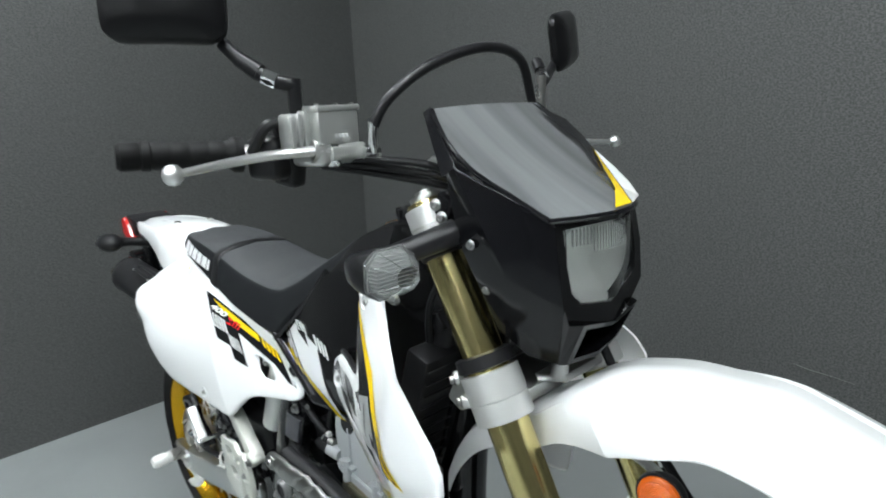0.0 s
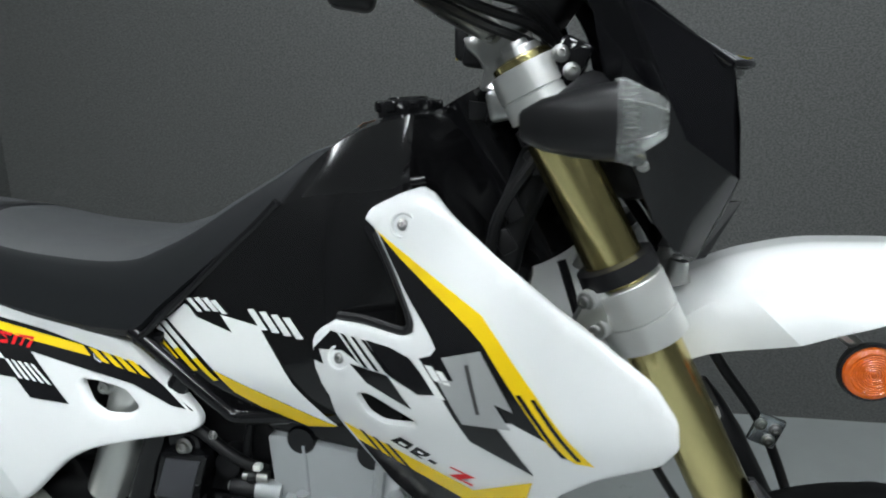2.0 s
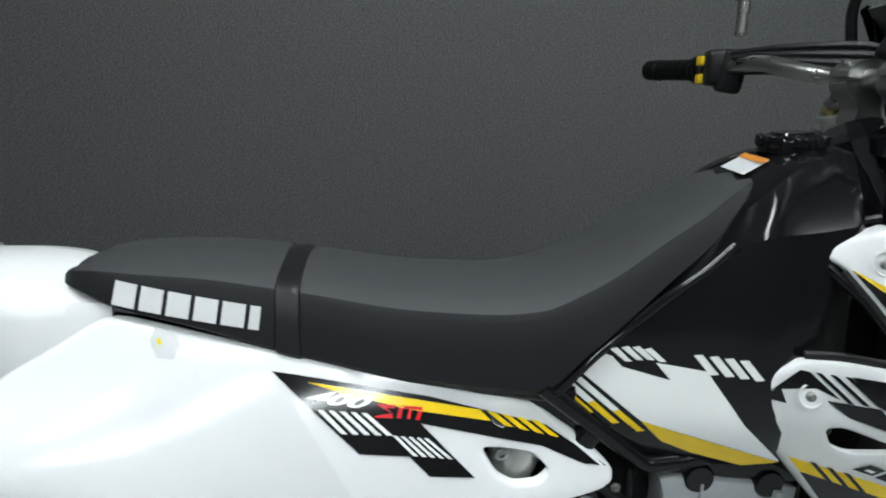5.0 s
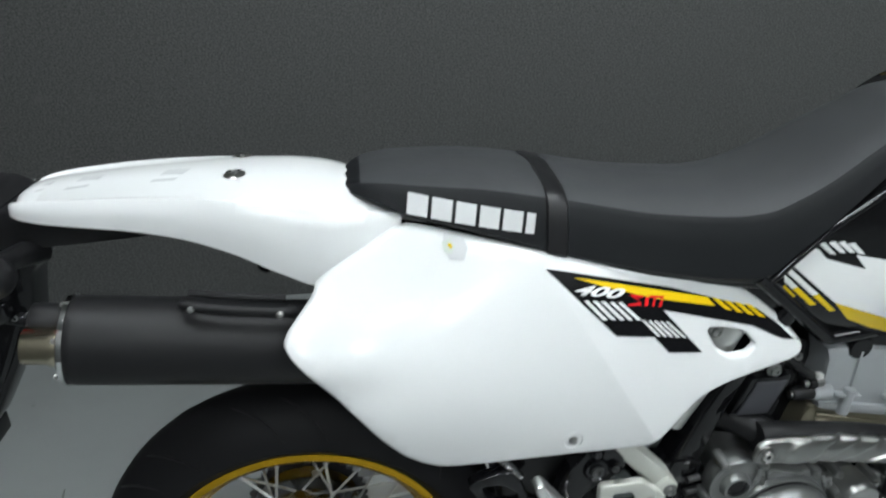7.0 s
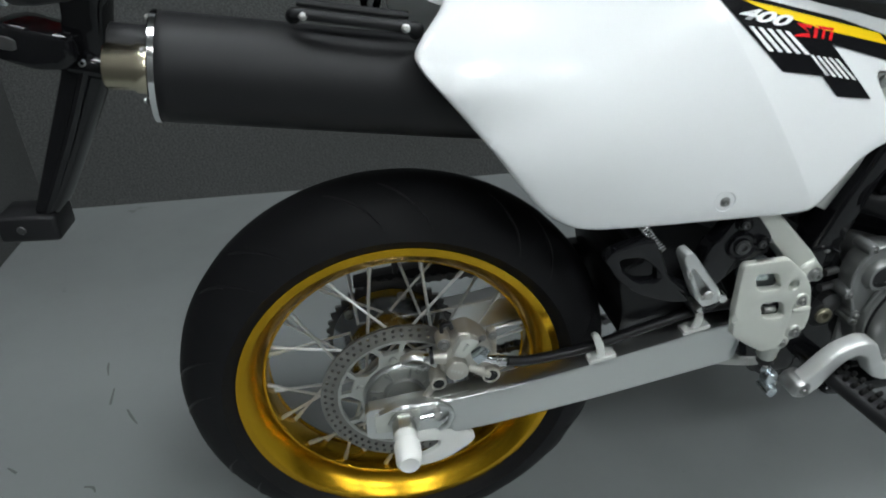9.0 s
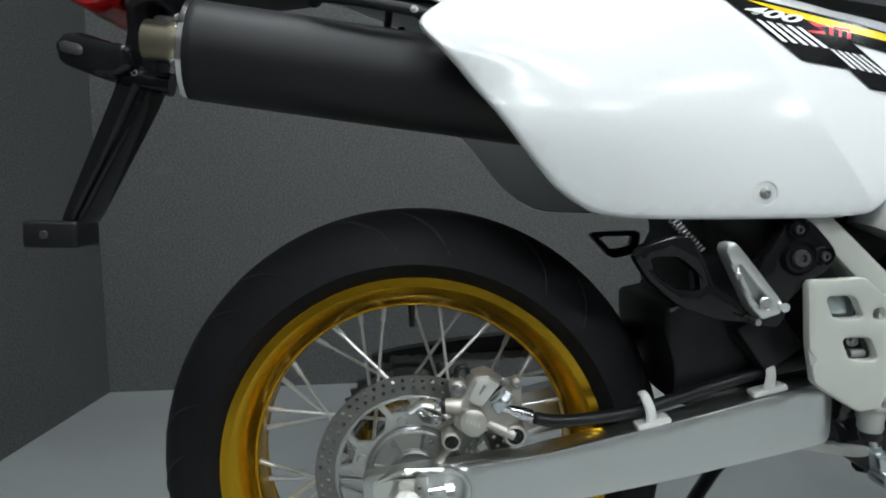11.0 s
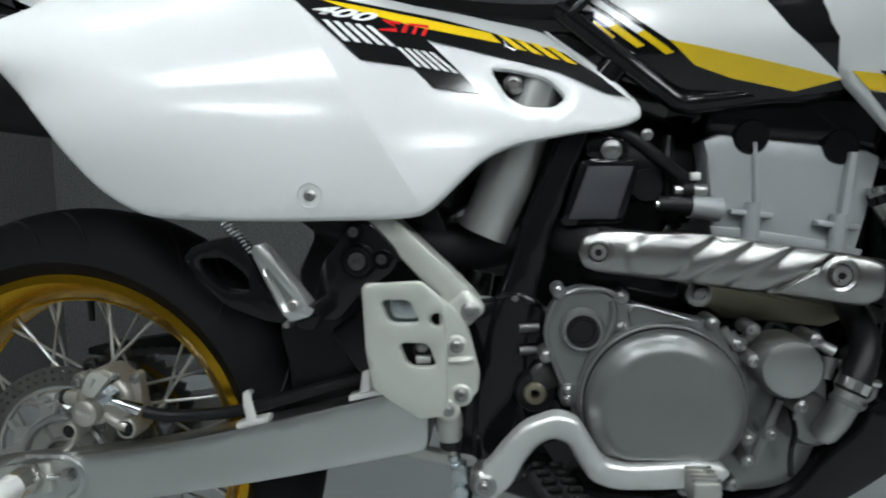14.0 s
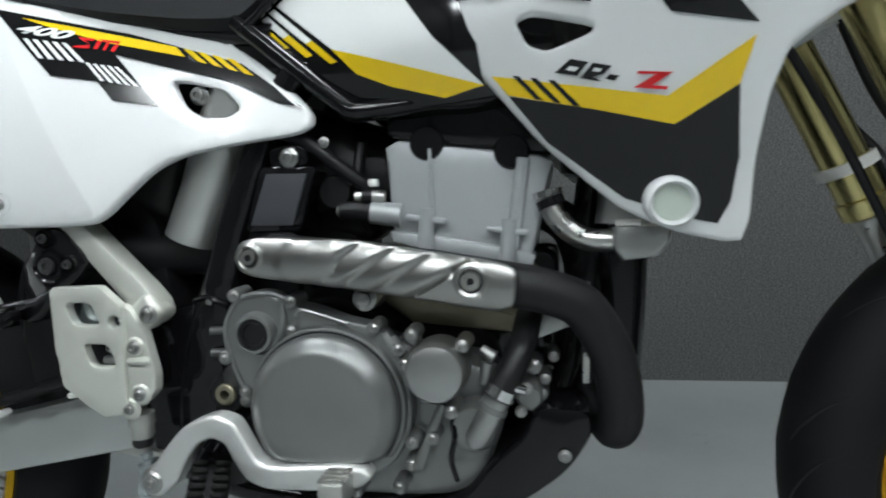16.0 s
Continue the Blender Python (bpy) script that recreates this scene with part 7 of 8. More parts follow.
part("pump_flange", lathe([(0.0, -0.122), (0.010, -0.122), (0.013, -0.118), (0.014, -0.09), (0.0, -0.09)], (0.870, 0, 0.405), (0, 1, 0), 20), ENGINE, engine)
for at in ((0.868, 0.416), (0.862, 0.394)):
    bolt(engine, (at[0], -0.128, at[1]), (0.2, -0.9, 0.3), r=0.0045)
for at in ((0.757, 0.459, 0.461), (0.764, 0.466, 0.468)):
    part("hose_stub", tube([(at[0] - 0.004, -0.125, at[1] - 0.008), (at[0], -0.128, at[1])], 0.0055, 10, 1, False), CAST, engine)

# barrel, head and cover
BARREL = [(0.715, 0.472), (0.735, 0.568), (0.880, 0.538), (0.884, 0.455)]
part("cylinder_barrel", plate(BARREL, 0.082, 0.164, bevel=0.006, soft=1), BRONZE, engine, "dull bronze-grey cylinder barrel", 40)
fins = bmesh.new()
for k in range(4):
    z = 0.487 + 0.010 * k
    add_box(fins, (0.118, 0.172, 0.004), Matrix.Translation((0.803, 0, z + 0.004)) @ pose(0, 0, 0, 0, 13, 0), 0.001, 1)
part("barrel_ribs", fins, BRONZE, engine)
# Added black block standing for the dark gap behind clutch case and shield.
part("gap_block", box((0.29, 0.10, 0.13), Matrix.Translation((0.755, 0.0, 0.480)), 0.01), BLACK_FRAME, engine, "added black block darkening the gap under the heat shield")
HEAD = [(0.7295, 0.6565), (0.896, 0.6325), (0.884, 0.575), (0.872, 0.528), (0.806, 0.541), (0.736, 0.553)]
part("cylinder_head", plate(HEAD, 0.092, 0.184, bevel=0.006, soft=1, r=0.08), CYLINDER, engine, "light grey painted cylinder head", 40)
part("head_flange", plate([(0.733, 0.567), (0.737, 0.551), (0.873, 0.525), (0.879, 0.541)], 0.097, 0.194, bevel=0.003, soft=1), CYLINDER, engine, "", 40)
part("head_rib", tube([(0.776, -0.0925, 0.645), (0.778, -0.0925, 0.565)], 0.003, 6, 1, False), CYLINDER, engine)
part("head_rib", tube([(0.868, -0.0935, 0.632), (0.856, -0.0945, 0.545)], 0.007, 8, 1, False), CYLINDER, engine)
for at in ((0.770, 0.5605), (0.8505, 0.5475)):
    part("stud_boss", tube([(at[0], -0.098, at[1] - 0.014), (at[0] + 0.003, -0.098, at[1] + 0.026)], [0.0085, 0.0075], 14, 1, False), CYLINDER, engine)
    part("boss_wing", box((0.040, 0.013, 0.006), Matrix.Translation((at[0] + 0.001, -0.096, at[1] + 0.015)) @ pose(0, 0, 0, 0, 8, 0), 0.002), CYLINDER, engine)
part("valve_cover", box((0.166, 0.182, 0.050), Matrix.Translation((0.815, 0, 0.6705)) @ pose(0, 0, 0, 0, 8.5, 0), 0.008, 3), BLACK_FRAME, engine, "black valve cover")
for x, z in ((0.773, 0.6505), (0.8565, 0.6385)):
    part("cover_cap", lathe([(0.0, -0.0945), (0.0155, -0.0945), (0.0175, -0.092), (0.0175, -0.07), (0.0, -0.07)], (x, 0, z), (0, 1, 0), 24), BLACK_FRAME, engine, "black half-round cover cap")
bolt(engine, (0.714, -0.128, 0.501), r=0.009)
part("bolt_collar", lathe([(0.0, -0.128), (0.012, -0.128), (0.013, -0.10), (0.0, -0.10)], (0.714, 0, 0.501), (0, 1, 0), 20), STEEL, engine)
carb = part("carburettor", box((0.07, 0.08, 0.09), Matrix.Translation((0.680, -0.01, 0.600)) @ pose(0, 0, 0, 0, 15, 0), 0.015, 3), BLACK_SATIN, bike, "dark carburettor")
part("hose_tee", tube([(0.744, -0.090, 0.580), (0.714, -0.094, 0.584)], [0.0122, 0.0118], 18, 1, False), CYLINDER, carb, "silver-grey hose fitting")
part("hose_cap", tube([(0.7145, -0.094, 0.584), (0.695, -0.096, 0.586), (0.683, -0.097, 0.586)], [0.0105, 0.0105, 0.0085], 14, 1, False), BLACK_SATIN, carb, "black rubber hose cap")
part("hose_pin", tube([(0.686, -0.097, 0.586), (0.6805, -0.097, 0.586)], 0.0058, 10, 1, False), STEEL, carb)
part("hose_tee", tube([(0.729, -0.092, 0.5985), (0.716, -0.094, 0.5995)], 0.0072, 12, 1, False), STEEL, carb)
part("hose_cap", tube([(0.7165, -0.094, 0.5995), (0.706, -0.095, 0.6000)], 0.0080, 12, 1, False), BLACK_SATIN, carb)
part("hose_pin", tube([(0.7065, -0.095, 0.6), (0.699, -0.095, 0.6)], 0.0055, 10, 1, False), STEEL, carb)
part("throttle_pulley", lathe([(0.0, -0.088), (0.016, -0.088), (0.0165, -0.084), (0.014, -0.081), (0.018, -0.078), (0.018, -0.06), (0.0, -0.06)], (0.674, 0, 0.606), (0, 1, 0), 28), BLACK_SATIN, carb, "black throttle pulley")
part("fuel_hose", tube([(0.718, -0.088, 0.606), (0.700, -0.095, 0.618), (0.678, -0.10, 0.636), (0.652, -0.10, 0.656), (0.61, -0.095, 0.672)], 0.0068, 12, 5), BLACK_SATIN, carb, "black fuel hose")
part("fuel_hose", tube([(0.708, -0.070, 0.562), (0.700, -0.075, 0.580), (0.696, -0.078, 0.620), (0.700, -0.070, 0.655)], 0.0055, 10, 5), BLACK_SATIN, carb, "black rubber hose")
part("white_clip", box((0.010, 0.010, 0.008), Matrix.Translation((0.7185, -0.096, 0.6135)), 0.002), NYLON, carb, "small white clip")
bolt(carb, (0.671, -0.105, 0.655), r=0.0045)
relay = part("relay_box", plate([(0.606, 0.633), (0.664, 0.631), (0.646, 0.567), (0.586, 0.568)], 0.114, 0.03, bevel=0.003, soft=1, r=0.06), BLACK_FRAME, bike, "black electrical cover box", 40)
part("cover_face", plate([(0.613, 0.6255), (0.656, 0.6245), (0.639, 0.5735), (0.594, 0.5745)], 0.1165, 0.004, bevel=0.001, soft=0), GREY_COVER, relay, "grey rubber cover face")
part("mount_tab", plate([(0.612, 0.655), (0.650, 0.655), (0.655, 0.632), (0.612, 0.632)], 0.106, 0.006, bevel=0.002), BLACK_FRAME, relay)

# coolant pipe in front of the head
pipe = part("coolant_pipe", tube([(0.890, -0.098, 0.596), (0.896, -0.100, 0.578), (0.910, -0.100, 0.561), (0.930, -0.100, 0.552), (0.958, -0.10, 0.552)], 0.0108, 20, 6), STEEL, bike, "bright coolant pipe")
part("radiator_foot", plate([(0.949, 0.566), (1.001, 0.566), (0.998, 0.550), (0.988, 0.537), (0.956, 0.533), (0.949, 0.543)], 0.118, 0.060, bevel=0.004, soft=1, step=0.01, r=0.08), CAST, pipe, "grey lower tank of the radiator", 35)
part("foot_lip", tube([(0.950, -0.119, 0.568), (0.962, -0.119, 0.5685), (0.972, -0.118, 0.568)], 0.0030, 8, 2), STEEL, pipe)
part("pipe_ring", tube([(0.8915, -0.0985, 0.592), (0.8945, -0.0995, 0.584)], 0.0135, 20, 1, False), BLACK_FRAME, pipe, "black hose end")
part("hose_band", tube([(0.8895, -0.098, 0.600), (0.8908, -0.0982, 0.594)], 0.0142, 20, 1, False), CHROME, pipe, "bright hose clamp")
part("radiator_base", tube([(0.960, -0.088, 0.565), (0.963, -0.086, 0.600), (0.966, -0.084, 0.640)], [0.026, 0.025, 0.025], 20, 2), CAST, pipe, "dull grey radiator end")

# header, heat shield
part("exhaust_header", tube([(0.875, -0.01, 0.585), (0.915, -0.012, 0.555), (0.930, -0.02, 0.48), (0.935, -0.045, 0.394), (0.948, -0.085, 0.368), (0.9545, -0.112, 0.390), (0.947, -0.119, 0.444), (0.922, -0.124, 0.490), (0.890, -0.131, 0.507), (0.850, -0.135, 0.516), (0.75, -0.130, 0.532), (0.62, -0.128, 0.546)], 0.0208, 22, 8), MATTE_BLACK, bike, "matte black exhaust header pipe", 50)
HS = [(0.598, 0.546), (0.603, 0.560), (0.618, 0.565), (0.710, 0.561), (0.805, 0.545), (0.850, 0.537), (0.864, 0.530), (0.861, 0.499), (0.846, 0.492), (0.770, 0.504), (0.697, 0.515), (0.614, 0.527), (0.602, 0.533)]


def shield_y(x, z):
    c = lerp_table(x, [0.60, 0.72, 0.86], [0.546, 0.538, 0.515])
    d = min(1, abs(z - c) / 0.034)
    y = 0.137 + 0.026 * math.sqrt(max(0, 1 - d * d))
    g = 0.0
    fade = max(0, 1 - (d * 1.02) ** 6)
    k = 1 - ((x - 0.668 - (z - c) * 0.35) / 0.029) ** 2 - ((z - c) / 0.0235) ** 2
    u = (x - (z - c) * 1.35 - 0.698) / 0.0345
    if k > 0:
        g = -0.0030 * min(1, k * 2.6) * (1 if x < 0.672 else max(0, 1 - (x - 0.672) / 0.03))      # first broad bulge
    elif -0.25 <= u < 3.1:
        v = (u + 0.25) % 1
        g = 0.0042 * (v / 0.2 if v < 0.2 else (1 - (v - 0.2) / 0.8) ** 1.3) * fade                # slanting scoops
    return y - g


shield = part("heat_shield", sheet(HS, shield_y, (), 0.0028, 0.003, 0.003, 2, -1, r=0.15), SHIELD, bike, "brushed steel exhaust heat shield with pressed flutes", 60)
for x, z, r in ((0.615, 0.546, 0.013), (0.823, 0.522, 0.0155)):
    y = -shield_y(x, z) - 0.0005
    part("washer", lathe([(r * 0.72, 0.002), (r * 0.72, -0.0015), (r - 0.002, -0.0028), (r + 0.001, -0.0012), (r, 0.002)], (x, y, z), (0, 1, 0), 28, True), SHIELD, shield)
    part("washer_seat", lathe([(0.0, -0.0002), (r * 0.74, -0.0002), (r * 0.74, 0.002), (0.0, 0.002)], (x, y, z), (0, 1, 0), 24), CHAIN, shield)
    part("socket", lathe([(0.0, -0.0042), (0.0034, -0.0042), (0.0034, -0.001), (0.0, -0.001)], (x, y, z), (0, 1, 0), 6), BLACK_SATIN, shield, "", 15)
    part("screw", lathe([(0.0, -0.0015), (0.003, -0.0015), (0.0035, -0.004), (r * 0.52, -0.004), (r * 0.58, -0.002), (r * 0.58, 0.001), (0.0, 0.001)], (x, y, z), (0, 1, 0), 20), STEEL, shield)

# skid plate
part("skid_plate", sheet([(0.80, 0.300), (0.835, 0.345), (0.865, 0.372), (0.875, 0.398), (0.926, 0.396), (0.928, 0.370), (0.905, 0.335), (0.87, 0.308), (0.82, 0.275), (0.70, 0.255), (0.60, 0.255), (0.60, 0.275), (0.70, 0.278)], lambda x, z: 0.125, (), 0.03, 0.25, 0.006, 2, -1), MASK, bike, "black plastic skid plate", 40)
bolt(bike, (0.902, -0.127, 0.352), r=0.005)
part("down_tube_plate", box((0.012, 0.02, 0.10), Matrix.Translation((0.925, -0.072, 0.46)), 0.003), BLACK_FRAME, bike, "black frame bracket")
part("header_bracket", plate([(0.872, 0.452), (0.884, 0.486), (0.918, 0.470)], 0.086, 0.006, bevel=0.001, soft=0), CAST, engine, "grey triangular bracket")
part("foil_tag", box((0.006, 0.001, 0.030), Matrix.Translation((0.9245, -0.083, 0.424)) @ pose(0, 0, 0, 0, 2, 0), 0), STEEL, bike, "small foil tag", 0)

# ---- foot controls ----
GUARD = [(0.394, 0.519), (0.451, 0.5205), (0.474, 0.500), (0.475, 0.470), (0.474, 0.401), (0.470, 0.390), (0.448, 0.3865), (0.429, 0.398), (0.402, 0.417), (0.396, 0.455)]
GH = [[(0.412, 0.503), (0.440, 0.503), (0.450, 0.4805), (0.420, 0.4805)], [(0.4285, 0.4615), (0.457, 0.461), (0.465, 0.4385), (0.4375, 0.4385)], [(0.4655 + 0.0062 * math.cos(a), 0.484 + 0.0062 * math.sin(a)) for a in (math.pi * k / 5 for k in range(10))]]
guard = part("heel_guard", plate(GUARD, 0.161, 0.007, GH, 0.0028, 2, 0.012, r=0.07), PALE, bike, "pale silver cast heel guard with slots", 40)
part("guard_lobe", plate([(0.468, 0.502), (0.481, 0.495), (0.495, 0.474), (0.505, 0.432), (0.504, 0.414), (0.492, 0.402), (0.466, 0.400)], 0.1565, 0.008, bevel=0.003, soft=2, step=0.012, r=0.1), PALE, guard, "stepped-back edge of the heel guard", 40)
for bx, bz, r in ((0.4840, 0.458, 0.0054), (0.4870, 0.4105, 0.0054), (0.4745, 0.3955, 0.0048)):
    part("pad", lathe([(0.0, -0.1585), (0.0085, -0.1585), (0.0115, -0.1560), (0.0, -0.1560)], (bx, 0, bz), (0, 1, 0), 20), PALE, guard)
    bolt(guard, (bx, -0.1580, bz), r=r)
for z in (0.4440,):
    part("rib", tube([(0.476, -0.157, z), (0.490, -0.1575, z + 0.001), (0.499, -0.156, z + 0.001)], [0.003, 0.0042, 0.003], 8, 3), PALE, guard)
# The blue-grey reflection inside the guard's slot is put into this plate's colour.
part("rear_master_cylinder", plate([(0.408, 0.510), (0.448, 0.510), (0.458, 0.475), (0.412, 0.475)], 0.146, 0.018, bevel=0.004, soft=1), ZINC, guard, "brake fluid reservoir with a blue-grey reflection painted in")
part("reservoir_foot", plate([(0.436, 0.462), (0.462, 0.462), (0.468, 0.400), (0.452, 0.400)], 0.143, 0.016, bevel=0.004, soft=1), BLACK_SATIN, guard)
bolt(guard, (0.449, -0.145, 0.455), r=0.0048)
part("bolt_lug", tube([(0.444, -0.148, 0.443), (0.458, -0.148, 0.443)], 0.0045, 10, 1, False), CAST, guard)
part("pushrod_boot", lathe([(0.0, 0.0), (0.0128, 0.0), (0.0132, 0.012), (0.0118, 0.016), (0.0122, 0.022), (0.0105, 0.026), (0.0, 0.026)], (0.4735, -0.140, 0.386), (0.012, 0, -1), 20), CARRIER, guard, "cast pushrod housing")
part("rubber_boot", lathe([(0.0, 0.0), (0.0105, 0.0), (0.0110, 0.006), (0.0090, 0.009), (0.0, 0.009)], (0.474, -0.140, 0.360), (0.012, 0, -1), 18), BLACK_SATIN, guard)
part("pushrod", tube([(0.4745, -0.140, 0.354), (0.479, -0.142, 0.338)], [0.0035, 0.0035], 10, 1, False), STEEL, guard, "bright pushrod")
part("rod_nut", tube([(0.4775, -0.142, 0.345), (0.4788, -0.142, 0.339)], 0.0062, 6, 1, False), ZINC, guard)
part("brake_fork", box((0.016, 0.018, 0.020), Matrix.Translation((0.483, -0.145, 0.329)) @ pose(0, 0, 0, 0, -6, 0), 0.003, 2), ZINC, guard, "zinc brake rod fork")
part("fork_pin", lathe([(0.0, -0.158), (0.0072, -0.158), (0.0080, -0.155), (0.0080, -0.135), (0.0, -0.135)], (0.484, 0, 0.312), (0, 1, 0), 18), ZINC, guard)
PEDAL = [(0.496, 0.328), (0.504, 0.342), (0.514, 0.352), (0.528, 0.370), (0.546, 0.388), (0.575, 0.399), (0.596, 0.393), (0.608, 0.372), (0.620, 0.353), (0.640, 0.350), (0.699, 0.355), (0.722, 0.353), (0.730, 0.345), (0.716, 0.333), (0.670, 0.329), (0.627, 0.328), (0.606, 0.336), (0.594, 0.354), (0.586, 0.371), (0.572, 0.376), (0.558, 0.369), (0.545, 0.352), (0.533, 0.330), (0.516, 0.315), (0.500, 0.317)]
pedal = part("brake_pedal", plate(PEDAL, 0.178, 0.016, bevel=0.004, soft=2, step=0.01, r=0.18), SATIN_ALU, bike, "satin aluminium brake pedal", 50)
part("pedal_pivot", lathe([(0.0, -0.180), (0.009, -0.180), (0.0125, -0.177), (0.0145, -0.172), (0.0145, -0.150), (0.0, -0.150)], (0.5085, 0, 0.3305), (0, 1, 0), 24), CAST, pedal, "round pedal pivot")
bolt(pedal, (0.5085, -0.180, 0.3305), r=0.005)
tread = box((0.024, 0.034, 0.022), Matrix.Translation((0.700, -0.190, 0.339)), 0.003)
part("pedal_pad", tread, CARRIER, pedal, "cast pedal pad", 30)
for k in range(4):
    part("pad_tooth", box((0.024, 0.003, 0.004), Matrix.Translation((0.700, -0.177 - 0.0085 * k, 0.3515)), 0.001), STEEL, pedal)
part("pedal_link", plate([(0.389, 0.336), (0.396, 0.342), (0.420, 0.345), (0.453, 0.335), (0.505, 0.329), (0.490, 0.317), (0.445, 0.325), (0.414, 0.332), (0.392, 0.331)], 0.112, 0.010, bevel=0.003, soft=2), CARRIER, pedal, "flat cast pedal arm", 40)

PEG_AT = Matrix.Translation((0.555, -0.165, 0.352)) @ pose(0, 0, 0, 14, 10, 26)
peg = part("rider_footpeg", box((0.038, 0.100, 0.022), PEG_AT @ Matrix.Translation((0.010, -0.050, -0.014)), 0.009, 3), MATTE_BLACK, bike, "black rubber-topped rider footpeg", 40)
for k in range(8):
    for q in (-1, 1):
        part("peg_rib", box((0.015, 0.006, 0.007), PEG_AT @ Matrix.Translation((0.010 + q * 0.010, -0.008 - 0.0118 * k, -0.001)), 0.002, 1), GRIP, peg)
part("peg_bracket", tube([(0.545, -0.10, 0.345), (0.560, -0.155, 0.340)], 0.015, 12, 1, False), BLACK_FRAME, peg)
part("peg_pin", tube([(0.548, -0.160, 0.338), (0.566, -0.166, 0.330)], 0.006, 10, 1, False), STEEL, peg, "steel hinge pin")

ppeg = part("passenger_footpeg", plate([(0.2990, 0.5525), (0.3010, 0.5590), (0.3075, 0.5605), (0.3130, 0.5560), (0.3535, 0.5035), (0.3520, 0.4930), (0.3340, 0.4875), (0.3250, 0.4970)], 0.190, 0.016, [[(0.3080, 0.5450), (0.3420, 0.5040), (0.3310, 0.4985)]], 0.003, 1, 0.008, r=0.12), POLISHED, bike, "folded wedge-shaped aluminium passenger footpeg", 40)
part("peg_floor", plate([(0.3040, 0.5520), (0.3480, 0.5020), (0.3280, 0.4960)], 0.184, 0.006, bevel=0, soft=0), CAST, ppeg, "cast floor of the footpeg")
part("peg_boss", lathe([(0.0, -0.1915), (0.0045, -0.1915), (0.0060, -0.189), (0.0, -0.189)], (0.337, 0, 0.5035), (0, 1, 0), 16), STEEL, ppeg)
part("peg_clevis", plate([(0.334, 0.492), (0.352, 0.503), (0.361, 0.492), (0.352, 0.478), (0.338, 0.481)], 0.184, 0.022, bevel=0.003, soft=1), BLACK_FRAME, ppeg, "black clevis")
part("peg_pin", lathe([(0.0, -0.194), (0.0045, -0.194), (0.0055, -0.190), (0.0055, -0.15), (0.0, -0.15)], (0.3525, 0, 0.4995), (0, 1, 0), 14), CHROME, ppeg)
part("peg_pin", lathe([(0.0, -0.190), (0.0030, -0.190), (0.0035, -0.187), (0.0035, -0.15), (0.0, -0.15)], (0.3300, 0, 0.4855), (0, 1, 0), 12), STEEL, ppeg)
coil = [Vector((0.261, -0.160, 0.582)).lerp(Vector((0.289, -0.160, 0.551)), k / 60) + Vector((0.0042 * math.cos(k * 1.05) * 0.77, 0.0042 * math.sin(k * 1.05), 0.0042 * math.cos(k * 1.05) * 0.64)) for k in range(61)]
part("return_spring", tube(coil, 0.0012, 6, 1, False), CHROME, ppeg, "bright coil spring")
HANG = [(0.340, 0.486), (0.353, 0.539), (0.366, 0.553), (0.380, 0.578), (0.402, 0.580), (0.432, 0.545), (0.424, 0.528), (0.392, 0.508), (0.366, 0.478)]
hanger = part("peg_hanger", plate(HANG, 0.150, 0.018, bevel=0.004, soft=2), BLACK_FRAME, bike, "black painted footpeg hanger", 40)
for x, z, r in ((0.390, 0.540, 0.0175), (0.387, 0.5680, 0.0095), (0.4135, 0.5415, 0.0095)):
    part("boss", lathe([(0.0, -0.1525), (r * 0.30, -0.1525), (r * 0.34, -0.155), (r * 0.55, -0.155), (r * 0.60, -0.153), (r * 0.8, -0.153), (r * 0.92, -0.1555), (r, -0.152), (r, -0.14), (0.0, -0.14)], (x, 0, z), (0, 1, 0), 24), BLACK_FRAME, hanger)
    part("boss_bolt", lathe([(0.0, -0.1545), (r * 0.22, -0.1545), (r * 0.25, -0.158), (r * 0.46, -0.158), (r * 0.52, -0.154), (0.0, -0.154)], (x, 0, z), (0, 1, 0), 12), CHAIN, hanger)
LOOP = [(0.222, 0.547), (0.231, 0.558), (0.259, 0.566), (0.275, 0.5675), (0.288, 0.548), (0.300, 0.516), (0.345, 0.492), (0.352, 0.478), (0.302, 0.484), (0.264, 0.499), (0.237, 0.523)]
LOOP_HOLES = [[(0.238, 0.546), (0.264, 0.546), (0.285, 0.529), (0.287, 0.513), (0.262, 0.515), (0.244, 0.530)]]
part("heel_loop", plate(LOOP, 0.168, 0.012, LOOP_HOLES, 0.003, 1, 0.01, r=0.12), BLACK_FRAME, hanger, "black plastic heel loop")
part("left_heel_loop", plate([(0.265, 0.553), (0.345, 0.554), (0.340, 0.520), (0.300, 0.512)], 0.185, 0.012, [[(0.281, 0.546), (0.332, 0.546), (0.328, 0.532), (0.300, 0.526)]], 0.003, 1, 0.01, side=1, r=0.12), BLACK_SATIN, hanger)

part("side_stand", tube([(0.50, 0.10, 0.30), (0.47, 0.20, 0.17), (0.44, 0.29, 0.018), (0.425, 0.31, 0.008)], [0.012, 0.011, 0.012, 0.016], 12, 3), BLACK_FRAME, bike, "black steel side stand resting on the floor")

part("strap_hook", tube([(-0.006, -0.030, 0.842), (-0.008, -0.032, 0.815), (-0.010, -0.030, 0.795), (-0.004, -0.022, 0.786), (0.004, -0.016, 0.792), (0.005, -0.014, 0.803)], 0.0042, 8, 4), BLACK_FRAME, bike, "small black hook under the rear fender")

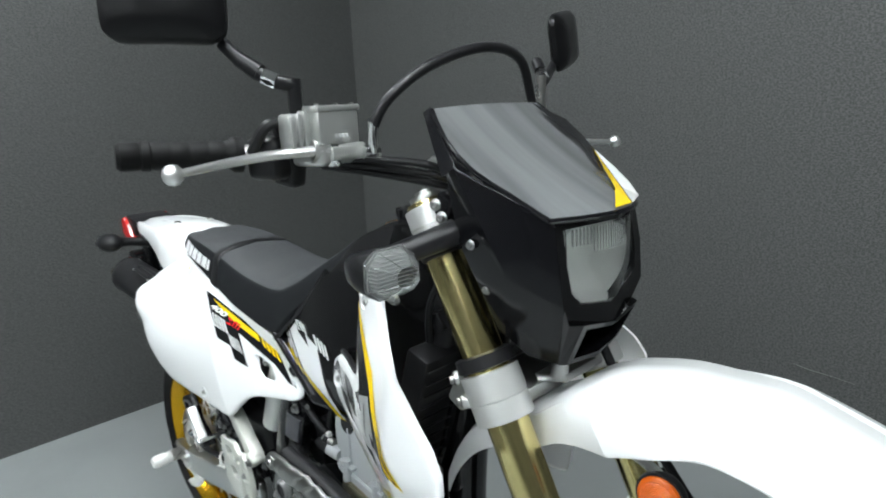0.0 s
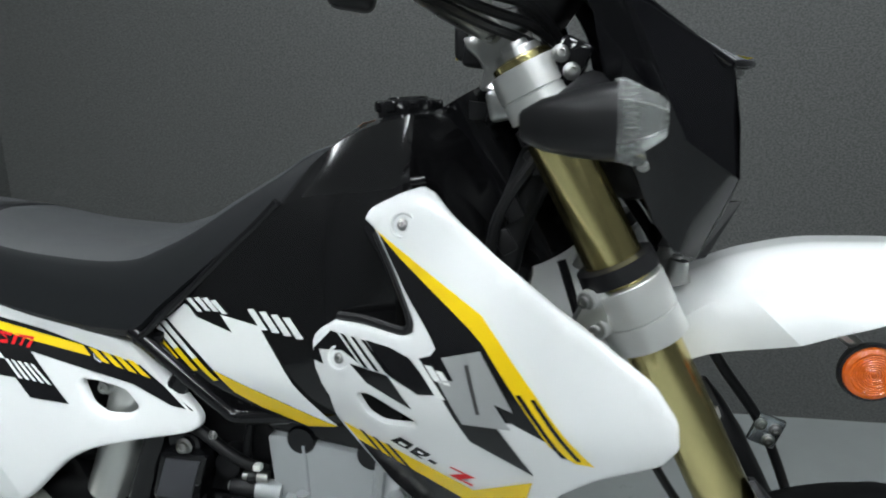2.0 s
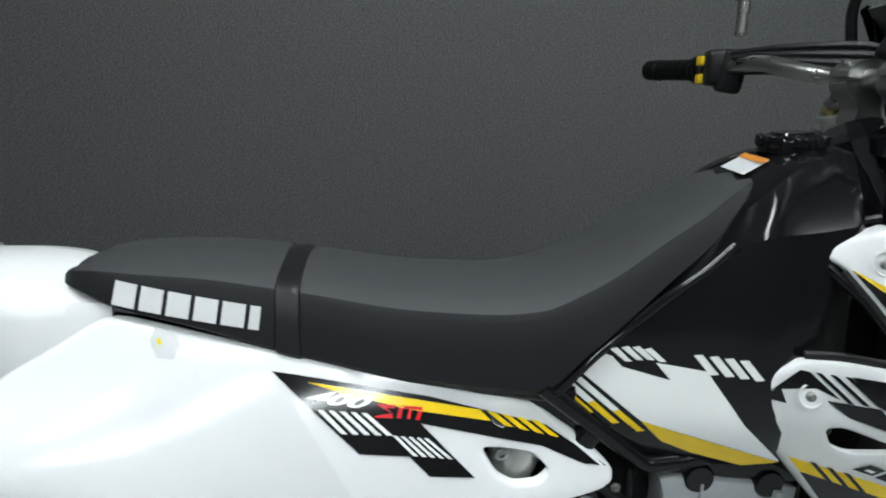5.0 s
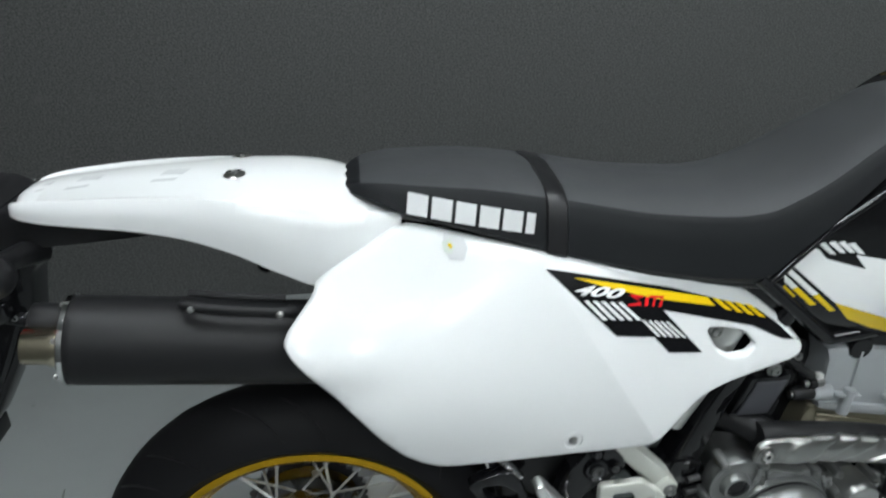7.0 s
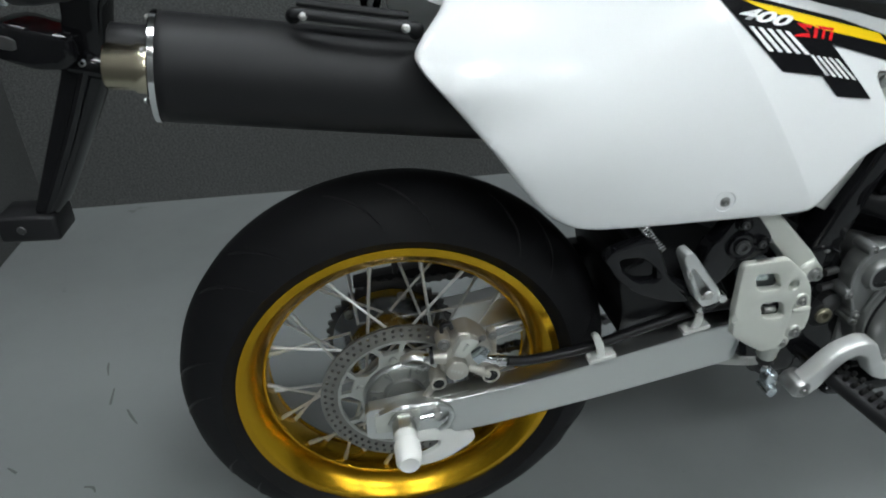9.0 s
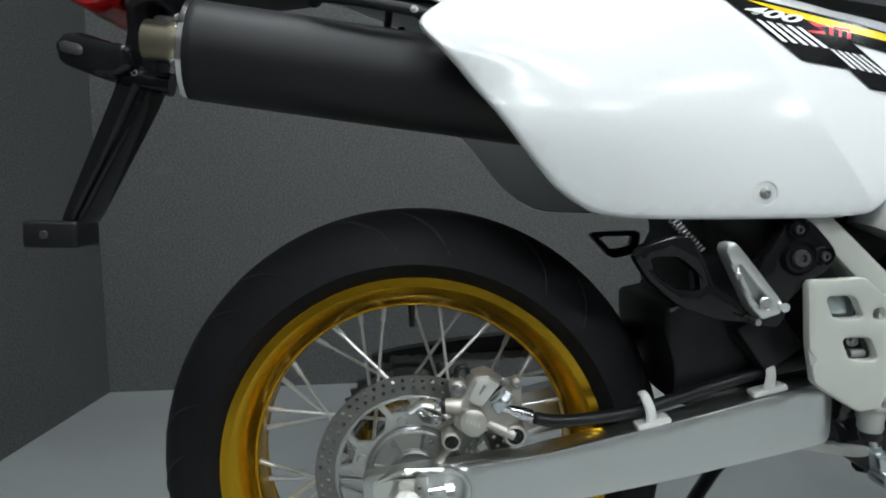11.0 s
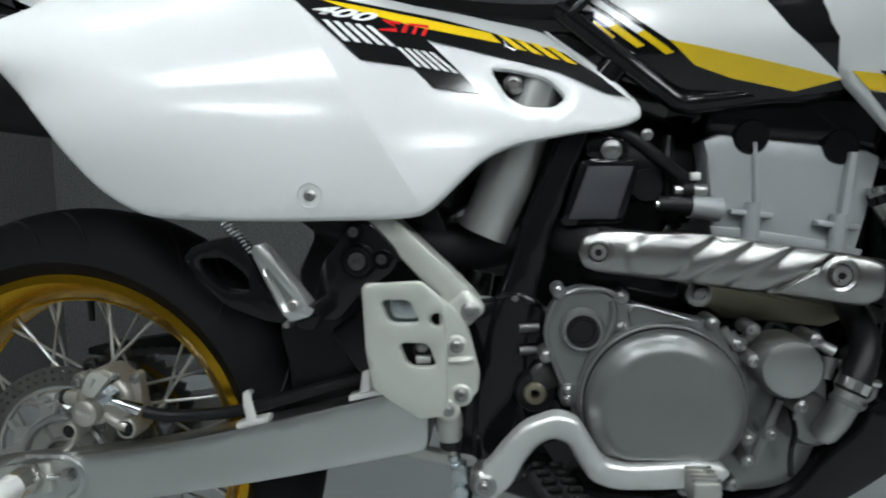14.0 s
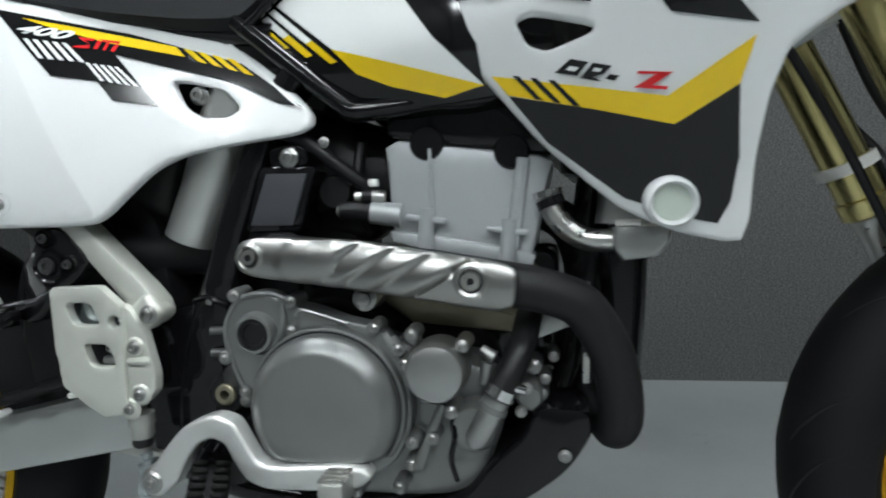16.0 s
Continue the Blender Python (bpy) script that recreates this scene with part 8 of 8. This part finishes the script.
# ---- tail ----
tail = part("tail_unit", sheet([(-0.275, 0.885), (-0.20, 0.874), (-0.10, 0.862), (-0.09, 0.848), (-0.20, 0.838), (-0.30, 0.835), (-0.315, 0.862)], lambda x, z: 0.045, (), 0.03, 0.09, 0.006, 2, -1), BLACK_SATIN, bike, "black plastic tail underside", 40)
part("tail_light", sheet([(-0.372, 0.890), (-0.345, 0.898), (-0.322, 0.862), (-0.300, 0.828), (-0.330, 0.817), (-0.372, 0.845)], lambda x, z: 0.060, (), 0.02, 0.12, 0.006, 2, -1), RED_LENS, tail, "red tail light")
part("tail_light_cap", sheet([(-0.368, 0.902), (-0.272, 0.892), (-0.272, 0.850), (-0.300, 0.842), (-0.330, 0.880)], lambda x, z: 0.050, (), 0.02, 0.10, 0.005, 1, -1), BLACK_SATIN, tail)
part("plate_stay", plate([(-0.300, 0.840), (-0.225, 0.850), (-0.235, 0.828), (-0.258, 0.805), (-0.264, 0.780), (-0.274, 0.733), (-0.363, 0.582), (-0.386, 0.589), (-0.350, 0.665), (-0.312, 0.745), (-0.297, 0.800)], 0.036, 0.036, bevel=0.006, soft=2, step=0.014, r=0.12), BLACK_FRAME, tail, "black number plate stay", 40)
part("stay_rib", tube([(-0.280, -0.037, 0.760), (-0.320, -0.0375, 0.680), (-0.368, -0.037, 0.595)], [0.006, 0.005, 0.005], 8, 4), BLACK_FRAME, tail)
part("stay_foot", box((0.062, 0.050, 0.031), Matrix.Translation((-0.391, -0.018, 0.578)) @ pose(0, 0, 0, 0, 2, 0), 0.005, 3), BLACK_SATIN, tail, "square black foot of the stay", 40)
part("foot_screw", lathe([(0.0, -0.0445), (0.004, -0.0445), (0.005, -0.043), (0.0, -0.043)], (-0.397, 0, 0.578), (0, 1, 0), 12), CHAIN, tail)
part("plate_lamp", plate([(-0.366, 0.782), (-0.356, 0.794), (-0.338, 0.795), (-0.312, 0.786), (-0.286, 0.780), (-0.284, 0.756), (-0.300, 0.747), (-0.328, 0.749), (-0.362, 0.763)], 0.056, 0.050, bevel=0.007, soft=2, step=0.008, r=0.14), BLACK_FRAME, tail, "glossy black plate lamp", 45)
part("plate_lamp_lens", plate([(-0.358, 0.786), (-0.334, 0.780), (-0.335, 0.768), (-0.358, 0.773)], 0.0575, 0.003, bevel=0.001, soft=1), CHAIN, tail, "dark grey lamp window")
part("stay_lug", tube([(-0.300, -0.030, 0.752), (-0.270, -0.034, 0.744), (-0.250, -0.034, 0.740)], [0.013, 0.012, 0.013], 12, 3), BLACK_FRAME, tail)
for bx, bz in ((-0.309, 0.757), (-0.287, 0.752)):
    bolt(tail, (bx, -0.040, bz), r=0.0045)
for s in (-1, 1):
    at = (-0.262, s * 0.125, 0.843)
    ts = part("rear_turn_signal", lathe([(0.0, -0.040), (0.022, -0.039), (0.0285, -0.030), (0.030, -0.015), (0.028, 0.008), (0.020, 0.026), (0.009, 0.034), (0.0, 0.034)], at, (1, 0, 0.05), 24, False, 0.86), BLACK_SATIN, bike, "black rear turn signal with a clear lens", 40)
    lens_part = part("signal_lens", lathe([(0.0, -0.064), (0.014, -0.062), (0.024, -0.054), (0.0285, -0.040), (0.0, -0.040)], at, (1, 0, 0.05), 8, False, 0.86), FROST, ts, "clear faceted lens", 15)
    lens_part.visible_shadow = False
    part("stalk", tube([(-0.245, s * 0.03, 0.832), (-0.258, s * 0.07, 0.838), (-0.262, s * 0.11, 0.842)], [0.016, 0.012, 0.014], 10, 4), BLACK_SATIN, ts)
